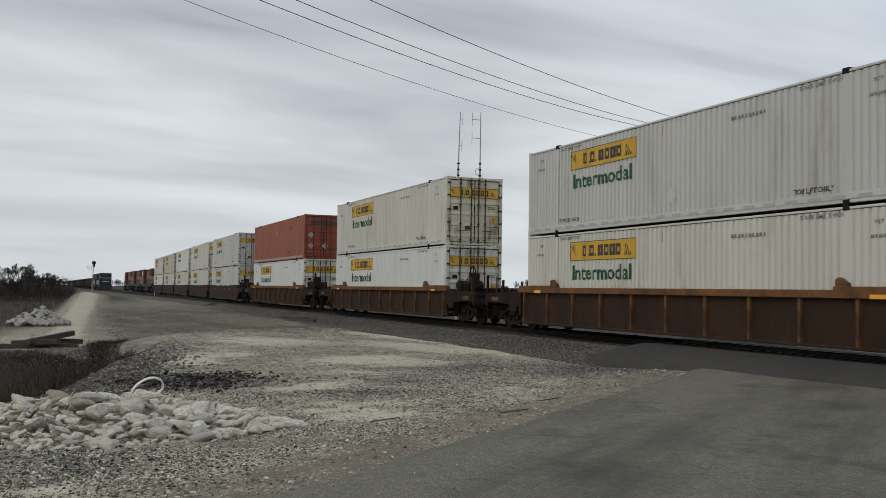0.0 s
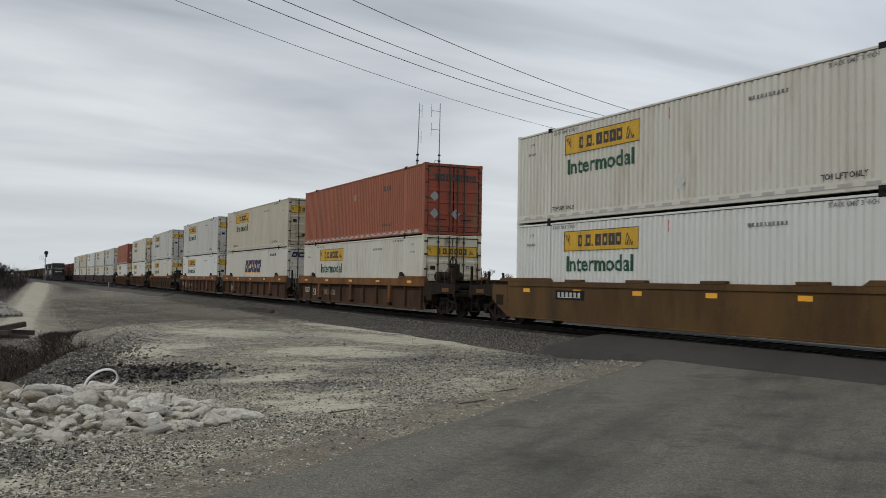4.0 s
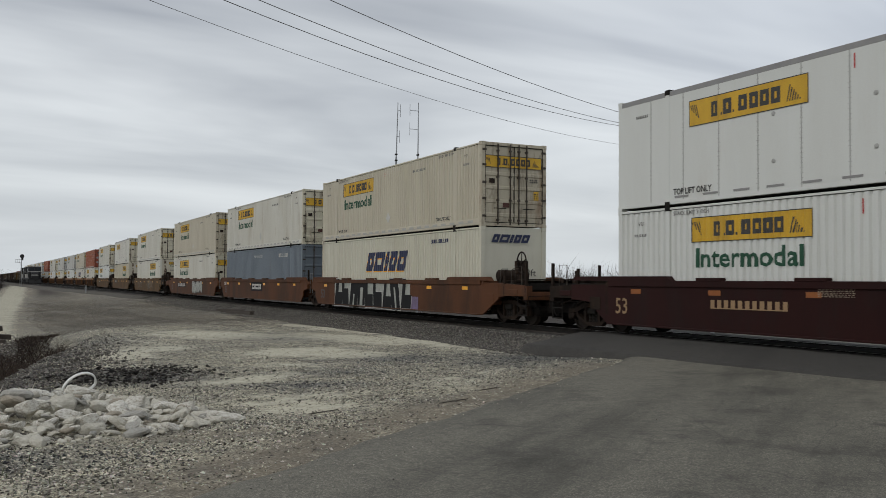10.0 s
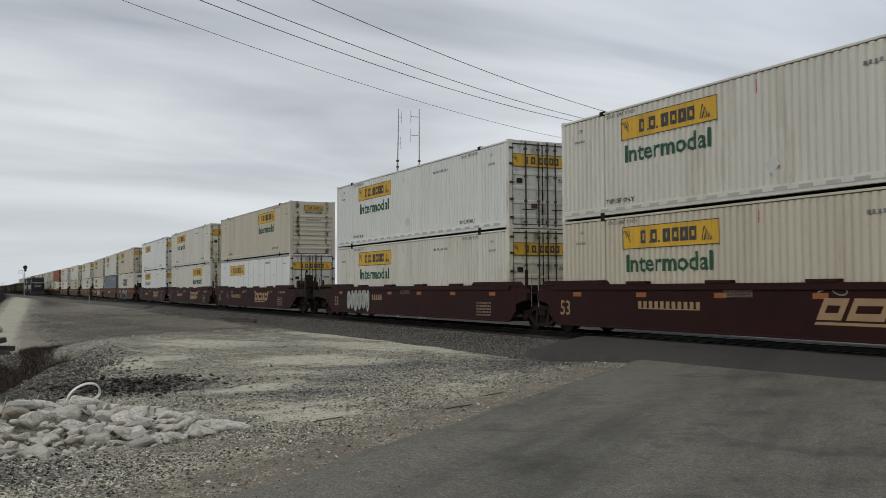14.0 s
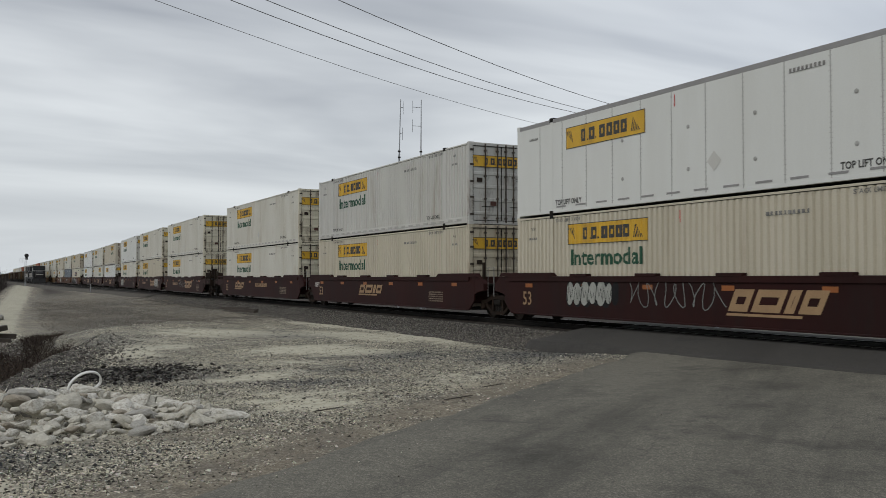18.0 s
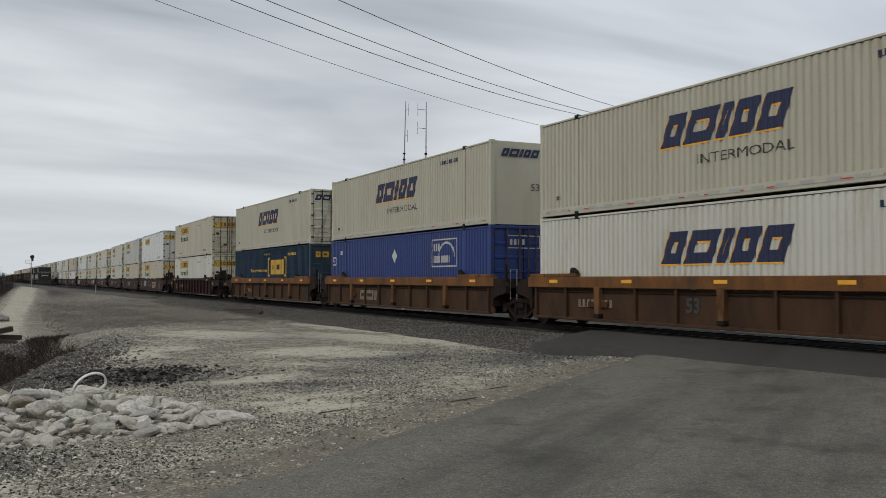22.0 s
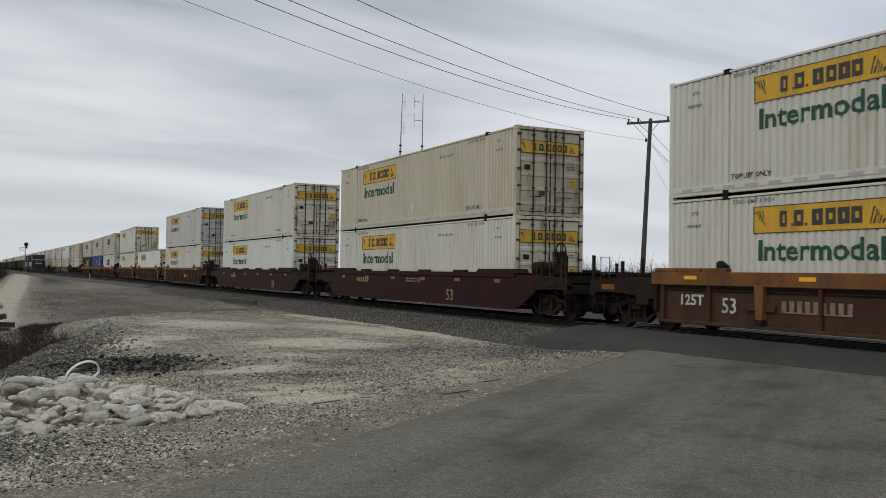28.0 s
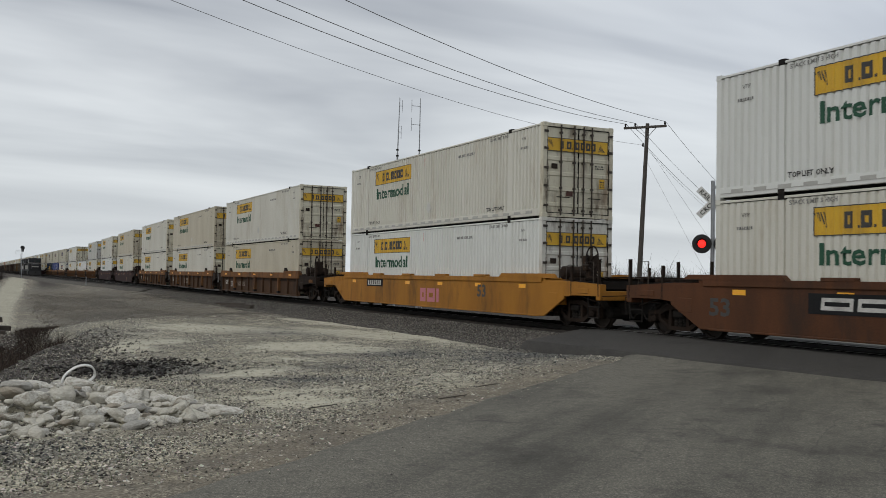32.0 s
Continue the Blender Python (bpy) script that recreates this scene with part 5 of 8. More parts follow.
def marks_ribbed(top):
    for side, y in both_sides(13.3, 3.64):
        board = flat("sign_board", lay_side(plate(0, 3.64, 0, 0.60), side, y, 1.97, 0.005), YELLOW, top, "yellow maker's board with black artwork")
        flat("sign_artwork", lay_side(yellow_mark(3.64, 0.60), side, y, 1.97, 0.009), INK, board)
        flat("lettering", lay_side(letters("Intermodal", 0.46, 3.25, 0.013), side, y + 0.15 * side, 1.385, 0.005), GREEN, top, "green lettering")
    for side, spots in shown((-1, (14.0, 3.5)), (1, (12.65, 2.15))):
        for y in spots:
            flat("lettering", lay_side(letters("TOP LIFT ONLY", 0.12, 1.2, 0.005), side, y, 0.34, 0.005), INK, top)
    for side, spots in shown((-1, (13.95, 3.3)), (1, (12.8, 2.2))):
        for y in spots:
            flat("lettering", lay_side(letters("STACK LIMIT 3 HIGH", 0.10, 1.25, 0.003), side, y, 2.66, 0.005), FAINT, top)
    for side, y in shown((-1, 5.6), (1, 10.5)):
        flat("serial_stencil", lay_side(number_bars(10, 0.09, 1.25), side, y, 2.36, 0.005), FAINT, top)
    for side in shown(-1, 1):
        flat("red_tick", lay_side(plate(0, 0.04, 0, 0.30), side, 8.45, 2.37, 0.006), REDMARK, top)
        bm = bars([(-0.16, 0.16, -0.16, 0.16, 0)])
        bmesh.ops.rotate(bm, verts=bm.verts, cent=(0, 0, 0), matrix=Matrix.Rotation(radians(45), 3, "Z"))
        flat("placard_diamond", lay_side(bm, side, 8.0, 0.72, 0.01, False), WHITES[2], top, "faded placard")
        for yy in (1.25, 15.35):
            flat("lettering", lay_side(letters("WTP", 0.10, 0.24), side, yy, 2.46, 0.005), INK, top)
            flat("stencil", lay_side(number_bars(7, 0.07, 0.5), side, yy - 0.12 * side, 2.18, 0.005), FAINT, top)
    door_marks(top)
    if SHOWN[0] > 0:
        board = flat("sign_board", lay_front(plate(0, 1.12, 0, 0.27), 0.5, 2.40), YELLOW, top, "small yellow board")
        flat("sign_artwork", lay_front(yellow_mark(1.12, 0.27), 0.5, 2.40, 0.004), INK, board)
        flat("lettering", lay_front(letters("Intermodal", 0.13, 0.95, 0.004), 0.42, 2.23), GREEN, top, "green lettering")
        flat("serial_stencil", lay_front(number_bars(10, 0.09, 0.9), 0.4, 1.83, 0.006), FAINT, top)


def lay_front(bm, x, z, lift=0.0):
    for v in bm.verts:
        v.co = (x - v.co.x, CL - 0.008 + lift, z + v.co.y)
    return bm


def door_marks(top):
    board = flat("sign_board", lay_end(plate(0, 2.26, 0, 0.42), -1.16, 2.02, 0.012), YELLOW, top, "yellow board across the doors")
    for v in board.data.vertices:
        v.co.y = 0.001
    flat("sign_artwork", lay_end(yellow_mark(2.26, 0.42), -1.16, 2.02, -0.003), INK, board)
    flat("stencil", lay_end(speckle(6, 2, 0.34, 0.14, 3), 0.62, 1.55, -0.003), INK, top)
    flat("warning_label", lay_end(plate(0, 0.2, 0, 0.3), 0.78, 0.95, -0.004), YELLOW, top, "yellow safety label")
    flat("warning_print", lay_end(speckle(3, 3, 0.15, 0.22, 4), 0.80, 0.99, -0.006), INK, top)
    flat("notice_label", lay_end(plate(0, 0.24, 0, 0.16), -0.45, 0.66, -0.004), SPRAY_RED, top, "faded red notice label")
    flat("notice_label", lay_end(plate(0, 0.22, 0, 0.16), -1.0, 1.48, -0.004), GRIMY, top, "dark weathered notice plate")


def marks_reefer(top):
    for side, y in both_sides(13.37, 3.64):
        board = flat("sign_board", lay_side(plate(0, 3.64, 0, 0.63), side, y, 1.86, 0.008, False), YELLOW, top, "yellow maker's board with black artwork")
        flat("sign_artwork", lay_side(yellow_mark(3.64, 0.63), side, y, 1.86, 0.011, False), INK, board)
    for side, spots in shown((-1, (13.95, 3.6)), (1, (12.6, 2.2))):
        for y in spots:
            flat("lettering", lay_side(letters("TOP LIFT ONLY", 0.15, 1.35, 0.006), side, y, 0.27, 0.008, False), INK, top)
    for side in shown(-1, 1):
        flat("red_tick", lay_side(plate(0, 0.035, 0, 0.30), side, 8.6, 2.35, 0.009, False), REDMARK, top)
        bm = bars([(-0.17, 0.17, -0.17, 0.17, 0)])
        bmesh.ops.rotate(bm, verts=bm.verts, cent=(0, 0, 0), matrix=Matrix.Rotation(radians(45), 3, "Z"))
        flat("placard_diamond", lay_side(bm, side, 7.2, 0.85, 0.009, False), WHITES[2], top, "grey hazard placard holder")
        flat("serial_stencil", lay_side(number_bars(9, 0.10, 1.0), side, 4.9 if side < 0 else 11.0, 2.45, 0.009, False), FAINT, top)
        for yy in (1.3, 15.4):
            flat("stencil", lay_side(number_bars(7, 0.07, 0.5), side, yy, 2.35, 0.009, False), FAINT, top)
        bm = bmesh.new()
        for k in range(12):
            y = 2.4 + k * 1.0
            q = [(side * (HALF + 0.009), y + a, b) for a, b in ((0, 0.19), (0.5, 0.19), (0.5, 0.24), (0, 0.24))]
            bm.faces.new([bm.verts.new(c) for c in q])
        flat("reflective_tape", bm, ALU, top)
    door_marks(top)


def slanted_mark(width, height):
    """A bold slanted word mark as plain notched blocks."""
    return glyph_blocks(5, width, height, 0.42, 0.16)


def marks_slanted(sub, z0):
    def marks(top):
        for side, y in both_sides(10.4, 4.65):
            flat("logo_shadow", lay_side(slanted_mark(4.2, 0.80), side, y - 0.05 * side, z0 - 0.045, 0.005), AMBER, top, "amber shadow of the word mark")
            flat("logo", lay_side(slanted_mark(4.2, 0.80), side, y, z0, 0.009), NAVY, top, "dark navy slanted blocks")
            if sub:
                flat("lettering", lay_side(letters("INTERMODAL", 0.24, 3.05), side, y + 1.35 * side, z0 - 0.52, 0.006), INK, top)
        for side in shown(-1, 1):
            bm = bmesh.new()
            for k in range(16):
                flatq = [(side * (HALF + 0.006), 0.5 + k + a, b) for a, b in ((0, 0.12), (0.3, 0.12), (0.3, 0.17), (0, 0.17))]
                bm.faces.new([bm.verts.new(c) for c in flatq])
            flat("reflective_tape", bm, REDMARK, top, "red and white reflective tape")
            flat("serial_stencil", lay_side(number_bars(10, 0.14, 1.5), side, 3.9 if side < 0 else 12.2, 2.42, 0.006), NAVY, top)
            flat("stencil", lay_side(number_bars(3, 0.12, 0.3), side, 15.3 if side < 0 else 0.9, 0.5, 0.006), INK, top)
        flat("logo", lay_end(slanted_mark(1.9, 0.30), -1.08, 2.3, -0.003), NAVY, top)
        flat("serial_stencil", lay_end(number_bars(8, 0.12, 1.0), -0.1, 1.85, -0.003), NAVY, top)
        flat("warning_label", lay_end(plate(0, 0.22, 0, 0.3), 0.15, 0.9, -0.004), YELLOW, top)
        if SHOWN[0] > 0:
            flat("logo", lay_front(slanted_mark(1.5, 0.28), 0.9, 2.35), NAVY, top)
            flat("lettering", lay_front(letters("53ft", 0.26, 0.6), -0.3, 1.2), INK, top)
    return marks


def marks_orange(top):
    for side, y in shown((-1, 4.4), (1, 11.8)):
        flat("serial_stencil", lay_side(number_bars(3, 0.22, 0.9), side, y, 2.05, 0.006), INK, top)
        flat("stencil", lay_side(number_bars(9, 0.10, 1.1), side, y - 0.2 * side, 0.5, 0.006), INK, top)
        flat("placard_diamond", lay_side(bars([(0, 0.24, 0, 0.28, 0)]), side, 8.2, 1.9, 0.01, False), ALU, top)
        bm = bmesh.new()
        for k in range(20):
            q = [(side * (HALF + 0.006), 0.5 + k * 0.8 + a, b) for a, b in ((0, 0.10), (0.35, 0.10), (0.35, 0.15), (0, 0.15))]
            bm.faces.new([bm.verts.new(c) for c in q])
        flat("reflective_tape", bm, WHITEMARK, top)
    flat("logo", lay_end(glyph_blocks(9, 1.9, 0.26), -0.85, 2.2, -0.003), INK, top, "black word mark blocks")
    for x, z in ((-0.85, 1.55), (-0.85, 0.85), (0.1, 0.85)):
        bm = bars([(-0.15, 0.15, -0.15, 0.15, 0)])
        bmesh.ops.rotate(bm, verts=bm.verts, cent=(0, 0, 0), matrix=Matrix.Rotation(radians(45), 3, "Z"))
        flat("placard_diamond", lay_end(bm, x, z, -0.004), ALU, top)


def marks_plain(top):
    for side, y in shown((-1, 9.4), (1, 6.4)):
        flat("lettering", lay_side(letters("WARNING HIGH CUBE", 0.16, 1.9), side, y, 2.35, 0.006), WHITEMARK, top)
        flat("serial_stencil", lay_side(number_bars(9, 0.20, 1.7), side, 4.2 if side < 0 else 12, 2.3, 0.006), WHITEMARK, top)


def marks_bracket(top):
    for side, y in both_sides(8.12, 3.8):
        items = [(0, 0.16, 0.0, 1.12, 0), (0.16, 0.42, 1.02, 1.12, 0), (0.16, 0.42, 0.0, 0.1, 0), (3.64, 3.8, 0.0, 1.12, 0), (3.38, 3.64, 1.02, 1.12, 0), (3.38, 3.64, 0.0, 0.1, 0)]
        flat("logo_bracket", lay_side(bars(items), side, y, 1.2, 0.006), YELLOW, top, "yellow bracket shapes")
        flat("logo", lay_side(glyph_blocks(3, 2.7, 0.85, 0, 0.10), side, y + 0.65 * side, 1.32, 0.006), YELLOW, top, "bold yellow blocks")
        flat("lettering", lay_side(letters("How tomorrow moves", 0.22, 3.75, 0.008, 0.2), side, y - 4.0 * side, 1.48, 0.006), YELLOW, top)
        flat("serial_stencil", lay_side(number_bars(10, 0.14, 1.55), side, 4.08 if side < 0 else 12.1, 2.38, 0.006), YELLOW, top)
        flat("lettering", lay_side(letters("WARNING HIGH CUBE", 0.1, 1.3), side, y - 0.9 * side, 2.48, 0.006), YELLOW, top)
    flat("logo", lay_end(glyph_blocks(3, 1.0, 0.3), -1.0, 2.2, -0.003), YELLOW, top)


def marks_box_logo(top):
    for side, y in shown((-1, 4.65), (1, 11.5)):
        w, h = 2.15, 1.05
        items = frame_lines(w, h, 0.05) + [(0.14 + 0.2 * k, 0.29 + 0.2 * k, 0.60, 0.88, 0) for k in range(3)] + [(0.14 + 0.16 * k, 0.26 + 0.16 * k, 0.16, 0.42, 0) for k in range(9)]
        flat("logo_frame", lay_side(bars(items), side, y, 1.5, 0.006), WHITEMARK, top, "white framed logo shapes")
        bm = bmesh.new()
        prev = None
        for k in range(15):
            a = radians(170 - 12 * k)
            p = [(1.25 + r * math.cos(a) * 0.75, 0.35 + r * math.sin(a) * 0.62) for r in (0.82, 0.95)]
            cur = [bm.verts.new((q[0], q[1], 0)) for q in p]
            if prev:
                bm.faces.new((prev[0], prev[1], cur[1], cur[0]))
            prev = cur
        flat("logo_arc", lay_side(bm, side, y, 1.5, 0.006), WHITEMARK, top)
        bm = bars([(-0.2, 0.2, -0.2, 0.2, 0)])
        bmesh.ops.rotate(bm, verts=bm.verts, cent=(0, 0, 0), matrix=Matrix.Rotation(radians(45), 3, "Z"))
        flat("placard_diamond", lay_side(bm, side, 8.25, 2.0, 0.01, False), WHITES[2], top)
        flat("lettering", lay_side(letters("53", 0.42, 0.5, 0.01), side, 15.9 if side < 0 else 0.3, 1.7, 0.006), WHITEMARK, top)
        flat("stencil", lay_side(number_bars(3, 0.18, 0.4), side, 14.9 if side < 0 else 1.2, 2.2, 0.006), WHITEMARK, top)
    w, h = 1.3, 0.45
    flat("logo_frame", lay_end(bars(frame_lines(w, h, 0.03) + [(0.1 + 0.16 * k, 0.2 + 0.16 * k, 0.12, 0.32, 0) for k in range(4)]), -0.65, 2.1, -0.003), WHITEMARK, top)


BUILDERS = {
    "jb": lambda: make_container("ribbed", WHITES[0], DOORS[0], marks_ribbed),
    "reefer": lambda: make_container("reefer", WHITES[3], DOORS[0], marks_reefer),
    "jb_turned": lambda: make_container("ribbed", WHITES[0], DOORS[0], marks_ribbed, 1),
    "slant": lambda: make_container("plain_front", CREAM, DOOR_CREAM, marks_slanted(True, 1.44)),
    "slant_turned": lambda: make_container("plain_front", CREAM, DOOR_CREAM, marks_slanted(True, 1.44), 1),
    "slant_low_turned": lambda: make_container("plain_front", CREAM_LIGHT, DOOR_CREAM, marks_slanted(False, 1.42), 1),
    "slant_low": lambda: make_container("plain_front", WHITES[0], DOORS[3], marks_slanted(False, 1.42)),
    "orange": lambda: make_container("ribbed", ORANGE, DOOR_ORANGE, marks_orange),
    "slate": lambda: make_container("ribbed", SLATE, SLATE, marks_plain),
    "teal": lambda: make_container("ribbed", TEAL, DOOR_TEAL, marks_bracket),
    "blue": lambda: make_container("ribbed", BLUE, BLUE, marks_box_logo),
}
LABELS = {
    "jb": "white corrugated container with yellow board and green lettering",
    "reefer": "white smooth-sided container with riveted seams and yellow board",
    "slant": "cream corrugated container with slanted navy word blocks, stacked on a train",
    "slant_low": "white corrugated container with slanted navy word blocks in a well car",
    "orange": "orange corrugated 53-foot container with a sooty door end",
    "slate": "plain slate-grey corrugated container sitting in a well car",
    "teal": "dark teal corrugated container with yellow bracket shapes",
    "blue": "royal blue corrugated container with a white framed logo",
}
PROTO = {}


def container(kind, tone, turned):
    """One container; tone picks its weathering."""
    plain = kind
    if turned:
        kind = kind + "_turned"
    if kind not in PROTO:
        ob = BUILDERS[kind]()
        PROTO[kind] = (ob, set())
    proto, used = PROTO[kind]
    if not used:
        ob = proto
        used.add(1)
    else:
        ob = copy_thing(proto, Matrix())
    tones = ("", "beige weathered ", "greyed ", "clean ")
    text = LABELS[plain]
    if plain in ("jb", "reefer"):
        for o in ob.children_recursive:
            m = o.data.materials[0]
            swap = WHITES[tone] if m in WHITES and o.name.split(".")[0] != "placard_diamond" else (DOORS[tone] if m in DOORS else None)
            if swap:
                o.material_slots[0].link = "OBJECT"
                o.material_slots[0].material = swap
        text = tones[tone] + text
    tagged(ob, text, "container", "containers on the freight train")
    return ob

# ---- well cars ----
WALL_X = 1.43


def make_truck(parent, y):
    """A four-wheeled truck under a car, centred at y."""
    bm = box(bmesh.new(), -1.12, 1.12, y - 0.2, y + 0.2, 0.47, 0.64)
    box(bm, -0.18, 0.18, y - 0.18, y + 0.18, 0.6, 0.78)
    truck = part("truck", bevelled(bm, 0.02), DARK, parent, "black cast steel truck")
    for sx in (-1, 1):
        bm = bmesh.new()
        xa, xb = sx * 0.94, sx * 1.09
        for flip in (-1, 1):
            def F(pts):
                return [(y + flip * a, b) for a, b in pts]
            prism(bm, F([(0, 0.66), (0, 0.78), (0.40, 0.78), (0.74, 0.64), (1.16, 0.60), (1.16, 0.50), (0.70, 0.53), (0.36, 0.66)]), xa, xb)
            prism(bm, F([(0, 0.15), (0, 0.25), (0.34, 0.25), (0.68, 0.44), (0.68, 0.53), (0.76, 0.53), (0.76, 0.38), (0.40, 0.15)]), xa, xb)
            prism(bm, F([(0.27, 0.25), (0.27, 0.66), (0.36, 0.66), (0.38, 0.25)]), xa, xb)
            prism(bm, F([(1.04, 0.30), (1.04, 0.50), (1.16, 0.50), (1.16, 0.30)]), xa, xb)
        part("side_frame", bm, IRON, truck)
        for a in (-0.89, 0.89):
            r = 0.42
            rings = [(0.66, r + 0.028), (0.69, r + 0.028), (0.70, r), (0.80, r - 0.005), (0.80, r - 0.05), (0.75, r - 0.07), (0.74, 0.16), (0.80, 0.14), (0.80, 0.08)]
            part("wheel", lathe(bmesh.new(), [(sx * p, q) for p, q in rings], (0, y + a, 0.42), "x", 26), WHEEL, truck, "brown steel wheel with a flange")
        if sx > 0:
            continue
        bm = bmesh.new()
        for k in (-0.16, 0, 0.16):
            lathe(bm, [(0.24 + 0.04 * i, 0.07 if i % 2 else 0.055) for i in range(9)], (sx * 1.0, y + k, 0), "z", 10)
        part("spring_pack", bm, DARK, truck)
        for a in (-0.89, 0.89):
            bm = lathe(bmesh.new(), [(1.02, 0.09), (1.14, 0.09), (1.15, 0.05)], (0, y + a, 0.42), "x", 10)
            if sx < 0:
                for v in bm.verts:
                    v.co.x = -v.co.x
            part("bearing_cap", bm, IRON, truck)
    for a in (-0.89, 0.89):
        part("axle", rod(bmesh.new(), (-0.72, y + a, 0.42), (0.72, y + a, 0.42), 0.08, 10), DARK, truck)
    return truck


def handrail(car, pts, material=DARK):
    return part("grab_iron", tube(bmesh.new(), pts, 0.016), material, car)


def outer_end(car, y, way, material, brake, plate_paint):
    """The platform, coupler and ladders beyond a car's outer end; way is -1 towards the tail of the train."""
    def Y(a):
        return y + way * a
    def yb(bm, x0, x1, a, b, z0, z1):
        p, q = sorted((Y(a), Y(b)))
        return box(bm, x0, x1, p, q, z0, z1)
    part("centre_sill", bevelled(yb(bmesh.new(), -0.30, 0.30, 0.3, 3.3, 0.72, 1.05), 0.015), DARK, car)
    part("end_bulkhead", bevelled(yb(bmesh.new(), -WALL_X, WALL_X, 0.28, 0.42, 0.5, 1.40), 0.012), material, car)
    part("end_platform", bevelled(yb(bmesh.new(), -1.36, 1.36, 0.42, 1.35, 1.05, 1.16), 0.012), IRON, car)
    part("end_beam", bevelled(yb(bmesh.new(), -1.42, 1.42, 2.95, 3.15, 0.80, 1.06), 0.015), material, car)
    for sx in (-1, 1):
        # side sill tapering over the truck
        out = [(Y(0.3), 0.78), (Y(0.3), 1.34), (Y(1.3), 1.33), (Y(3.15), 1.24), (Y(3.15), 0.92), (Y(1.9), 0.92)]
        part("end_sill", prism(bmesh.new(), out, sx * 1.22, sx * 1.42), material, car)
        if sx < 0 and plate_paint in (OCHRE, GOLD, TERRA, BROWN):
            part("reflector", box(bmesh.new(), sx * 1.42, sx * 1.427, Y(0.95) - 0.22, Y(0.95) + 0.22, 0.97, 1.16), AMBER_DULL if plate_paint is BROWN else AMBER, car)
        for a in (1.75, 3.05):
            part("corner_post", bevelled(yb(bmesh.new(), sx * 1.34, sx * 1.42, a - 0.04, a + 0.04, 0.9, 1.92 if a > 2 else 1.75), 0.008), IRON, car)
        if sx > 0:
            continue
        part("equipment_box", bevelled(yb(bmesh.new(), sx * 1.12, sx * 1.44, 0.62, 1.12, 0.62, 0.98), 0.02), material, car)
        part("pad_plate", bevelled(yb(bmesh.new(), sx * 1.24, sx * 1.435, 2.05, 2.62, 0.98, 1.13), 0.012), plate_paint, car, "worn painted plate over the truck")
        handrail(car, [(sx * 1.36, Y(2.35), 1.08), (sx * 1.36, Y(2.35), 1.86), (sx * 1.36, Y(2.75), 1.86), (sx * 1.36, Y(2.75), 1.08)], ROD)
        part("brake_pipe", tube(bmesh.new(), [(sx * 1.25, Y(0.45), 1.2), (sx * 1.25, Y(1.2), 1.34), (sx * 1.25, Y(2.2), 1.2), (sx * 1.2, Y(3.1), 0.98)], 0.022), IRON, car)
        part("uncoupling_lever", tube(bmesh.new(), [(sx * 1.4, Y(3.22), 0.62), (sx * 1.4, Y(3.22), 0.92), (sx * 0.3, Y(3.3), 0.95)], 0.015), IRON, car)
        bm = bmesh.new()
        for z in (0.32, 0.62):
            rod(bm, (sx * 1.38, Y(2.55), z), (sx * 1.38, Y(3.05), z), 0.018, 6)
        for a in (2.55, 3.05):
            rod(bm, (sx * 1.38, Y(a), 0.30), (sx * 1.38, Y(a), 0.95), 0.018, 6)
        part("sill_step", bm, DARK, car)
    part("end_frame", bevelled(yb(bmesh.new(), -1.14, 1.14, 1.36, 2.9, 1.10, 1.34), 0.02), DARK, car)
    for a in (1.5, 2.1, 2.7):
        part("cross_bearer", bevelled(yb(bmesh.new(), -1.3, 1.3, a - 0.07, a + 0.07, 1.34, 1.42), 0.012), IRON, car)
    part("brake_rod", tube(bmesh.new(), [(-1.3, Y(0.5), 0.95), (-1.34, Y(1.6), 1.0), (-1.2, Y(2.9), 0.72)], 0.02), IRON, car)
    part("draft_pocket", bevelled(yb(bmesh.new(), -0.52, 0.52, 2.1, 3.15, 0.40, 0.76), 0.03), DARK, car)
    part("brake_cylinder", lathe(bmesh.new(), [(-0.75, 0.13), (-0.7, 0.17), (0.7, 0.17), (0.75, 0.13)], (-0.1, Y(2.75), 0.45), "x", 12), DARK, car)
    part("platform_plate", bevelled(yb(bmesh.new(), -1.22, 1.22, 1.35, 2.95, 0.96, 1.03), 0.012), IRON, car)
    bm = yb(bmesh.new(), -0.10, 0.10, 3.15, 3.5, 0.80, 0.98)
    yb(bm, -0.16, 0.14, 3.45, 3.72, 0.74, 1.02)
    part("coupler", bevelled(bm, 0.025), DARK, car, "black cast knuckle coupler")
    bm = yb(bmesh.new(), -1.3, 1.3, 2.3, 2.95, 1.43, 1.46)
    part("walkway", bm, IRON, car, "grated crossover walkway")
    bm = bmesh.new()
    prev = None
    for k in range(7):
        p = (-0.5, Y(3.2 + 0.06 * k), 0.72 - 0.40 * math.sin(k / 6 * 2.4))
        if prev:
            rod(bm, prev, p, 0.025, 6)
        prev = p
    part("brake_hose", bm, DARK, car)
    if brake:
        bm = yb(bmesh.new(), -0.98, -0.72, 1.85, 2.05, 1.1, 2.0)
        yb(bm, -1.05, -0.65, 1.78, 2.0, 1.62, 2.05)
        part("brake_stand", bevelled(bm, 0.02), IRON, car)
        part("reservoir_bracket", bevelled(yb(bmesh.new(), -0.95, -0.3, 0.85, 1.05, 1.14, 1.4), 0.015), IRON, car)
        for a in (1.45, 2.15):
            handrail(car, [(-1.38, Y(a), 1.05), (-1.38, Y(a), 1.72), (-1.3, Y(a), 1.78), (-1.1, Y(a), 1.78)], ROD)
        bm = bmesh.new()
        bmesh.ops.create_circle(bm, segments=20, radius=0.33)
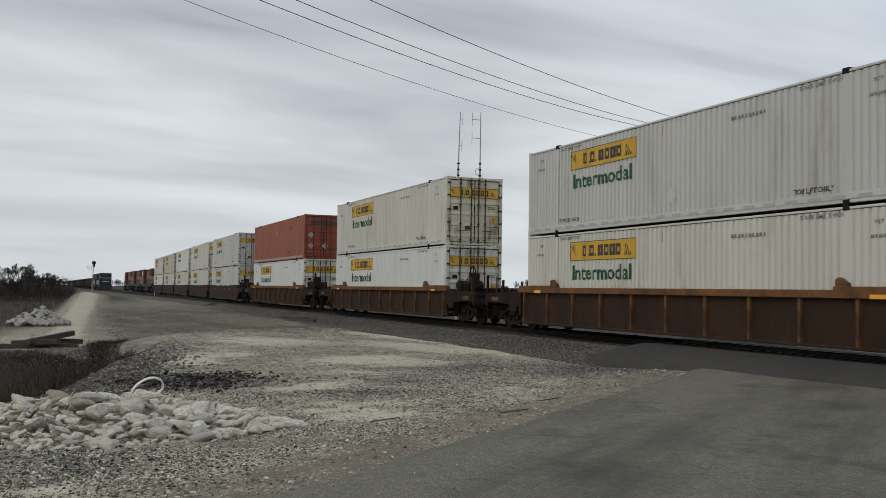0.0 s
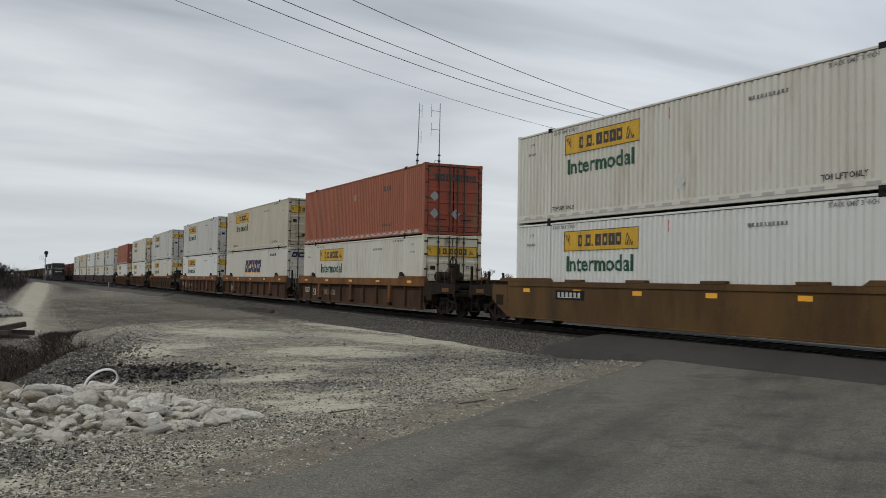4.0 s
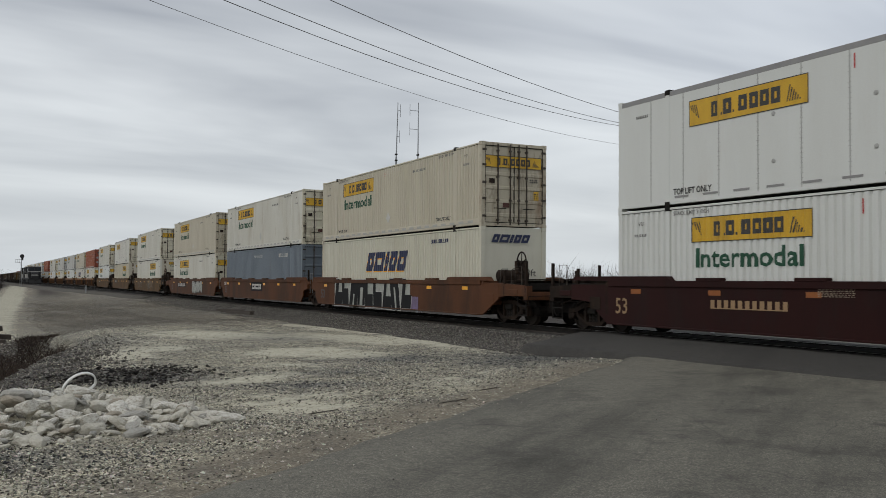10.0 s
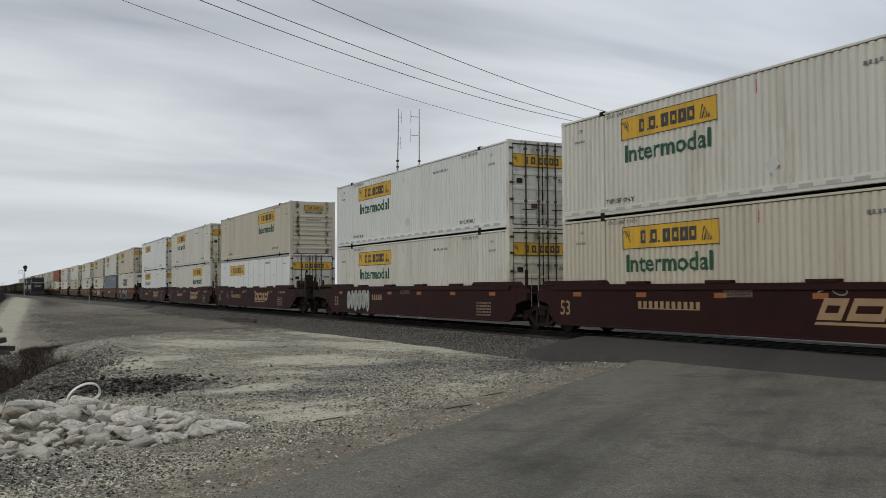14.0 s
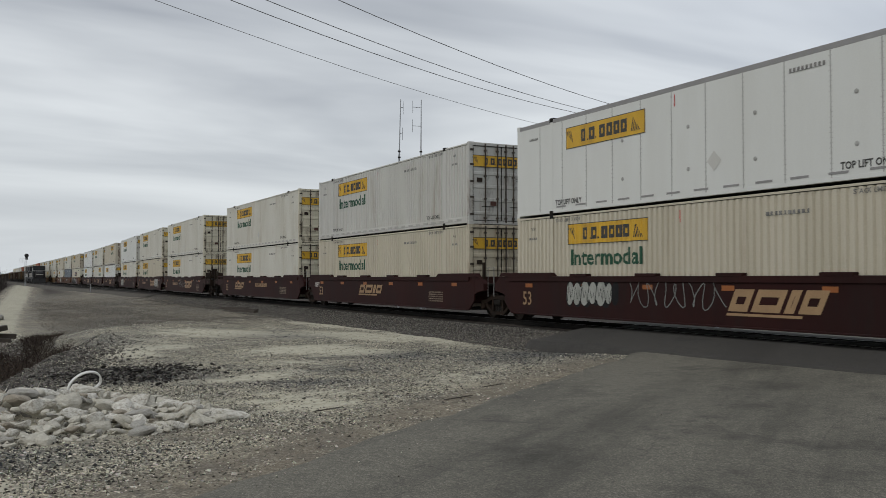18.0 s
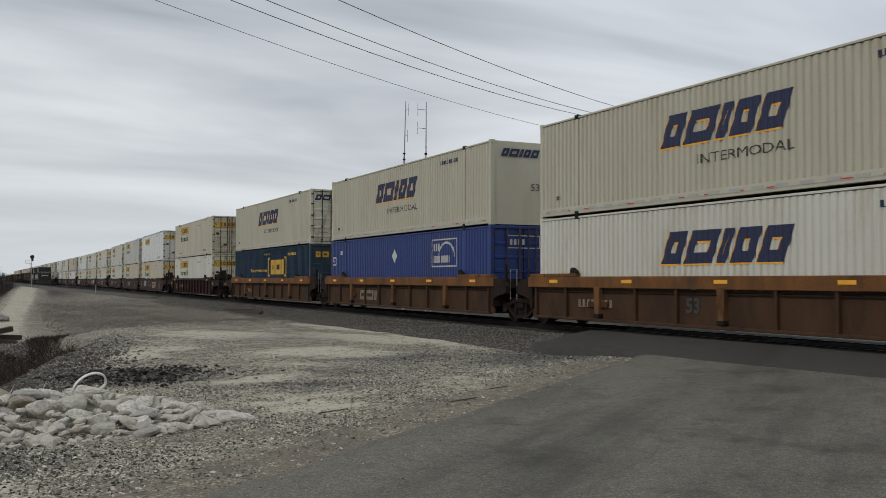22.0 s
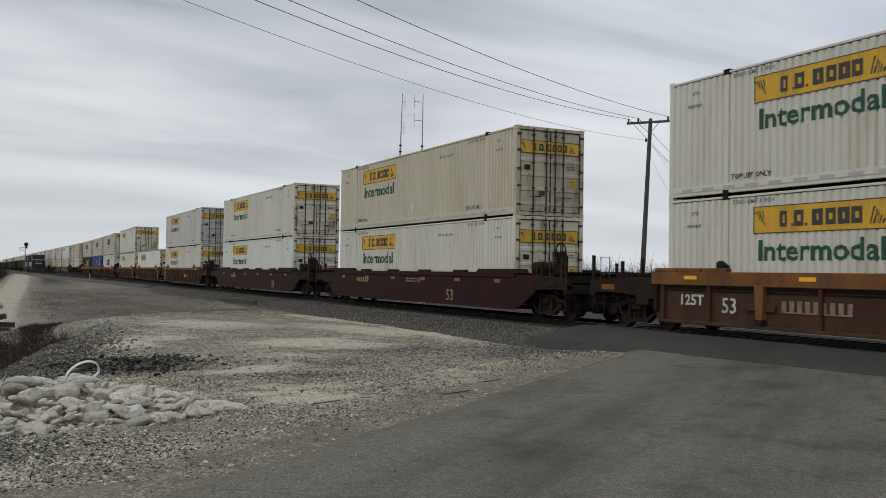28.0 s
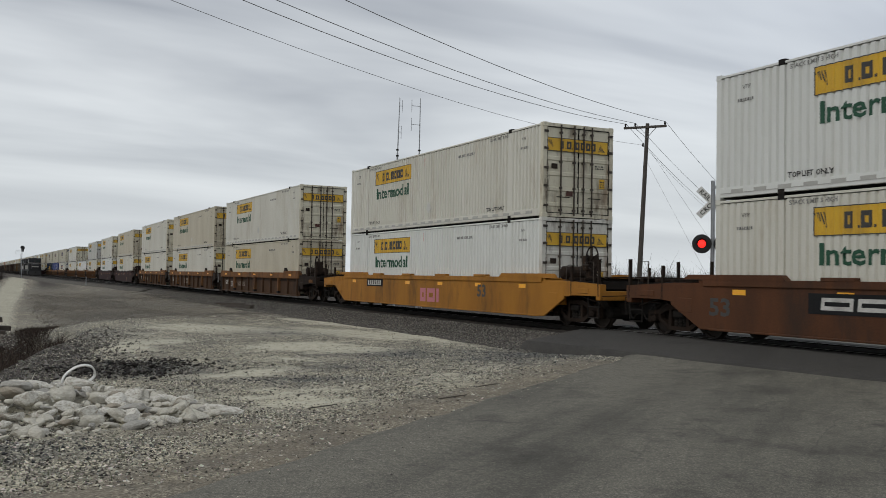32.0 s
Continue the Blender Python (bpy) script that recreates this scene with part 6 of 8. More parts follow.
        pts = [v.co.copy() for v in bm.verts]
        bm.clear()
        c = Vector((-1.12, Y(2.35), 1.98))
        rim = [c + Vector((0.10 * p.x, p.x, p.y)) for p in pts]
        for p, q in zip(rim, rim[1:] + rim[:1]):
            rod(bm, p, q, 0.024, 6)
        for k in range(0, 20, 4):
            rod(bm, c, rim[k], 0.018, 5)
        lathe(bm, [(-0.04, 0.06), (0.05, 0.05)], c, "x", 10)
        part("brake_wheel", bm, IRON, car, "spoked hand brake wheel")
        part("air_reservoir", lathe(bmesh.new(), [(-0.58, 0.12), (-0.52, 0.2), (0.52, 0.2), (0.58, 0.12)], (-0.62, Y(0.95), 1.56), "x", 14), IRON, car)
    else:
        bm = yb(bmesh.new(), -0.7, -0.25, 0.6, 1.15, 1.16, 1.42)
        part("valve_box", bevelled(bm, 0.02), material, car)


def shared_end(car, y, way, material, with_truck):
    """The short end that rests on a truck shared with the next unit."""
    def yb(bm, x0, x1, a, b, z0, z1):
        p, q = sorted((y + way * a, y + way * b))
        return box(bm, x0, x1, p, q, z0, z1)
    part("end_bulkhead", bevelled(yb(bmesh.new(), -WALL_X, WALL_X, 0.28, 0.42, 0.5, 1.42), 0.012), material, car)
    part("centre_sill", bevelled(yb(bmesh.new(), -0.35, 0.35, 0.4, 1.62, 0.74, 1.08), 0.015), DARK, car)
    part("end_platform", bevelled(yb(bmesh.new(), -1.3, 1.3, 0.42, 1.1, 1.10, 1.18), 0.012), DARK, car)
    for sx in (-1, 1):
        out = [(y + way * 0.3, 0.72), (y + way * 0.3, 1.42), (y + way * 0.95, 1.40), (y + way * 1.25, 1.18), (y + way * 1.25, 0.95), (y + way * 0.8, 0.88)]
        part("end_sill", prism(bmesh.new(), out, sx * 1.24, sx * 1.42), material, car)
    if with_truck:
        make_truck(car, y + way * 1.62)
        part("centre_plate", rod(bmesh.new(), (0, y + way * 1.62, 0.62), (0, y + way * 1.62, 1.12), 0.28, 14), DARK, car)
        for sx in (-1, 1):
            part("corner_post", bevelled(yb(bmesh.new(), sx * 1.24, sx * 1.32, 0.98, 1.06, 1.1, 1.9), 0.008), IRON, car)
            handrail(car, [(sx * 1.30, y + way * 1.35, 0.75), (sx * 1.30, y + way * 1.35, 1.72), (sx * 1.30, y + way * 1.75, 1.72), (sx * 1.30, y + way * 1.75, 0.75)], ALU)


def well_side(car, style, sx, upper, lower, near, far):
    y0, y1 = -0.35, CL + 0.35
    xo = sx * WALL_X
    step = 1.22 if style == "ribbed" else 1.62
    if style == "wide_ribbed":
        style = "ribbed"
    def slab(bm, a, b, z0, z1, x_in, x_out):
        return box(bm, sx * x_in, sx * x_out, a, b, z0, z1)
    if style == "smooth":
        slope = 1.05
        out = [(y0, 0.26), (y0 - slope, 0.80), (y0 - slope, 1.30), (y0, 1.30), (y1, 1.30), (y1 + slope, 1.30), (y1 + slope, 0.80), (y1, 0.25)]
        if upper is BROWN and far == "outer":
            out[-2:] = [(y1 + 1.68, 0.88), (y1 + 0.80, 0.84), (y1, 0.25)]
            out[-4] = (y1 + 1.68, 1.30)
        if near == "shared":
            out[0], out[1], out[2] = (y0 + 0.15, 0.25), (y0 - 0.25, 0.60), (y0 - 0.25, 1.30)
        if far == "shared":
            out[-1], out[-2], out[-3] = (y1 - 0.15, 0.25), (y1 + 0.25, 0.60), (y1 + 0.25, 1.30)
        part("side_plate", bevelled(prism(bmesh.new(), out, sx * 1.36, xo), 0.01), lower, car)
        bm = slab(bmesh.new(), y0 + 0.1, y1 - 0.1, 1.26, 1.42, 1.33, 1.47)
        part("top_chord", bevelled(bm, 0.012), upper, car)
        bm = slab(bmesh.new(), y0 + 0.3, y1 - 0.3, 0.24, 0.29, 1.28, 1.45)
        part("bottom_chord", bevelled(bm, 0.012), lower, car)
        for a, b in ((y0 - 0.55, 2.3), (CL - 2.3, y1 + (1.6 if upper is BROWN and far == "outer" else 0.55))):
            out = [(a, 1.40), (a + 0.15, 1.53), (b - 0.18, 1.53), (b, 1.42)]
            part("raised_sill", prism(bmesh.new(), out, sx * 1.30, sx * 1.475), upper, car)
        for k in range(4 if sx < 0 else 0):
            y = 3.6 + k * (CL - 7.2) / 3
            part("hood", bevelled(slab(bmesh.new(), y - 0.42, y + 0.42, 1.40, 1.49, 1.30, 1.48), 0.015), upper, car)
        for k in range(6 if sx < 0 else 0):
            y = 0.9 + k * (CL - 1.8) / 5
            part("reflector", slab(bmesh.new(), y - 0.20, y + 0.20, 1.08, 1.20, WALL_X, WALL_X + 0.006), AMBER if upper is not BROWN else AMBER_DULL, car)
        return
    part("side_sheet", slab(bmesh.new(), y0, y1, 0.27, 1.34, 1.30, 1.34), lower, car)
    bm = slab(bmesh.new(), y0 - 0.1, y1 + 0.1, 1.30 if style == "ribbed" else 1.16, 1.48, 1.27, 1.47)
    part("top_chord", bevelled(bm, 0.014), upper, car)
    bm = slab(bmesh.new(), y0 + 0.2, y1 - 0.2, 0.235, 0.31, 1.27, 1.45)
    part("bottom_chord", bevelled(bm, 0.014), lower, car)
    n = round((y1 - y0 - 0.6) / step)
    first = None
    for k in range(n + 1 if sx < 0 else 0):
        y = y0 + 0.3 + k * (y1 - y0 - 0.6) / n
        wide = k in (2, n - 2, n // 2)
        if style == "ribbed" or not wide:
            if first is None:
                bm = box(bmesh.new(), sx * 1.335, sx * 1.44, -0.045, 0.045, 0.25, 1.31)
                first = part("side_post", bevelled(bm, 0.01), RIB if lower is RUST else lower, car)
                first.matrix_basis = pose(0, y, 0)
            else:
                again("side_post", first, pose(0, y, 0), car)
        else:
            out = [(y - 0.09, 0.44), (y - 0.13, 1.2), (y + 0.13, 1.2), (y + 0.09, 0.44)]
            part("gusset", prism(bmesh.new(), out, sx * 1.335, sx * 1.48), RIB, car)
            part("jack_pad", bevelled(slab(bmesh.new(), y - 0.12, y + 0.12, 0.34, 0.45, 1.33, 1.5), 0.012), DARK, car)
    if style == "panelled" and sx < 0:
        for z in (1.10, 1.04):
            part("conduit", rod(bmesh.new(), (sx * 1.36, y0 + 0.4, z), (sx * 1.36, y1 - 0.4, z), 0.018, 6), IRON, car)
        part("tool_box", bevelled(slab(bmesh.new(), CL - 3.6, CL - 2.7, 0.62, 0.78, 1.33, 1.42), 0.012), lower, car)
    for y in (2.0, CL - 2.0):
        out = [(y - 0.16, 1.46), (y - 0.16, 1.62), (y + 0.05, 1.74), (y + 0.14, 1.70), (y + 0.16, 1.46)]
        part("container_guide", prism(bmesh.new(), out, sx * 1.33, sx * 1.45), DARK if style != "ribbed" else upper, car, "steel container guide")
    if style == "panelled":
        for a, b in ((y0, 2.2), (CL - 2.2, y1)):
            for k in range(3):
                c = a + k * (b - a) / 3
                part("deck_block", bevelled(slab(bmesh.new(), c + 0.03, c + (b - a) / 3 - 0.03, 1.475, 1.57, 1.29, 1.475), 0.012), upper, car)
    if style == "ribbed":
        for a, b in ((y0, 2.2), (CL - 2.2, y1)):
            part("raised_sill", bevelled(slab(bmesh.new(), a, b, 1.46, 1.55, 1.28, 1.47), 0.012), upper, car)
    for k in range(5 if sx < 0 and style != "ribbed" else (2 if sx < 0 else 0)):
        y = 1.0 + k * (CL - 2.0) / (4 if style != "ribbed" else 1)
        part("reflector", slab(bmesh.new(), y - 0.22, y + 0.22, 1.30, 1.39, 1.47, 1.476), AMBER, car)


def side_mark(car, bm, y, z, material, label="", out=0.008, name="stencil"):
    """Flat work on the visible wall of a car, read from the tail of the train's far side."""
    for v in bm.verts:
        v.co = (-(WALL_X + out), y - v.co.x, z + v.co.y)
    return part(name, bm, material, car, label)


def tag_art(seed, width, height, slant=0.15):
    """Sprayed shapes: a row of fat swellings run together, none of them letters."""
    rng = random.Random(seed)
    cells, x = [], 0.0
    while x < width - 0.2:
        w = rng.uniform(0.34, 0.56) * height / 0.9
        cells.append((x, x + w, height * rng.uniform(0.88, 1.05), height * rng.uniform(-0.04, 0.1)))
        x += w
    bm, prev = bmesh.new(), None
    for x0, x1, top, low in cells:
        for k in range(8):
            u = (k + 0.5) / 8
            swell = math.sin(math.pi * u) ** 0.35
            mid = (top + low) / 2
            zs = (mid + (low - mid) * swell, mid, mid + (top - mid) * swell)
            cur = [bm.verts.new((x0 + (x1 - x0) * u + slant * (z - mid) * 0.4, z, 0)) for z in zs]
            if prev:
                for i in (0, 1):
                    bm.faces.new((prev[i], cur[i], cur[i + 1], prev[i + 1]))
            prev = cur
    return bm


def stroke(points, half):
    """A flat line of even width through the points."""
    bm, prev = bmesh.new(), None
    pts = [Vector((p[0], p[1], 0)) for p in points]
    for i, p in enumerate(pts):
        way = (pts[min(i + 1, len(pts) - 1)] - pts[max(i - 1, 0)]).normalized()
        n = Vector((-way.y, way.x, 0)) * half
        cur = (bm.verts.new(p + n), bm.verts.new(p - n))
        if prev:
            bm.faces.new((prev[0], prev[1], cur[1], cur[0]))
        prev = cur
    return bm


def tag_inner(seed, width, height):
    rng = random.Random(seed + 1)
    pts, x = [], 0.08
    while x < width - 0.2:
        w = rng.uniform(0.34, 0.5) * height / 0.9
        pts += [(x, height * 0.2), (x + w * 0.25, height * rng.uniform(0.65, 0.85)), (x + w * 0.55, height * rng.uniform(0.2, 0.4)), (x + w * 0.8, height * rng.uniform(0.5, 0.7))]
        x += w
    return stroke(pts, 0.018)


TANFAINT = surface("worn_tan_stencil", (0.26, 0.20, 0.14), (0.10, 0.07, 0.055), 0.7, 0, 30, 6, 0.9)
SPRAY = surface("silver_spray", (0.40, 0.405, 0.37), (0.24, 0.25, 0.22), 0.6, 0.1, 30, 3, 0.9)
SPRAY_BLACK = surface("black_spray", (0.012, 0.012, 0.013), (0.026, 0.026, 0.026), 0.7, spec=0.12)
SPRAY_PINK = surface("faded_pink_spray", srgb(196, 120, 128), srgb(150, 92, 96), 0.6)
SPRAY_LILAC = surface("lilac_spray", srgb(120, 104, 140), srgb(92, 76, 92), 0.6, 0, 30, 5, 0.9)
SPRAY_RED = surface("worn_red_paint", srgb(84, 44, 38), srgb(66, 44, 34), 0.7, 0, 30, 5, 0.9)
SPRAY_BLUE = surface("pale_blue_spray", srgb(128, 132, 128), srgb(92, 96, 94), 0.6)
CARS = {}


def well_car(style, upper, lower, near, far):
    """near and far: 'outer' or 'shared'. Origin under the tail end of its container, at rail height."""
    key = (style, upper.name, lower.name, near, far)
    if key in CARS:
        return copy_thing(CARS[key], Matrix())
    car = new("well_car")
    for sx in (-1, 1):
        well_side(car, style, sx, upper, lower, near, far)
    part("well_floor", box(bmesh.new(), -1.28, 1.28, -0.2, CL + 0.2, 0.26, 0.33), DARK, car)
    for y, way, kind in ((0.0, -1, near), (CL, 1, far)):
        if kind == "outer":
            outer_end(car, y, way, lower if lower in (GOLD, TERRA) else IRON, way < 0, upper)
            make_truck(car, y + way * 1.5)
        else:
            shared_end(car, y, way, lower if style == "smooth" else IRON, way < 0)
    CARS[key] = car
    return car


def decorate(car, what, style, paint):
    """What is sprayed or stencilled on one car alone."""
    out = 0.008 if style == "smooth" else -0.07
    for k, (kind, y, z, w, h) in enumerate(what):
        seed = int(abs(y) * 100 + w * 10)
        if kind == "53":
            side_mark(car, letters("53", h, w * 0.9, 0.006), y, z, TANMARK if style == "smooth" else WHITEMARK, "pale number 53", out, "lettering")
        elif kind == "53dark":
            side_mark(car, letters("53", h, w, 0.015), y, z, INK, "", out, "lettering")
        elif kind == "125T":
            side_mark(car, letters("125T", h, w, 0.01), y, z, WHITEMARK, "", out, "lettering")
        elif kind == "bars":
            if style == "smooth" and paint is not BROWN:
                side_mark(car, plate(-0.12, w + 0.12, -0.06, h + 0.06), y, z, SPRAY_BLACK, "black stencil panel", out, "stencil_panel")
            side_mark(car, number_bars(max(4, int(w / 0.2)), h, w), y, z, TANMARK if paint is BROWN else (TANFAINT if style == DT else WHITEMARK), "pale stencil bars", out + 0.004)
        elif kind == "logo":
            side_mark(car, glyph_blocks(4, w, h, 0.5, 0.16), y, z, TANMARK, "tan slanted word mark blocks", out, "logo")
            side_mark(car, bars([(0, w * 0.8, -0.1, -0.04, 0.5)]), y, z, TANMARK, "", out, "logo_line")
        elif kind == "panel":
            side_mark(car, plate(0, w, 0, h), y, z, SPRAY_BLACK, "black stencil panel", out, "stencil_panel")
            side_mark(car, glyph_blocks(3, w * 0.8, h * 0.6, 0.1, 0.12), y - w * 0.1, z + h * 0.2, WHITEMARK, "", out + 0.004, "logo")
        elif kind == "white":
            side_mark(car, glyph_blocks(3, w, h, 0.2, 0.14), y, z, TANFAINT, "faded pale word mark blocks", out, "logo")
        elif kind == "ticks":
            for text, a in (("45", 1.66), ("48", 1.2), ("53", 0.45)):
                side_mark(car, letters(text, 0.13, 0.2), a + y, z, WHITEMARK, "", out, "lettering")
        elif kind == "print":
            side_mark(car, speckle(8, 5, w, h, seed), y, z, TANFAINT, "", out)
        elif kind == "tag":
            side_mark(car, tag_art(seed, w, h), y, z, SPRAY_BLACK, "", out, "graffiti_outline")
            side_mark(car, tag_art(seed, w * 0.97, h * 0.86), y - 0.04, z + h * 0.07, SPRAY, "silver sprayed graffiti", out + 0.004, "graffiti")
            side_mark(car, tag_inner(seed, w, h), y, z, SPRAY_BLACK, "", out + 0.007, "graffiti_line")
        elif kind == "dark_tag":
            side_mark(car, plate(0, w, 0.0, h), y, z, SPRAY, "silver sprayed field", out, "graffiti_field")
            rng = random.Random(seed)
            x = 0.0
            while x < w - 0.5:
                g = rng.uniform(0.72, 0.98)
                lean, top, low = rng.uniform(-0.22, 0.22), h * rng.uniform(0.96, 1.06), h * rng.uniform(-0.06, 0.04)
                cut = g * rng.uniform(0.30, 0.42)
                notch = h * rng.uniform(0.35, 0.75)
                if rng.random() < 0.5:
                    shape = [(0, low), (cut, low), (cut, notch), (g - cut, notch), (g - cut, low), (g, low), (g, top), (0, top)]
                else:
                    shape = [(0, low), (g, low), (g, notch), (cut, notch), (cut, top), (0, top)]
                for grow, paint_at, lift, name in ((0.03, WHITEMARK, 0.003, "graffiti_outline"), (0.0, SPRAY_BLACK, 0.006, "graffiti")):
                    bm = bmesh.new()
                    cx, cz = g / 2, h / 2
                    bm.faces.new([bm.verts.new((x + px + lean * pz + math.copysign(grow, px - cx), pz + math.copysign(grow, pz - cz), 0)) for px, pz in shape])
                    side_mark(car, bm, y, z, paint_at, "", out + lift, name)
                x += g + 0.05
            side_mark(car, plate(0, 0.7, 0.0, 0.5), y - w - 0.05, z, SPRAY_LILAC, "lilac sprayed patch", out + 0.002, "graffiti")
        elif kind == "line":
            rng = random.Random(seed)
            a, pts = 0.0, []
            for i in range(int(w / 0.035)):
                a += rng.uniform(0.45, 0.85)
                pts.append((i * 0.035 + 0.11 * math.sin(a), h * (0.5 + 0.42 * math.cos(a * 0.73) + 0.08 * math.sin(i * 0.21))))
            bm = stroke(pts, 0.013)
            side_mark(car, bm, y, z, SPRAY_BLUE, "thin scrawled graffiti lines", out, "graffiti")
        elif kind == "red":
            side_mark(car, glyph_blocks(3, w, h, 0.0, 0.4), y, z, SPRAY_RED, "worn dark red word mark blocks", out, "logo")
        elif kind == "pink":
            side_mark(car, glyph_blocks(3, w, h, 0.0, 0.2), y, z, SPRAY_PINK, "faded pink graffiti", out, "graffiti")
        elif kind == "plates":
            side_mark(car, plate(0, w, 0, h), y, z, SPRAY_BLACK, "black data panel", out, "data_panel")
            side_mark(car, speckle(4, 5, w * 0.8, h * 0.8, seed), y - w * 0.1, z + h * 0.1, WHITEMARK, "", out + 0.004)


# the train from its head; each row: spacing to the one ahead, car style and paints, ends, top and bottom container
# (kind, weathering, turned), markings
SM, RB, RW, DT = "smooth", "ribbed", "wide_ribbed", "panelled"
BN = [("53", 16.1, 0.56, 0.55, 0.42), ("bars", 12.5, 0.78, 2.4, 0.2), ("logo", 6.76, 0.66, 2.85, 0.44), ("print", 2.0, 0.4, 1.0, 0.5), ("print", 9.4, 1.1, 0.9, 0.18), ("print", 3.4, 1.12, 0.5, 0.18), ("ticks", 0.2, 1.08, 1, 1)]
DX = [("53", 14.2, 0.55, 0.5, 0.36), ("bars", 12.4, 0.62, 1.9, 0.26), ("125T", 15.6, 0.7, 0.8, 0.25)]
J0, J1, J2, J3 = ("jb", 0, 0), ("jb", 1, 0), ("jb", 2, 0), ("jb", 3, 0)
R0, R1 = ("reefer", 3, 0), ("reefer", 0, 0)
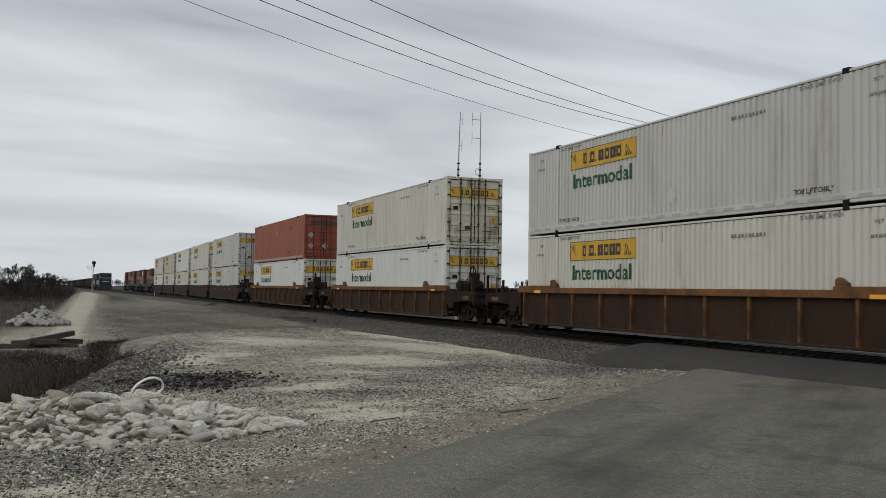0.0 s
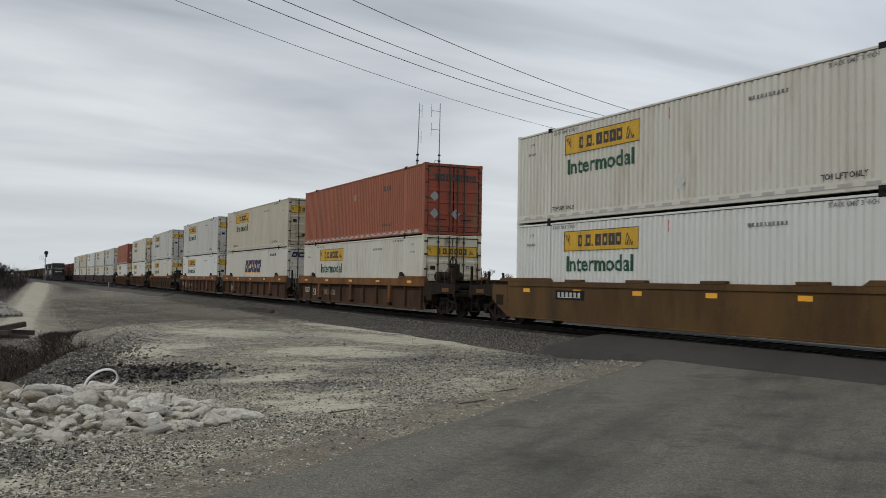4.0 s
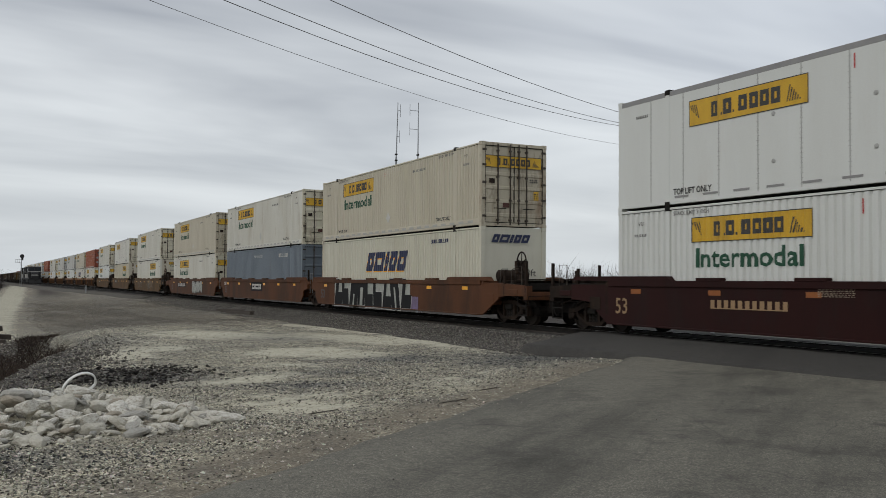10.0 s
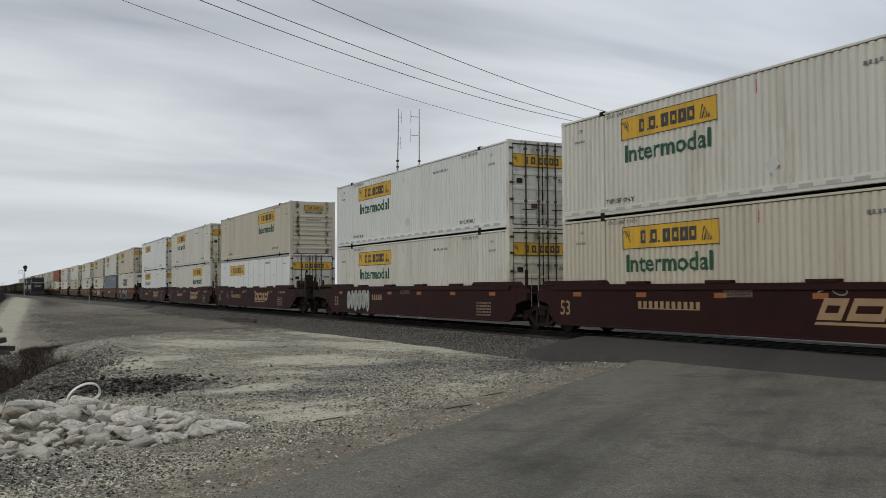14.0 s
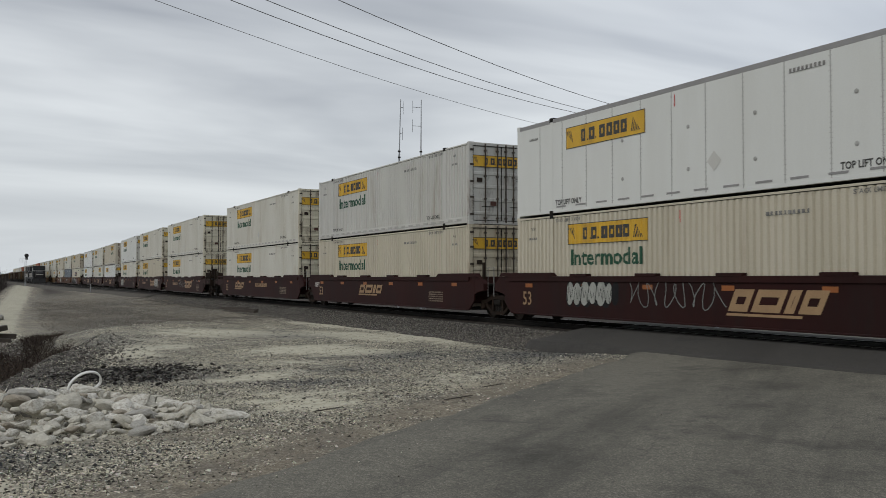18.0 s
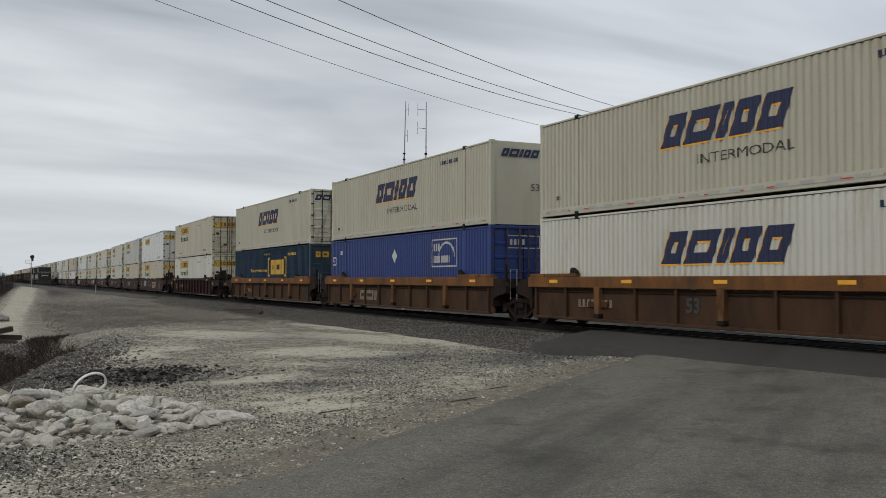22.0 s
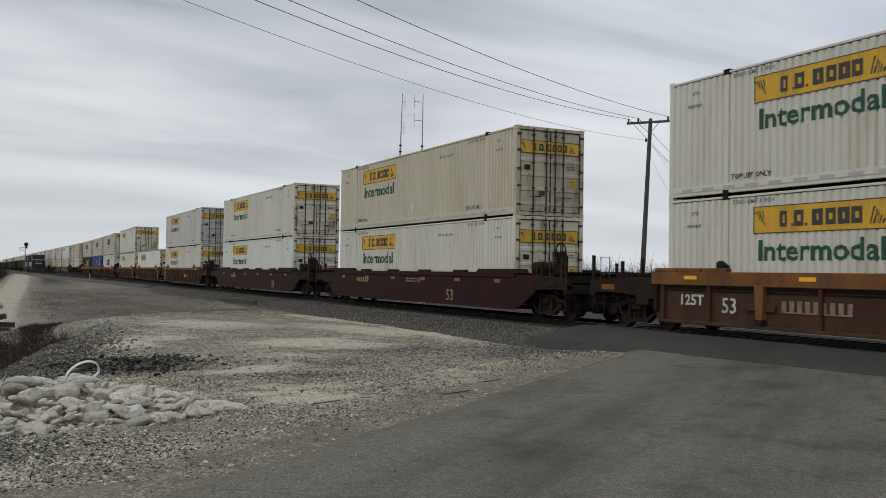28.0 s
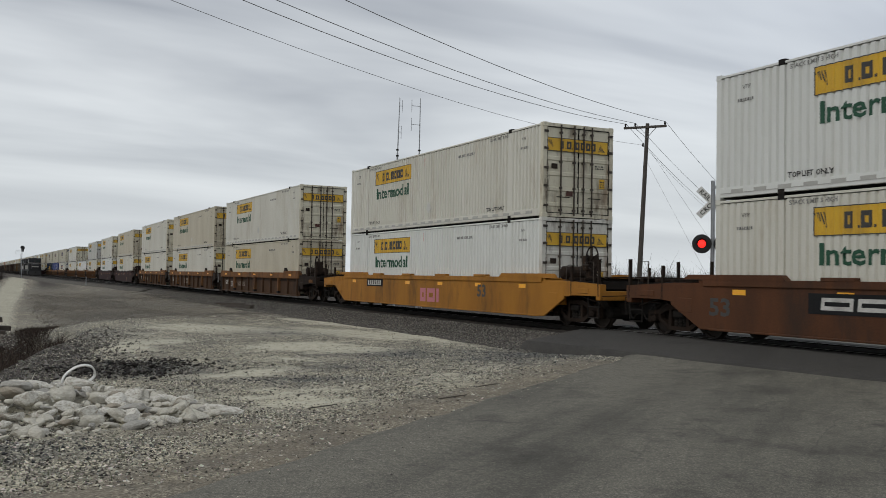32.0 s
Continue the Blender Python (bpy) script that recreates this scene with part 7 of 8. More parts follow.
UNITS = [
    (-7, -148.2, SM, BROWN, BROWN, "shared", "outer", J0, J3, []),
    (-6, -128.8, SM, BROWN, BROWN, "shared", "shared", J1, J0, []),
    (-5, -109.4, SM, BROWN, BROWN, "shared", "shared", J3, J0, []),
    (-4, -90.0, SM, BROWN, BROWN, "shared", "shared", J0, J0, []),
    (-3, -70.6, SM, BROWN, BROWN, "outer", "shared", J2, J2, []),
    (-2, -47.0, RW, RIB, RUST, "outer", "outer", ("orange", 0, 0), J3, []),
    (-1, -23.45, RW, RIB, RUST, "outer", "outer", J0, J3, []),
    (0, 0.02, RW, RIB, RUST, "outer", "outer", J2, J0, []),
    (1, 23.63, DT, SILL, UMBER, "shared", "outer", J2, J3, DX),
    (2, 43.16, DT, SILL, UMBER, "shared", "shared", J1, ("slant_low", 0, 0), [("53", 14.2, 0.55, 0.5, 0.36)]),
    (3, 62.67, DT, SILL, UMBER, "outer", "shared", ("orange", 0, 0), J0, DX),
    (4, 86.31, SM, OCHRE, OCHRE, "outer", "outer", J0, J3, [("bars", 13.4, 0.95, 1.3, 0.16)]),
    (5, 109.83, SM, OCHRE, OCHRE, "outer", "outer", R1, ("jb", 1, 1), [("bars", 13.3, 1.0, 1.5, 0.2)]),
    (6, 133.5, SM, OCHRE, OCHRE, "outer", "outer", J0, ("jb", 0, 1), [("line", 14.2, 0.55, 3.4, 0.6), ("line", 7.8, 0.45, 4.2, 0.85), ("line", 7.2, 0.5, 3.0, 0.7)]),
    (7, 156.98, SM, TERRA, TERRA, "shared", "outer", J1, J0, [("53dark", 16.15, 0.56, 0.5, 0.4), ("bars", 13.2, 0.84, 3.0, 0.22), ("tag", 7.55, 0.28, 4.0, 1.15)]),
    (8, 176.41, SM, TERRA, TERRA, "shared", "shared", J0, ("slate", 0, 0), [("53dark", 16.0, 0.55, 0.55, 0.42), ("125T", 16.3, 1.05, 0.7, 0.2), ("panel", 9.5, 0.72, 2.55, 0.53)]),
    (9, 195.72, SM, TERRA, TERRA, "outer", "shared", J1, ("slant_low", 0, 1), [("53dark", 15.9, 0.55, 0.55, 0.42), ("dark_tag", 13.95, 0.27, 8.5, 1.14)]),
    (10, 219.48, SM, BROWN, BROWN, "shared", "outer", R0, J3, BN + [("line", 5.0, 0.5, 2.2, 0.7)]),
    (11, 238.9, SM, BROWN, BROWN, "shared", "shared", J0, ("jb", 0, 1), BN),
    (12, 258.43, SM, BROWN, BROWN, "outer", "shared", ("jb", 1, 1), R0, BN + [("line", 14.1, 0.7, 0.9, 0.5)]),
    (13, 282.05, SM, BROWN, BROWN, "shared", "outer", J3, J0, BN[:1] + [("bars", 11.4, 0.85, 1.15, 0.22), ("tag", 14.5, 0.28, 2.85, 1.12), ("print", 8.4, 1.1, 0.9, 0.18), ("print", 2.0, 0.4, 1.0, 0.5)]),
    (14, 301.31, SM, BROWN, BROWN, "shared", "shared", J0, J1, BN + [("tag", 3.9, 0.4, 2.45, 1.08), ("line", 6.8, 1.15, 0.8, 0.3)]),
    (15, 320.83, SM, BROWN, BROWN, "outer", "shared", J0, J0, BN + [("line", 9.5, 0.6, 3.0, 0.5)]),
    (16, 344.46, SM, BROWN, BROWN, "shared", "outer", J0, J0, [("53", 15.6, 0.55, 0.55, 0.42), ("logo", 13.2, 0.75, 2.2, 0.34), ("bars", 8.2, 0.85, 2.6, 0.2), ("print", 3.0, 0.5, 1.2, 0.4)]),
    (17, 363.89, SM, BROWN, BROWN, "shared", "shared", J2, J1, [("53", 15.6, 0.55, 0.55, 0.42), ("125T", 16.3, 0.95, 0.7, 0.2), ("logo", 10.2, 0.72, 2.6, 0.36), ("print", 3.0, 0.5, 1.2, 0.4)]),
    (18, 383.33, SM, BROWN, BROWN, "outer", "shared", R0, J1, [("53", 15.6, 0.55, 0.55, 0.42), ("tag", 13.2, 0.55, 2.4, 0.8), ("line", 10.3, 0.6, 3.6, 0.75), ("logo", 6.65, 0.62, 2.75, 0.5), ("print", 2.2, 0.5, 1.4, 0.5)]),
    (19, 406.73, RB, BROWN, BROWN, "outer", "outer", J1, J0, [("53", 15.3, 0.6, 0.62, 0.42), ("bars", 13.3, 0.72, 2.0, 0.24), ("print", 10.3, 0.6, 0.8, 0.3)]),
    (20, 430.22, DT, SILL, UMBER, "shared", "outer", ("slant", 0, 0), ("teal", 0, 0), [("53dark", 8.3, 0.55, 0.5, 0.38), ("bars", 13.1, 0.62, 1.9, 0.2), ("line", 9.3, 1.15, 3.0, 0.2)]),
    (21, 449.71, DT, SILL, UMBER, "shared", "shared", ("slant", 0, 1), ("blue", 0, 0), [("white", 12.1, 0.5, 2.1, 0.42), ("line", 8.7, 1.15, 4.0, 0.2)]),
    (22, 469.03, DT, SILL, UMBER, "outer", "shared", ("slant", 0, 0), ("slant_low", 0, 0), [("53dark", 9.4, 0.6, 0.5, 0.36), ("bars", 14.0, 0.62, 1.7, 0.22), ("line", 9.8, 1.15, 5.0, 0.2)]),
    (23, 492.62, RB, RIB, RUST, "shared", "outer", R1, R1, [("53dark", 3.0, 0.5, 0.7, 0.45), ("bars", 14.2, 0.75, 1.6, 0.2), ("plates", 2.0, 0.3, 1.3, 0.95)]),
    (24, 511.97, RB, RIB, RUST, "shared", "shared", None, R0, [("53dark", 3.0, 0.5, 0.7, 0.45), ("red", 7.3, 0.68, 1.8, 0.40), ("plates", 0.97, 0.3, 1.0, 0.98), ("125T", 16.2, 0.3, 0.6, 0.28)]),
    (25, 531.54, RB, RIB, RUST, "outer", "shared", J2, J0, [("53dark", 3.0, 0.5, 0.6, 0.42), ("bars", 6.6, 0.7, 1.9, 0.24), ("plates", 16.1, 0.3, 0.7, 0.95)]),
    (26, 555.18, SM, BROWN, BROWN, "outer", "outer", J0, J3, [("bars", 13.2, 0.9, 1.3, 0.16), ("53", 3.6, 0.4, 0.6, 0.4)]),
    (27, 578.66, SM, BROWN, BROWN, "outer", "outer", J1, J0, [("bars", 13.5, 0.95, 1.4, 0.18), ("white", 8.2, 1.0, 1.4, 0.16), ("53", 4.6, 0.4, 0.6, 0.4)]),
    (28, 602.27, DT, SILL, UMBER, "shared", "outer", J0, J0, DX),
    (29, 621.87, DT, SILL, UMBER, "shared", "shared", J1, J0, [("white", 10.4, 0.55, 1.9, 0.4), ("125T", 15.6, 0.7, 0.8, 0.25), ("53dark", 14.0, 0.55, 0.5, 0.36)]),
    (30, 641.42, DT, SILL, UMBER, "outer", "shared", J0, J1, DX),
    (31, 665.08, SM, GOLD, GOLD, "outer", "outer", J0, J3, [("bars", 13.6, 1.0, 1.5, 0.2), ("pink", 8.3, 0.45, 1.7, 0.5), ("53dark", 3.8, 0.75, 0.6, 0.4)]),
    (32, 688.7, SM, TERRA, TERRA, "outer", "outer", J3, J0, [("53dark", 16.2, 0.6, 0.68, 0.4), ("panel", 13.3, 0.75, 3.2, 0.42)]),
]
# seconds and metres run
RUN = [(0, 13.03), (2, 55.09), (4.5, 107.74), (7, 160.47), (9.5, 213.24), (12, 266.12), (14.5, 319.01), (17, 371.93), (19.5, 424.86), (22, 477.73), (24.5, 530.63), (27, 583.55), (29.5, 636.47), (32, 689.38)]
LOW_Z, HIGH_Z = 0.364, 3.262
MOVING = []


def make_train():
    cars = [well_car(row[2], row[3], row[4], row[5], row[6]) for row in UNITS]
    for car, (index, back, style, upper, lower, near, far, above, below, what) in zip(cars, UNITS):
        decorate(car, what, style, lower)
        tone = {"rusty_steel": "rust-brown", "oxide_brown_paint": "oxide-brown", "ochre_paint": "dirty ochre", "orange_brown_paint": "orange-brown", "golden_paint": "golden yellow", "worn_orange_sill": "brown and orange", "lighter_rusty_steel": "rust-brown"}
        form = {SM: "smooth-sided", RB: "ribbed", RW: "ribbed", DT: "panelled"}[style]
        tagged(car, f"{tone[upper.name]} {form} steel well car on the running track", "rail car", "well cars of the freight train")
        MOVING.append((car, back, 0.0, 0))
        if below:
            MOVING.append((container(*below), back, LOW_Z, below[2]))
        if above:
            MOVING.append((container(*above), back, HIGH_Z, above[2]))


def along(t):
    """How far the train has run at t seconds."""
    return float(np.interp(t, [r[0] for r in RUN], [r[1] for r in RUN]))


make_train()

# ---- locomotives and the waiting train ----
LOCO_ORANGE = surface("loco_orange", srgb(104, 44, 26), srgb(52, 30, 22), 0.45, 0, 30, 1, 0.6, 2, stain=(0.06, 0.05, 0.04), stain_amount=0.6)
LOCO_BLACK = surface("loco_black", (0.012, 0.012, 0.013), (0.022, 0.022, 0.022), 0.7, 0, 30, 1, 0.6, 2)
GLASS_DARK = surface("dark_cab_glass", (0.02, 0.024, 0.028), (0.03, 0.034, 0.04), 0.12, 0, 30, 2, 0.3)
HOPPER_TAN = surface("weathered_tan_steel", srgb(82, 70, 50), srgb(50, 42, 33), 0.7, 0, 30, 0.7, 0.8, 3, stain=GRIME, stain_amount=0.6)


def make_loco(body, stripe, label, front):
    """A six-axle road locomotive, 22 m long; its nose looks along front (1: +y, -1: -y)."""
    f = front
    top = tagged(new("locomotive"), label, "locomotive")
    def yb(bm, x0, x1, a, b, z0, z1):
        p, q = sorted((f * a, f * b))
        return box(bm, x0, x1, p, q, z0, z1)
    part("underframe", bevelled(yb(bmesh.new(), -1.5, 1.5, -10.8, 10.8, 1.15, 1.62), 0.03), LOCO_BLACK, top)
    part("fuel_tank", bevelled(yb(bmesh.new(), -1.35, 1.35, -2.6, 2.6, 0.35, 1.15), 0.12), LOCO_BLACK, top)
    part("engine_hood", bevelled(yb(bmesh.new(), -0.95, 0.95, -7.6, 5.0, 1.62, 4.25), 0.06), body, top)
    part("radiator", bevelled(yb(bmesh.new(), -1.5, 1.5, -10.2, -6.4, 3.2, 4.55), 0.08), body, top, "flared radiator section")
    part("rear_hood", bevelled(yb(bmesh.new(), -0.95, 0.95, -10.3, -7.6, 1.62, 3.3), 0.06), body, top)
    part("cab", bevelled(yb(bmesh.new(), -1.52, 1.52, 5.2, 8.2, 1.62, 4.55), 0.09), body, top)
    out = [(f * 8.15, 1.62), (f * 10.1, 1.62), (f * 10.05, 2.75), (f * 9.6, 3.05), (f * 8.15, 3.2)]
    part("nose", bevelled(prism(bmesh.new(), out, -0.85, 0.85), 0.05), body, top)
    part("nose_band", yb(bmesh.new(), -0.8, 0.8, 10.06, 10.14, 2.2, 2.4), stripe, top, "pale band across the nose")
    part("cab_band", yb(bmesh.new(), -1.5, 1.5, 8.2, 8.26, 3.2, 3.3), stripe, top)
    for sx in (-1, 1):
        part("windscreen", yb(bmesh.new(), sx * 0.12, sx * 1.25, 8.2, 8.25, 3.45, 4.2), GLASS_DARK, top)
        part("side_window", yb(bmesh.new(), sx * 1.52, sx * 1.55, 5.7, 7.6, 3.3, 4.0), GLASS_DARK, top)
        part("body_stripe", yb(bmesh.new(), sx * 0.95, sx * 0.965, -7.4, 4.8, 2.2, 2.5), stripe, top)
        bm = bmesh.new()
        for k in range(16):
            a = -9.5 + k * 1.0
            rod(bm, (sx * 1.45, f * a, 1.62), (sx * 1.45, f * a, 2.6), 0.025, 5)
        rod(bm, (sx * 1.45, f * -9.5, 2.6), (sx * 1.45, f * 5.5, 2.6), 0.025, 5)
        part("handrail", bm, stripe, top)
        part("headlight", lathe(bmesh.new(), [(f * 8.26, 0.11), (f * 8.32, 0.11)], (sx * 0.16, 0, 4.38), "y", 12), GLASS_DARK, top)
        part("ditch_light", lathe(bmesh.new(), [(f * 10.8, 0.11), (f * 10.86, 0.11)], (sx * 0.9, 0, 1.5), "y", 12), GLASS_DARK, top)
        part("vent_grille", yb(bmesh.new(), sx * 1.5, sx * 1.52, -10.0, -6.6, 3.4, 4.3), LOCO_BLACK, top)
    part("exhaust_stack", bevelled(yb(bmesh.new(), -0.5, 0.5, -1.5, 0.2, 4.2, 4.5), 0.05), LOCO_BLACK, top)
    part("roof_fan", lathe(bmesh.new(), [(4.5, 0.7), (4.7, 0.7)], (0, f * -8.3, 0), "z", 16), LOCO_BLACK, top)
    part("plough", prism(bmesh.new(), [(f * 10.9, 0.15), (f * 11.3, 0.15), (f * 11.0, 1.1), (f * 10.8, 1.1)], -1.45, 1.45), LOCO_BLACK, top)
    part("coupler", bevelled(yb(bmesh.new(), -0.15, 0.15, 10.8, 11.5, 0.75, 1.02), 0.03), DARK, top)
    for c in (-7.2, 7.2):
        bm = bmesh.new()
        for sx in (-1, 1):
            box(bm, sx * 1.02, sx * 1.18, c - 2.3, c + 2.3, 0.45, 0.95)
        truck = part("truck", bm, DARK, top)
        for a in (-1.9, 0, 1.9):
            for sx in (-1, 1):
                part("wheel", lathe(bmesh.new(), [(sx * 0.68, 0.55), (sx * 0.72, 0.52), (sx * 0.82, 0.51), (sx * 0.82, 0.2)], (0, c + a, 0.52), "x", 18), WHEEL, truck)
    return top


def make_hopper(paint):
    top = tagged(new("hopper_car"), "weathered open freight car of a waiting train", "rail car", "cars of the waiting train")
    out = [(-7.2, 3.4), (7.2, 3.4), (7.2, 2.6), (5.2, 1.0), (-5.2, 1.0), (-7.2, 2.6)]
    for sx in (-1, 1):
        part("side_plate", prism(bmesh.new(), out, sx * 1.45, sx * 1.5), paint, top)
        comb = [(-7.0, 3.4)]
        for k in range(12):
            y = -6.9 + k * 13.8 / 11
            low = 1.0 if abs(y) < 5 else 2.6
            comb += [(y - 0.06, 3.3), (y - 0.06, low), (y + 0.06, low), (y + 0.06, 3.3)]
        part("post_frame", prism(bmesh.new(), comb + [(7.0, 3.4)], sx * 1.505, sx * 1.57), paint, top)
        part("top_chord", box(bmesh.new(), sx * 1.42, sx * 1.58, -7.3, 7.3, 3.36, 3.5), paint, top)
    for sy in (-1, 1):
        part("end_plate", box(bmesh.new(), -1.45, 1.45, sy * 7.15, sy * 7.2, 1.9, 3.4), paint, top)
        part("end_platform", box(bmesh.new(), -1.4, 1.4, sy * 7.2, sy * 8.0, 0.95, 1.1), DARK, top)
        for a in (-0.89, 0.89):
            part("wheelset", lathe(bmesh.new(), [(-0.8, 0.42), (-0.66, 0.44), (-0.65, 0.1), (0.65, 0.1), (0.66, 0.44), (0.8, 0.42)], (0, sy * 6.2 + a, 0.42), "x", 16), WHEEL, top)
        part("truck", box(bmesh.new(), -1.1, 1.1, sy * 6.2 - 1.2, sy * 6.2 + 1.2, 0.35, 0.6), DARK, top)
    part("load", bevelled(box(bmesh.new(), -1.4, 1.4, -7.0, 7.0, 2.4, 3.25), 0.1), DARK, top, "dark coal load")
    part("underframe", box(bmesh.new(), -0.5, 0.5, -8.0, 8.0, 0.8, 1.05), DARK, top)
    return top


def heading(y, f):
    return math.degrees(math.atan2(-(f(y + 4) - f(y - 4)), 8))


def make_far_trains():
    # engines at the head of the running train
    loco = None
    for k in range(3):
        label = "orange and black road locomotive leading the container train"
        if loco is None:
            loco = first = make_loco(LOCO_ORANGE, surface("loco_grime_band", (0.10, 0.07, 0.045), (0.05, 0.04, 0.03)), label, 1)
        else:
            loco = copy_thing(first, Matrix())
        tagged(loco, group="locomotives of the freight train")
        MOVING.append((loco, -148.2 - 19.9 - 11.2 - 22.6 * k, 0.0, 0))
    # black engine waiting on the second track, its cars behind it
    y = 266 + 11
    wait = make_loco(LOCO_BLACK, WHITEMARK, "black locomotive with a white nose band waiting on the second track", -1)
    wait.matrix_basis = pose(second_x(y), y, 0, 0, 0, heading(y, second_x))
    two = copy_thing(wait, pose(second_x(y + 23), y + 23, 0, 0, 0, heading(y + 23, second_x)))
    y += 23 + 21
    base = {}
    for k in range(20):
        paint = (HOPPER_TAN, OCHRE, HOPPER_TAN, RUST, RUST, HOPPER_TAN, RUST)[k % 7]
        m = pose(second_x(y), y, 0, 0, 0, heading(y, second_x))
        if paint.name not in base:
            base[paint.name] = make_hopper(paint)
            base[paint.name].matrix_basis = m
        else:
            copy_thing(base[paint.name], m)
        y += 16.4


# ---- signals, poles, wires ----
GALV = surface("galvanised_steel", (0.34, 0.35, 0.36), (0.24, 0.25, 0.26), 0.5, 0.6, 40, 2, 0.6)
SIGN_WHITE = surface("white_sign_sheet", (0.72, 0.72, 0.70), (0.58, 0.57, 0.54), 0.5, 0, 40, 4, 0.6)
LAMP_RED = surface("lit_red_lens", (1.0, 0.02, 0.015), (1.0, 0.02, 0.015), 0.3, emit=2.0)
LENS_OFF = surface("dark_red_lens", (0.10, 0.008, 0.008), (0.06, 0.006, 0.006), 0.2)
POLE_WOOD = surface("grey_pole_wood", (0.085, 0.074, 0.064), (0.05, 0.044, 0.038), 0.9, 0, 40, 2, 0.8, 6)
WIRE = surface("dull_wire", (0.17, 0.17, 0.175), (0.12, 0.12, 0.12), 0.6)


def make_crossing_signal(m, lit):
    top = tagged(new("crossing_signal"), "railway crossing flasher with a white crossbuck on a grey mast", "crossing signal")
    part("mast", rod(bmesh.new(), (0, 0, -0.6), (0, 0, 4.58), 0.065, 14), GALV, top)
    part("mast_base", bevelled(box(bmesh.new(), -0.25, 0.25, -0.25, 0.25, -0.85, -0.35), 0.03), GALV, top)
    part("mast_arm", bevelled(box(bmesh.new(), 0.0, 1.02, -0.04, 0.04, 4.33, 4.42), 0.01), GALV, top)
    part("arm_lamp", bevelled(box(bmesh.new(), 0.98, 1.12, -0.05, 0.05, 4.34, 4.41), 0.01), GALV, top)
    for a, word in ((45, "RAIL ROAD"), (-45, "CROSSING")):
        bm = box(bmesh.new(), -0.62, 0.62, -0.008, 0.008, -0.115, 0.115)
        blade = part("crossbuck_blade", bevelled(bm, 0.004), SIGN_WHITE, top, "white crossbuck blade")
        blade.matrix_basis = pose(0, 0.08 + (0.02 if a > 0 else 0), 3.9, 0, a, 0)
        bm = letters(word, 0.14, 1.06, 0.004)
        for v in bm.verts:
            v.co = (v.co.x - 0.53, -0.011, v.co.y - 0.07)
        part("lettering", bm, INK, blade, "black lettering")
    part("lamp_bar", bevelled(box(bmesh.new(), -0.55, 0.55, -0.05, 0.05, 2.52, 2.62), 0.01), GALV, top)
    for sx in (-1, 1):
        for face in (-1, 1):
            c = (sx * 0.33, 0, 2.57)
            hood = part("target", lathe(bmesh.new(), [(face * 0.10, 0.30), (face * 0.115, 0.30), (face * 0.12, 0.12)], c, "y", 24), LOCO_BLACK, top, "round black backing disc")
            part("lens", lathe(bmesh.new(), [(face * 0.12, 0.125), (face * 0.15, 0.105), (face * 0.165, 0.05)], c, "y", 20), LAMP_RED if (sx == lit) else LENS_OFF, hood, "red lamp lens")
            bm = bmesh.new()
            prev = None
            for k in range(13):
                a = radians(-20 + k * 220 / 12)
                p = [bm.verts.new((c[0] + 0.17 * math.cos(a), face * y, c[2] + 0.17 * math.sin(a))) for y in (0.12, 0.36 - 0.12 * abs(k - 6) / 6)]
                if prev:
                    bm.faces.new((prev[0], prev[1], p[1], p[0]))
                prev = p
            bmesh.ops.solidify(bm, geom=bm.faces[:], thickness=0.008)
            part("visor", bm, LOCO_BLACK, hood)
    part("junction_box", bevelled(box(bmesh.new(), -0.16, 0.16, -0.12, 0.12, 1.1, 1.55), 0.02), GALV, top)
    top.matrix_basis = m
    return top


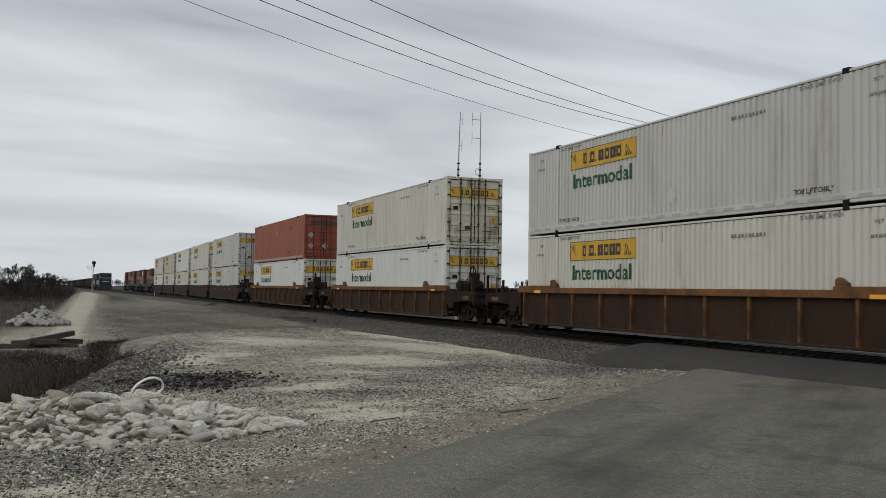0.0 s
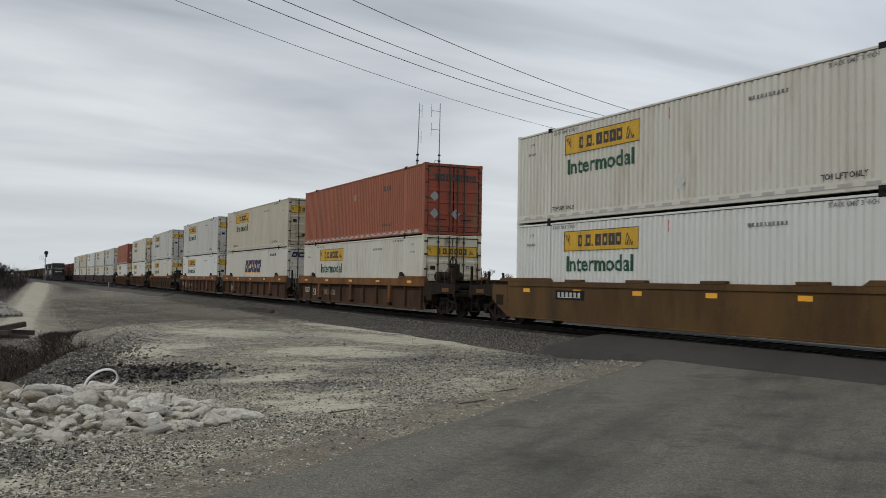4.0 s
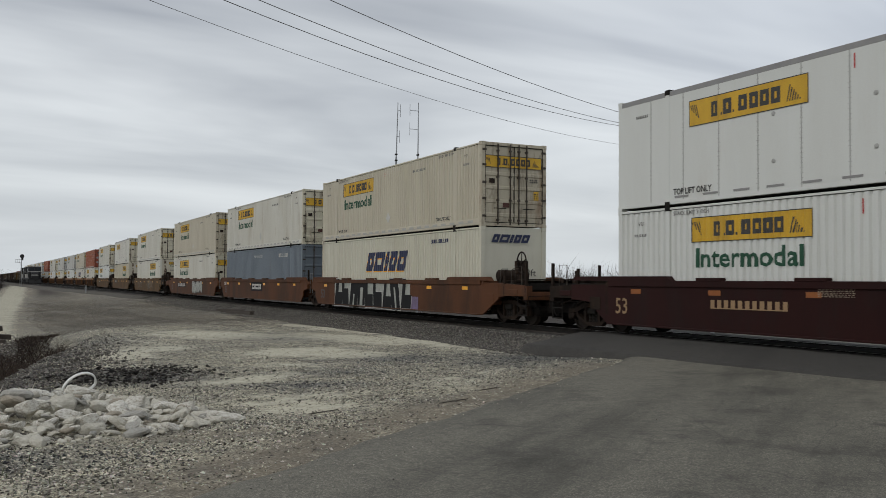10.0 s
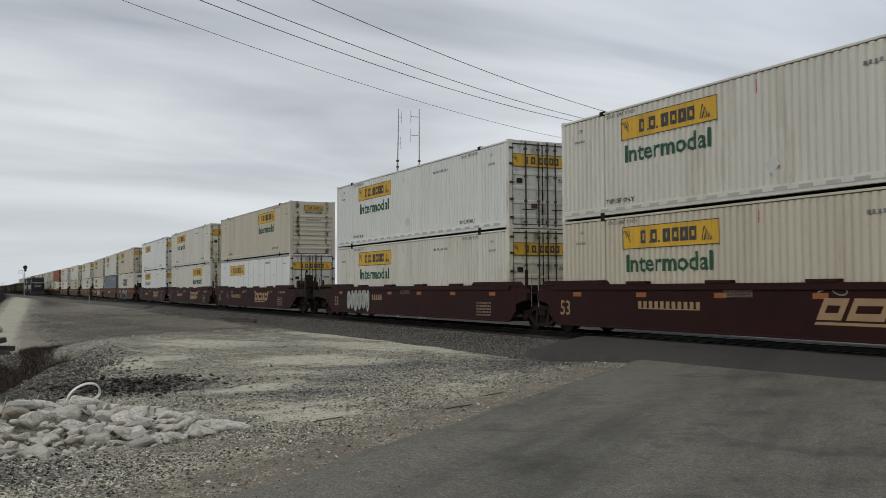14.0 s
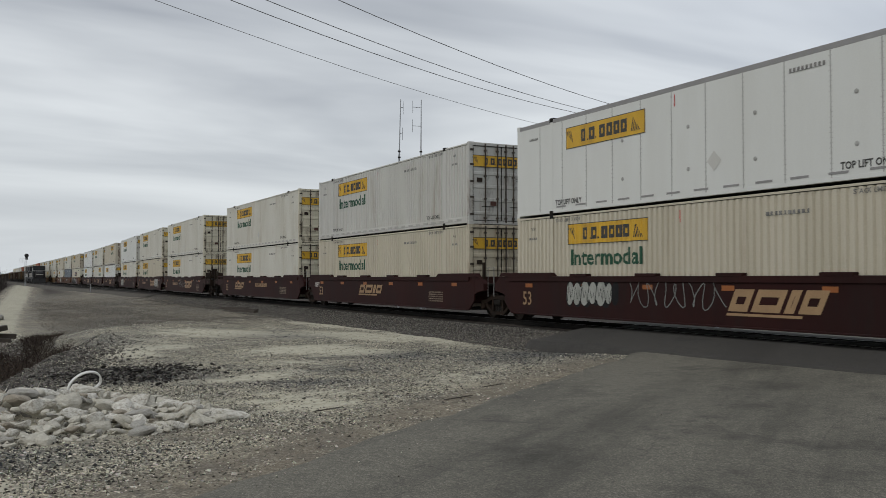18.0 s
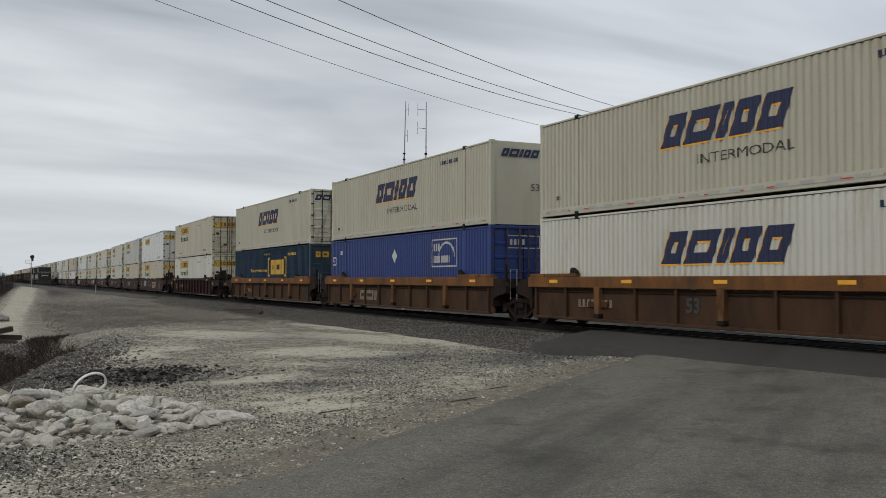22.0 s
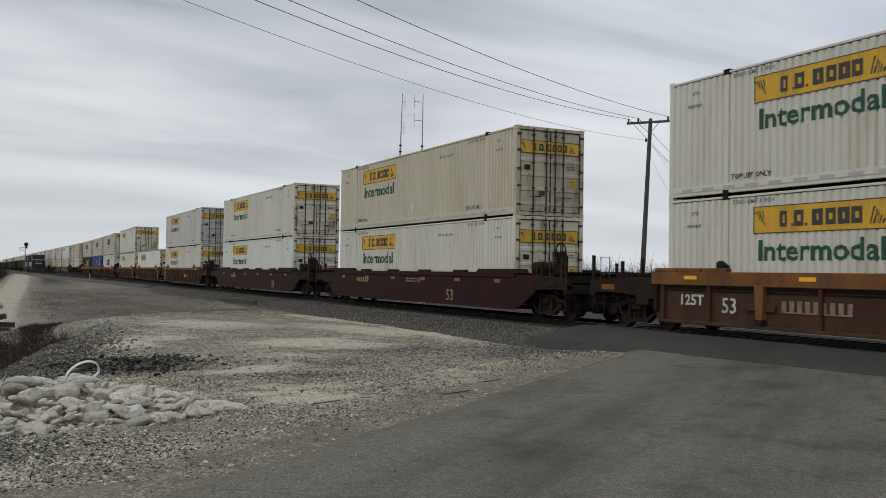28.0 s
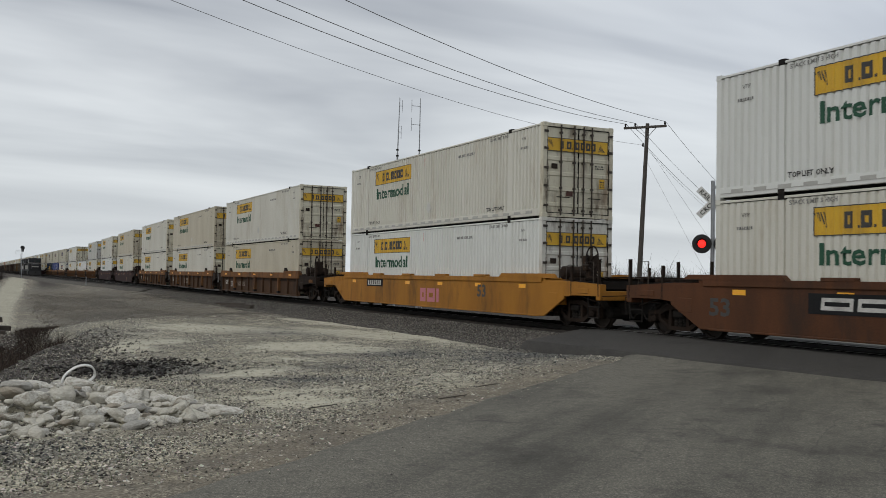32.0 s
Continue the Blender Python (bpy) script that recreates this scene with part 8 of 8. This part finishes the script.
def make_block_signal():
    """Two tall masts beyond the track: one carries signal heads, both carry radio aerials."""
    top = tagged(new("block_signal"), "railway signal masts with black heads, ladder platform and radio aerials", "railway signal")
    def aerial(x, y, lean, z0, arms):
        bm = rod(bmesh.new(), (x, y, z0), (x + lean, y, 13.3), 0.045, 8, 0.026)
        part("aerial_mast", bm, GALV, top)
        bm = bmesh.new()
        for z, dx in arms:
            px = x + lean * (z - z0) / (13.3 - z0)
            rod(bm, (px, y, z), (px + dx, y, z), 0.016, 6)
            rod(bm, (px + dx, y, z - 0.42), (px + dx, y, z + 0.42), 0.016, 6)
        part("dipole", bm, GALV, top, "folded dipole aerial")
        bm = bmesh.new()
        for z in (9.0, 9.4, 9.8):
            rod(bm, (x - 0.06, y, z), (x + 0.06, y, z), 0.06, 8)
            box(bm, x - 0.07, x + 0.07, y - 0.07, y + 0.07, z - 0.05, z + 0.05)
        part("clamp", bm, DARK, top)
    part("mast", rod(bmesh.new(), (0, 0, -1), (0.06, 0, 9.6), 0.085, 12, 0.06), GALV, top)
    part("mast", rod(bmesh.new(), (1.42, -0.5, -1), (1.42, -0.5, 9.6), 0.07, 12, 0.055), GALV, top)
    aerial(0.06, 0, 0.10, 9.4, ((12.75, 0.20), (11.0, 0.20)))
    aerial(1.42, -0.5, 0.02, 9.4, ((12.75, -0.62), (11.5, -0.62)))
    bm = bmesh.new()
    prev = None
    for k in range(17):
        a = k / 16 * math.tau
        p = Vector((1.25 + 0.17 * math.cos(a), -0.5, 9.25 + 0.22 * math.sin(a)))
        if prev:
            rod(bm, prev, p, 0.014, 5)
        prev = p
    part("cable_loop", bm, DARK, top)
    for z in (6.4, 4.3):
        bm = bmesh.new()
        out = [(-0.30, -0.45), (0.30, -0.45), (0.36, 0.0), (0.36, 0.35), (0.18, 0.62), (-0.18, 0.62), (-0.36, 0.35), (-0.36, 0.0)]
        a = [bm.verts.new((0.38 + p, -0.22, z + q)) for p, q in out]
        b = [bm.verts.new((0.38 + p, -0.02, z + q)) for p, q in out]
        for k in range(8):
            bm.faces.new((a[k], a[(k + 1) % 8], b[(k + 1) % 8], b[k]))
        bm.faces.new(a[::-1])
        bm.faces.new(b)
        head = part("signal_head", bevelled(bm, 0.02), LOCO_BLACK, top, "black signal head seen from behind")
        for k in range(3):
            part("lamp_hood", lathe(bmesh.new(), [(0.0, 0.12), (0.3, 0.13)], (0.38, 0, z - 0.25 + 0.32 * k), "y", 12), LOCO_BLACK, head)
        part("bracket", rod(bmesh.new(), (0, 0, z - 0.55), (0.4, -0.1, z - 0.5), 0.04, 6), GALV, top)
    for z in (4.9, 2.4):
        bm = box(bmesh.new(), 0.2, 1.7, -0.85, -0.15, z - 0.04, z + 0.02)
        part("platform", bm, GALV, top, "grated service platform")
        bm = bmesh.new()
        for x in (0.2, 0.7, 1.2, 1.7):
            rod(bm, (x, -0.85, z), (x, -0.85, z + 1.25), 0.022, 6)
        for h in (0.65, 1.25):
            rod(bm, (0.2, -0.85, z + h), (1.7, -0.85, z + h), 0.022, 6)
        part("guard_rail", bm, GALV, top)
    bm = bmesh.new()
    for x in (1.2, 1.6):
        rod(bm, (x, -0.92, -0.8), (x, -0.92, 6.9), 0.02, 6)
    for k in range(26):
        rod(bm, (1.2, -0.92, -0.6 + 0.29 * k), (1.6, -0.92, -0.6 + 0.29 * k), 0.014, 5)
    part("ladder", bm, GALV, top)
    part("footing", bevelled(box(bmesh.new(), -0.5, 1.9, -0.9, 0.5, -1.4, -0.75), 0.04), LIME_GREY, top)
    top.matrix_basis = pose(25.15, 57.6, 0, 0, 0, 0)


def make_far_signal():
    top = tagged(new("far_signal"), "slim railway signal mast with a round black head", "railway signal")
    part("mast", rod(bmesh.new(), (0, 0, -1.5), (0, 0, 7.2), 0.09, 10, 0.07), GALV, top)
    part("signal_head", bevelled(lathe(bmesh.new(), [(-0.12, 0.5), (0.12, 0.5)], (0.1, 0, 6.9), "y", 18), 0.02), LOCO_BLACK, top)
    part("lamp_box", bevelled(box(bmesh.new(), -0.15, 0.4, 0.0, 0.5, 5.9, 7.1), 0.04), LOCO_BLACK, top)
    bm = bmesh.new()
    for z in (5.3, 6.1):
        rod(bm, (-1.4, 0, z), (0, 0, z), 0.035, 6)
    for x in (-1.4, -0.9, -0.45):
        rod(bm, (x, 0, 5.3), (x, 0, 6.1), 0.03, 6)
    part("service_frame", bm, GALV, top)
    part("ladder", rod(bmesh.new(), (-0.3, 0, -1), (-0.3, 0, 5.3), 0.03, 6), GALV, top)
    top.matrix_basis = pose(11.3, 256, 0, 0, 0, 0)


LINE = [Vector((-13.9, 14.0, 0.8)), Vector((36.2, 45.5, 0)), Vector((131, 122, 0)), Vector((232, 203, 0))]


def make_poles():
    for k, base in enumerate(LINE):
        way = (LINE[min(k + 1, 3)] - LINE[max(k - 1, 0)]).normalized()
        across = Vector((way.y, -way.x, 0))
        top = tagged(new("utility_pole"), "weathered wooden power pole with a timber crossarm", "utility pole", "power line poles")
        part("pole", rod(bmesh.new(), (-0.42 if k == 1 else -0.12, 0, -1.6), (0.12, 0, 10.85), 0.17, 12, 0.11), POLE_WOOD, top)
        part("crossarm", bevelled(box(bmesh.new(), -1.3, 1.3, -0.17, -0.07, 10.55, 10.69), 0.01), POLE_WOOD, top)
        bm = bmesh.new()
        for sx in (-1, 1):
            rod(bm, (0.1, -0.12, 9.95), (sx * 0.62 + 0.05, -0.12, 10.55), 0.02, 6)
        part("brace", bm, GALV, top)
        for x in (-1.2, -0.6, 1.2):
            part("insulator", lathe(bmesh.new(), [(10.69, 0.03), (10.75, 0.07), (10.80, 0.04), (10.85, 0.07), (10.90, 0.04)], (x, -0.12, 0), "z", 10), DARK, top)
        if k == 1:
            part("insulator", lathe(bmesh.new(), [(9.46, 0.04), (9.56, 0.07), (9.66, 0.04)], (-0.15, 0, 0), "z", 10), DARK, top)
        top.matrix_basis = pose(base.x, base.y, base.z, 0, 0, math.degrees(math.atan2(across.y, across.x)))


def make_wires():
    for off, h, dip, thick in ((-1.2, 10.9, 1.57, 0.013), (-0.6, 10.9, 1.4, 0.013), (1.2, 10.9, 1.32, 0.013), (-0.15, 9.56, 1.5, 0.008)):
        bm, pts = bmesh.new(), []
        for a, b in zip(LINE, LINE[1:]):
            way = (b - a).normalized()
            across = Vector((way.y, -way.x, 0))
            n = 22
            span = (b - a).length
            sag = dip * (span / 59) ** 1.1
            for k in range(n + 1):
                u = k / n
                pts.append(a + (b - a) * u + across * off + Vector((0, 0, h - 4 * sag * u * (1 - u))))
        tube(bm, pts, thick, 6)
        tagged(part("power_wire", bm, WIRE), "thin dark overhead power wire", "wire", "power wires")
    # guy wires from the pole past the track
    bm = bmesh.new()
    rod(bm, (36.3, 45.5, 9.5), (41.5, 41.0, -0.9), 0.006, 5)
    rod(bm, (36.3, 45.5, 8.6), (40.0, 42.2, -0.9), 0.006, 5)
    tagged(part("guy_wire", bm, WIRE), "steel guy wires staying the pole", "wire")


# ---- plants and small things ----
TWIG = stone_material("bare_twig", (0.03, 0.025, 0.024), (0.055, 0.046, 0.043), (0.10, 0.086, 0.08))
THICKET = stone_material("bare_brush", (0.022, 0.018, 0.017), (0.045, 0.036, 0.032), (0.085, 0.07, 0.062))
# far twigs: distance haze is mixed into the colour, paler than TWIG
HAZY = stone_material("haze_greyed_twigs", (0.055, 0.047, 0.043), (0.10, 0.087, 0.080), (0.16, 0.142, 0.134))
STRAW = stone_material("dry_brown_grass", (0.022, 0.015, 0.011), (0.046, 0.031, 0.022), (0.10, 0.07, 0.05))


def bare_tree(seed, height, spread=0.5, twigs=3):
    rng = random.Random(seed)
    limbs, fine = bmesh.new(), []
    def grow(p, d, length, r, depth):
        q = p + d * length
        if depth >= twigs:
            fine.append((p, q, r))
        else:
            rod(limbs, p, q, r, 5, r * 0.7)
        if depth > twigs + 1:
            return
        for _ in range(rng.choice((3, 3, 4) if depth < 2 else (3, 4))):
            e = (d + Vector((rng.uniform(-1, 1), rng.uniform(-1, 1), rng.uniform(-0.15, 0.8))) * spread).normalized()
            grow(q - d * length * rng.uniform(0, 0.35), e, length * rng.uniform(0.55, 0.8), r * 0.58, depth + 1)
    grow(Vector((0, 0, -0.5)), Vector((rng.uniform(-0.06, 0.06), rng.uniform(-0.06, 0.06), 1)).normalized(), height * 0.36, height * 0.022, 0)
    crown = bmesh.new()
    for p, q, r in fine:
        s = (q - p).orthogonal().normalized() * max(r, 0.034)
        crown.faces.new([crown.verts.new(v) for v in (p - s, p + s, q)])
        t = (q - p).cross(s).normalized() * max(r, 0.034)
        crown.faces.new([crown.verts.new(v) for v in (p - t, p + t, q)])
    return limbs, crown


def make_trees():
    protos = []
    for k in range(4):
        limbs, crown = bare_tree(60 + k, 6.4, 0.62)
        t = tagged(new("tree"), "bare grey-brown tree with thin twigs beside the waiting train", "tree", "bare trees")
        part("trunk", limbs, TWIG, t)
        part("crown", crown, TWIG, t)
        protos.append(t)
    rng = random.Random(9)
    places = [(-1.6, 205, 0.95), (-4.5, 212, 1.15), (-6.5, 205, 1.2), (-9.5, 215, 1.1), (-12, 208, 0.9), (0.6, 214, 0.9), (2.4, 222, 0.75), (-2.6, 196, 0.8), (-7.5, 196, 0.8), (4.0, 236, 0.6), (-14, 225, 1.0), (-17, 235, 1.0), (-3.2, 228, 1.2), (1.8, 240, 0.8)]
    for k in range(44):
        places.append((rng.uniform(-16, 3.0), rng.uniform(185, 235), rng.uniform(0.4, 0.75)))
    for k, (x, y, s) in enumerate(places):
        z = float(ground_z(x, y))
        t = protos[k] if k < 4 else copy_thing(protos[k % 4], Matrix())
        t.matrix_basis = Matrix.LocRotScale((x, y, z), Euler((0, 0, rng.uniform(0, 6.28))), (s * 1.15, s * 1.15, s))


def make_far_woods():
    """Bare woods along the horizon beyond the fields."""
    rng = np.random.default_rng(31)
    limbs, crown = bare_tree(99, 9.0, 0.62, 2)
    me = bpy.data.meshes.new("tmp")
    crown.to_mesh(me)
    c = np.array([v.co for v in me.vertices])
    f = np.array([p.vertices[:] for p in me.polygons])
    bpy.data.meshes.remove(me)
    limbs.free(), crown.free()
    verts, faces, n = [], [], 0
    def plant(x, y, s):
        nonlocal n
        a = rng.uniform(0, 6.28)
        R = np.array([[math.cos(a), -math.sin(a), 0], [math.sin(a), math.cos(a), 0], [0, 0, 1]])
        p = (c * 1.0) @ R.T * s + [x, y, -1.4]
        verts.append(p)
        faces.append(f + n)
        n += len(c)
    for k in range(420):
        az = math.radians(rng.uniform(8, 66))
        r = rng.uniform(330, 620)
        thick = 0.5 + 0.5 * math.sin(az * 23) * math.sin(az * 7 + 1)
        if rng.uniform() > 0.25 + 0.75 * thick:
            continue
        plant(r * math.sin(az), r * math.cos(az), rng.uniform(0.45, 1.0) * (0.65 + 0.55 * thick))
    for k in range(300):
        az = math.radians(rng.uniform(45, 66))
        r = rng.uniform(190, 300)
        if abs(-ROAD_DIR[1] * r * math.sin(az) + ROAD_DIR[0] * r * math.cos(az) - 0.8) > 9:
            plant(r * math.sin(az), r * math.cos(az), rng.uniform(0.45, 0.95))
    for k in range(260):
        az = math.radians(rng.uniform(-14, 7))
        r = rng.uniform(420, 700)
        plant(r * math.sin(az), r * math.cos(az), rng.uniform(0.5, 0.95))
    me = bpy.data.meshes.new("far_woods")
    v, fc = np.concatenate(verts), np.concatenate(faces)
    me.from_pydata(v.tolist(), [], fc.tolist())
    me.materials.append(TWIG)
    tagged(new("far_woods", me), "distant bare grey-brown woods along the horizon", "woods", kind="stuff")


def blades(name, points, heights, lean, material, rng, label, category, slim=0.012):
    n = len(points)
    a = rng.uniform(0, math.tau, n)
    w = np.maximum(0.006, heights * slim)
    side = np.stack([np.cos(a), np.sin(a), np.zeros(n)], -1) * w[:, None]
    bend = np.stack([np.cos(a + 1.3), np.sin(a + 1.3), np.zeros(n)], -1) * (heights * rng.uniform(0.1, lean, n))[:, None]
    up = np.stack([np.zeros(n), np.zeros(n), heights], -1)
    p = np.asarray(points)
    co = np.stack([p - side, p + side, p + bend * 0.35 + up * 0.6 + side * 0.6, p + bend * 0.35 + up * 0.6 - side * 0.6, p + bend + up], 1).reshape(-1, 3)
    i = (np.arange(n) * 5)[:, None]
    quads = (i + np.array([[0, 1, 2, 3]])).tolist()
    tris = (i + np.array([[3, 2, 4]])).tolist()
    me = bpy.data.meshes.new(name)
    me.from_pydata(co.tolist(), [], quads + tris)
    me.materials.append(material)
    tagged(new(name, me), label, category, kind="stuff")


def make_brush():
    rng = np.random.default_rng(17)
    n = 62000
    y = 14 + 25 * rng.beta(1.2, 1.2, n)
    x = bank_x(y) - 0.4 - 1.6 * smooth((y - 27) / 9) - rng.gamma(1.4, 1.4, n)
    tongue = np.exp(-(((x - 0.55 + 0.12 * (y - 38.5)) / 0.6) ** 2 + ((y - 38.5) / 5.0) ** 2))
    keep = (y > 16) & (x > -14) & (tongue < 0.3)
    x, y = x[keep], y[keep]
    tall = 0.45 + 0.45 * wobble(x, y, 1.2, 2)
    h = np.clip(rng.gamma(3, 0.10, len(x)) * (0.6 + tall), 0.08, 0.9) * (0.85 - 0.62 * smooth((y - 26) / 7))
    blades("ditch_brush", np.stack([x, y, ground_z(x, y)], -1), h, 2.6, STRAW, rng, "tangled dry brown brush filling the ditch", "brush")
    n = 22000
    x, y = rng.uniform(-30, 6, n), rng.uniform(48, 190, n)
    lane = 1.95 + (y - 69) * 0.0468
    keep = (x < lane - 2.6) & ~((np.abs(x + 0.2) < 2.0) & (np.abs(y - 64) < 5)) & (y > 54)
    x, y = x[keep], y[keep]
    blades("field_grass", np.stack([x, y, ground_z(x, y)], -1), rng.uniform(0.2, 0.7, len(x)), 0.6, STRAW, rng, "dry brown grass on the low ground", "grass")
    n = 9000
    x, y = rng.uniform(21.5, 70, n), rng.uniform(12, 120, n)
    off = -ROAD_DIR[1] * x + ROAD_DIR[0] * y
    keep = np.abs(off - 0.8) > 5.0
    x, y = x[keep], y[keep]
    blades("verge_grass", np.stack([x, y, ground_z(x, y)], -1), rng.uniform(0.05, 0.20, len(x)), 0.6, STRAW, rng, "dry brown grass beyond the track", "grass")
    # thicket under the trees
    n = 44000
    x, y = rng.uniform(-26, 6.5, n), rng.uniform(135, 240, n)
    clump = wobble(x, y, 2.2, 4) + 0.6 * wobble(x, y, 0.9, 1)
    keep = (x < 1.95 + (y - 69) * 0.0468 - 3) & (clump > -0.15)
    x, y, clump = x[keep], y[keep], clump[keep]
    h = np.clip(rng.gamma(3, 0.55, len(x)) * (0.5 + 0.9 * clump) * (0.35 + 0.65 * smooth((y - 150) / 30)), 0.3, 4.6)
    blades("thicket", np.stack([x, y, ground_z(x, y)], -1), h, 2.4, THICKET, rng, "dense bare thicket under the trees", "brush")
    # scrub woods beyond the fields past the crossing
    n = 60000
    az, r = np.radians(rng.uniform(33, 67, n)), rng.uniform(190, 300, n)
    x, y = r * np.sin(az), r * np.cos(az)
    thick = (0.62 + 0.38 * wobble(x, y, 7.0, 3) + 0.18 * wobble(x, y, 2.0, 5)) * (0.45 + 0.65 * smooth((np.degrees(az) - 44) / 4))
    keep = np.abs(-ROAD_DIR[1] * x + ROAD_DIR[0] * y - 0.8) > 9
    x, y, thick = x[keep], y[keep], thick[keep]
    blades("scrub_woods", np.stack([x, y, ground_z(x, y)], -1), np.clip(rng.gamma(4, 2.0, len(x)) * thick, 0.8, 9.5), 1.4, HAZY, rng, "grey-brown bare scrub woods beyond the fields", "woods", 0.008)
    n = 60
    x, y = rng.normal(-0.3, 0.9, n), rng.normal(9.2, 0.8, n)
    blades("weeds", np.stack([x, y, ground_z(x, y)], -1), rng.uniform(0.03, 0.10, n), 0.9, surface("low_weeds", (0.06, 0.075, 0.03), (0.10, 0.10, 0.05)), rng, "low green weeds in the gravel", "weeds")


def make_tie_pile():
    for k, (x, y, z, rz, ry) in enumerate(((-0.7, 40.4, 0.08, 84, 0), (0.35, 40.7, 0.08, 76, 2), (-0.25, 40.2, 0.25, 62, -3), (0.55, 41.0, 0.25, 100, 3), (0.3, 40.5, 0.42, 118, -9))):
        t = tagged(part("timber", bevelled(box(bmesh.new(), -0.12, 0.12, -0.95, 0.95, -0.1, 0.1), 0.012), TIE), "dark old railway sleeper discarded beside the dirt road", "timber", "discarded sleepers")
        t.matrix_basis = pose(x, y, float(ground_z(x, y)) + z, ry, 0, rz)
    for k, (x, y, rz) in enumerate(((13.4, 52.5, 30), (13.0, 50.5, 15), (13.8, 54, 50))):
        t = tagged(part("timber", bevelled(box(bmesh.new(), -0.12, 0.12, -1.3, 1.3, -0.09, 0.09), 0.012), TIE), "dark sleeper lying on the ballast shoulder", "timber", "discarded sleepers")
        t.matrix_basis = pose(x, y, -0.42, 0, 4, rz)


def make_scrap():
    """A bent white pipe end lying on the rock heap."""
    bm = bmesh.new()
    loops = []
    for k in range(24):
        a = k / 24 * math.tau
        up = math.sin(a) * (0.9 if math.sin(a) > 0 else 0.4) + 0.25 * math.cos(a)
        loop = []
        for dx, dr in ((-0.035, -0.014), (-0.035, 0.014), (0.035, 0.014), (0.035, -0.014)):
            r = 0.30 + dr
            loop.append(bm.verts.new((r * math.cos(a) * 1.35, dx + 0.1 * math.sin(a), r * up)))
        loops.append(loop)
    for a, b in zip(loops, loops[1:] + loops[:1]):
        for k in range(4):
            bm.faces.new((a[k], a[(k + 1) % 4], b[(k + 1) % 4], b[k]))
    ob = tagged(part("pipe_scrap", bm, SIGN_WHITE), "broken white plastic pipe ring lying among the rocks", "scrap")
    ob.matrix_basis = Matrix.LocRotScale((1.56, 15.8, -0.31), Euler((0.55, 0.0, 0.35)), (0.62, 0.6, 0.72))
    for x, y, s in ((5.9, 11.9, 0.07), (7.2, 13.1, 0.05), (4.1, 12.2, 0.06)):
        st = tagged(part("stick", rod(bmesh.new(), (0, 0, 0), (s * 8, s * 3, 0.01), 0.008, 5), TIE), "thin dark stick on the gravel", "stick")
        st.matrix_basis = pose(x, y, float(ground_z(x, y)) + 0.02)
    post = tagged(part("marker_post", rod(bmesh.new(), (0, 0, -0.8), (0, 0, 1.0), 0.06, 8), GALV), "short grey marker post beside the track", "post")
    post.matrix_basis = pose(13.2, 128, -0.4)


make_far_trains()
make_crossing_signal(pose(21.03, 23.03, 0, 0, 0, -42), -1)
make_block_signal()
make_far_signal()
make_poles()
make_wires()
make_rocks()
loose_stones()
slope_stones()
make_brush()
make_trees()
make_far_woods()
make_tie_pile()
make_scrap()


def motions():
    """The train runs away from the crossing at a steady speed."""
    for ob, back, lift, turned in MOVING:
        rows = []
        for k in range(33):
            y = along(k) - back
            mid = y + (0 if ob.name.startswith("loco") else CL / 2)
            x = main_x(mid)
            rz = heading(mid, main_x)
            here = Vector((x, mid, lift))
            flip = 180 if turned else 0
            reach = 0 if ob.name.startswith("loco") else CL / 2
            way = Matrix.Rotation(radians(rz + flip), 4, "Z")
            foot = here + (way @ Vector((0, -reach, 0)))
            rows.append((float(k), pose(foot.x, foot.y, foot.z, 0, 0, rz + flip)))
        walk(ob, rows)


motions()
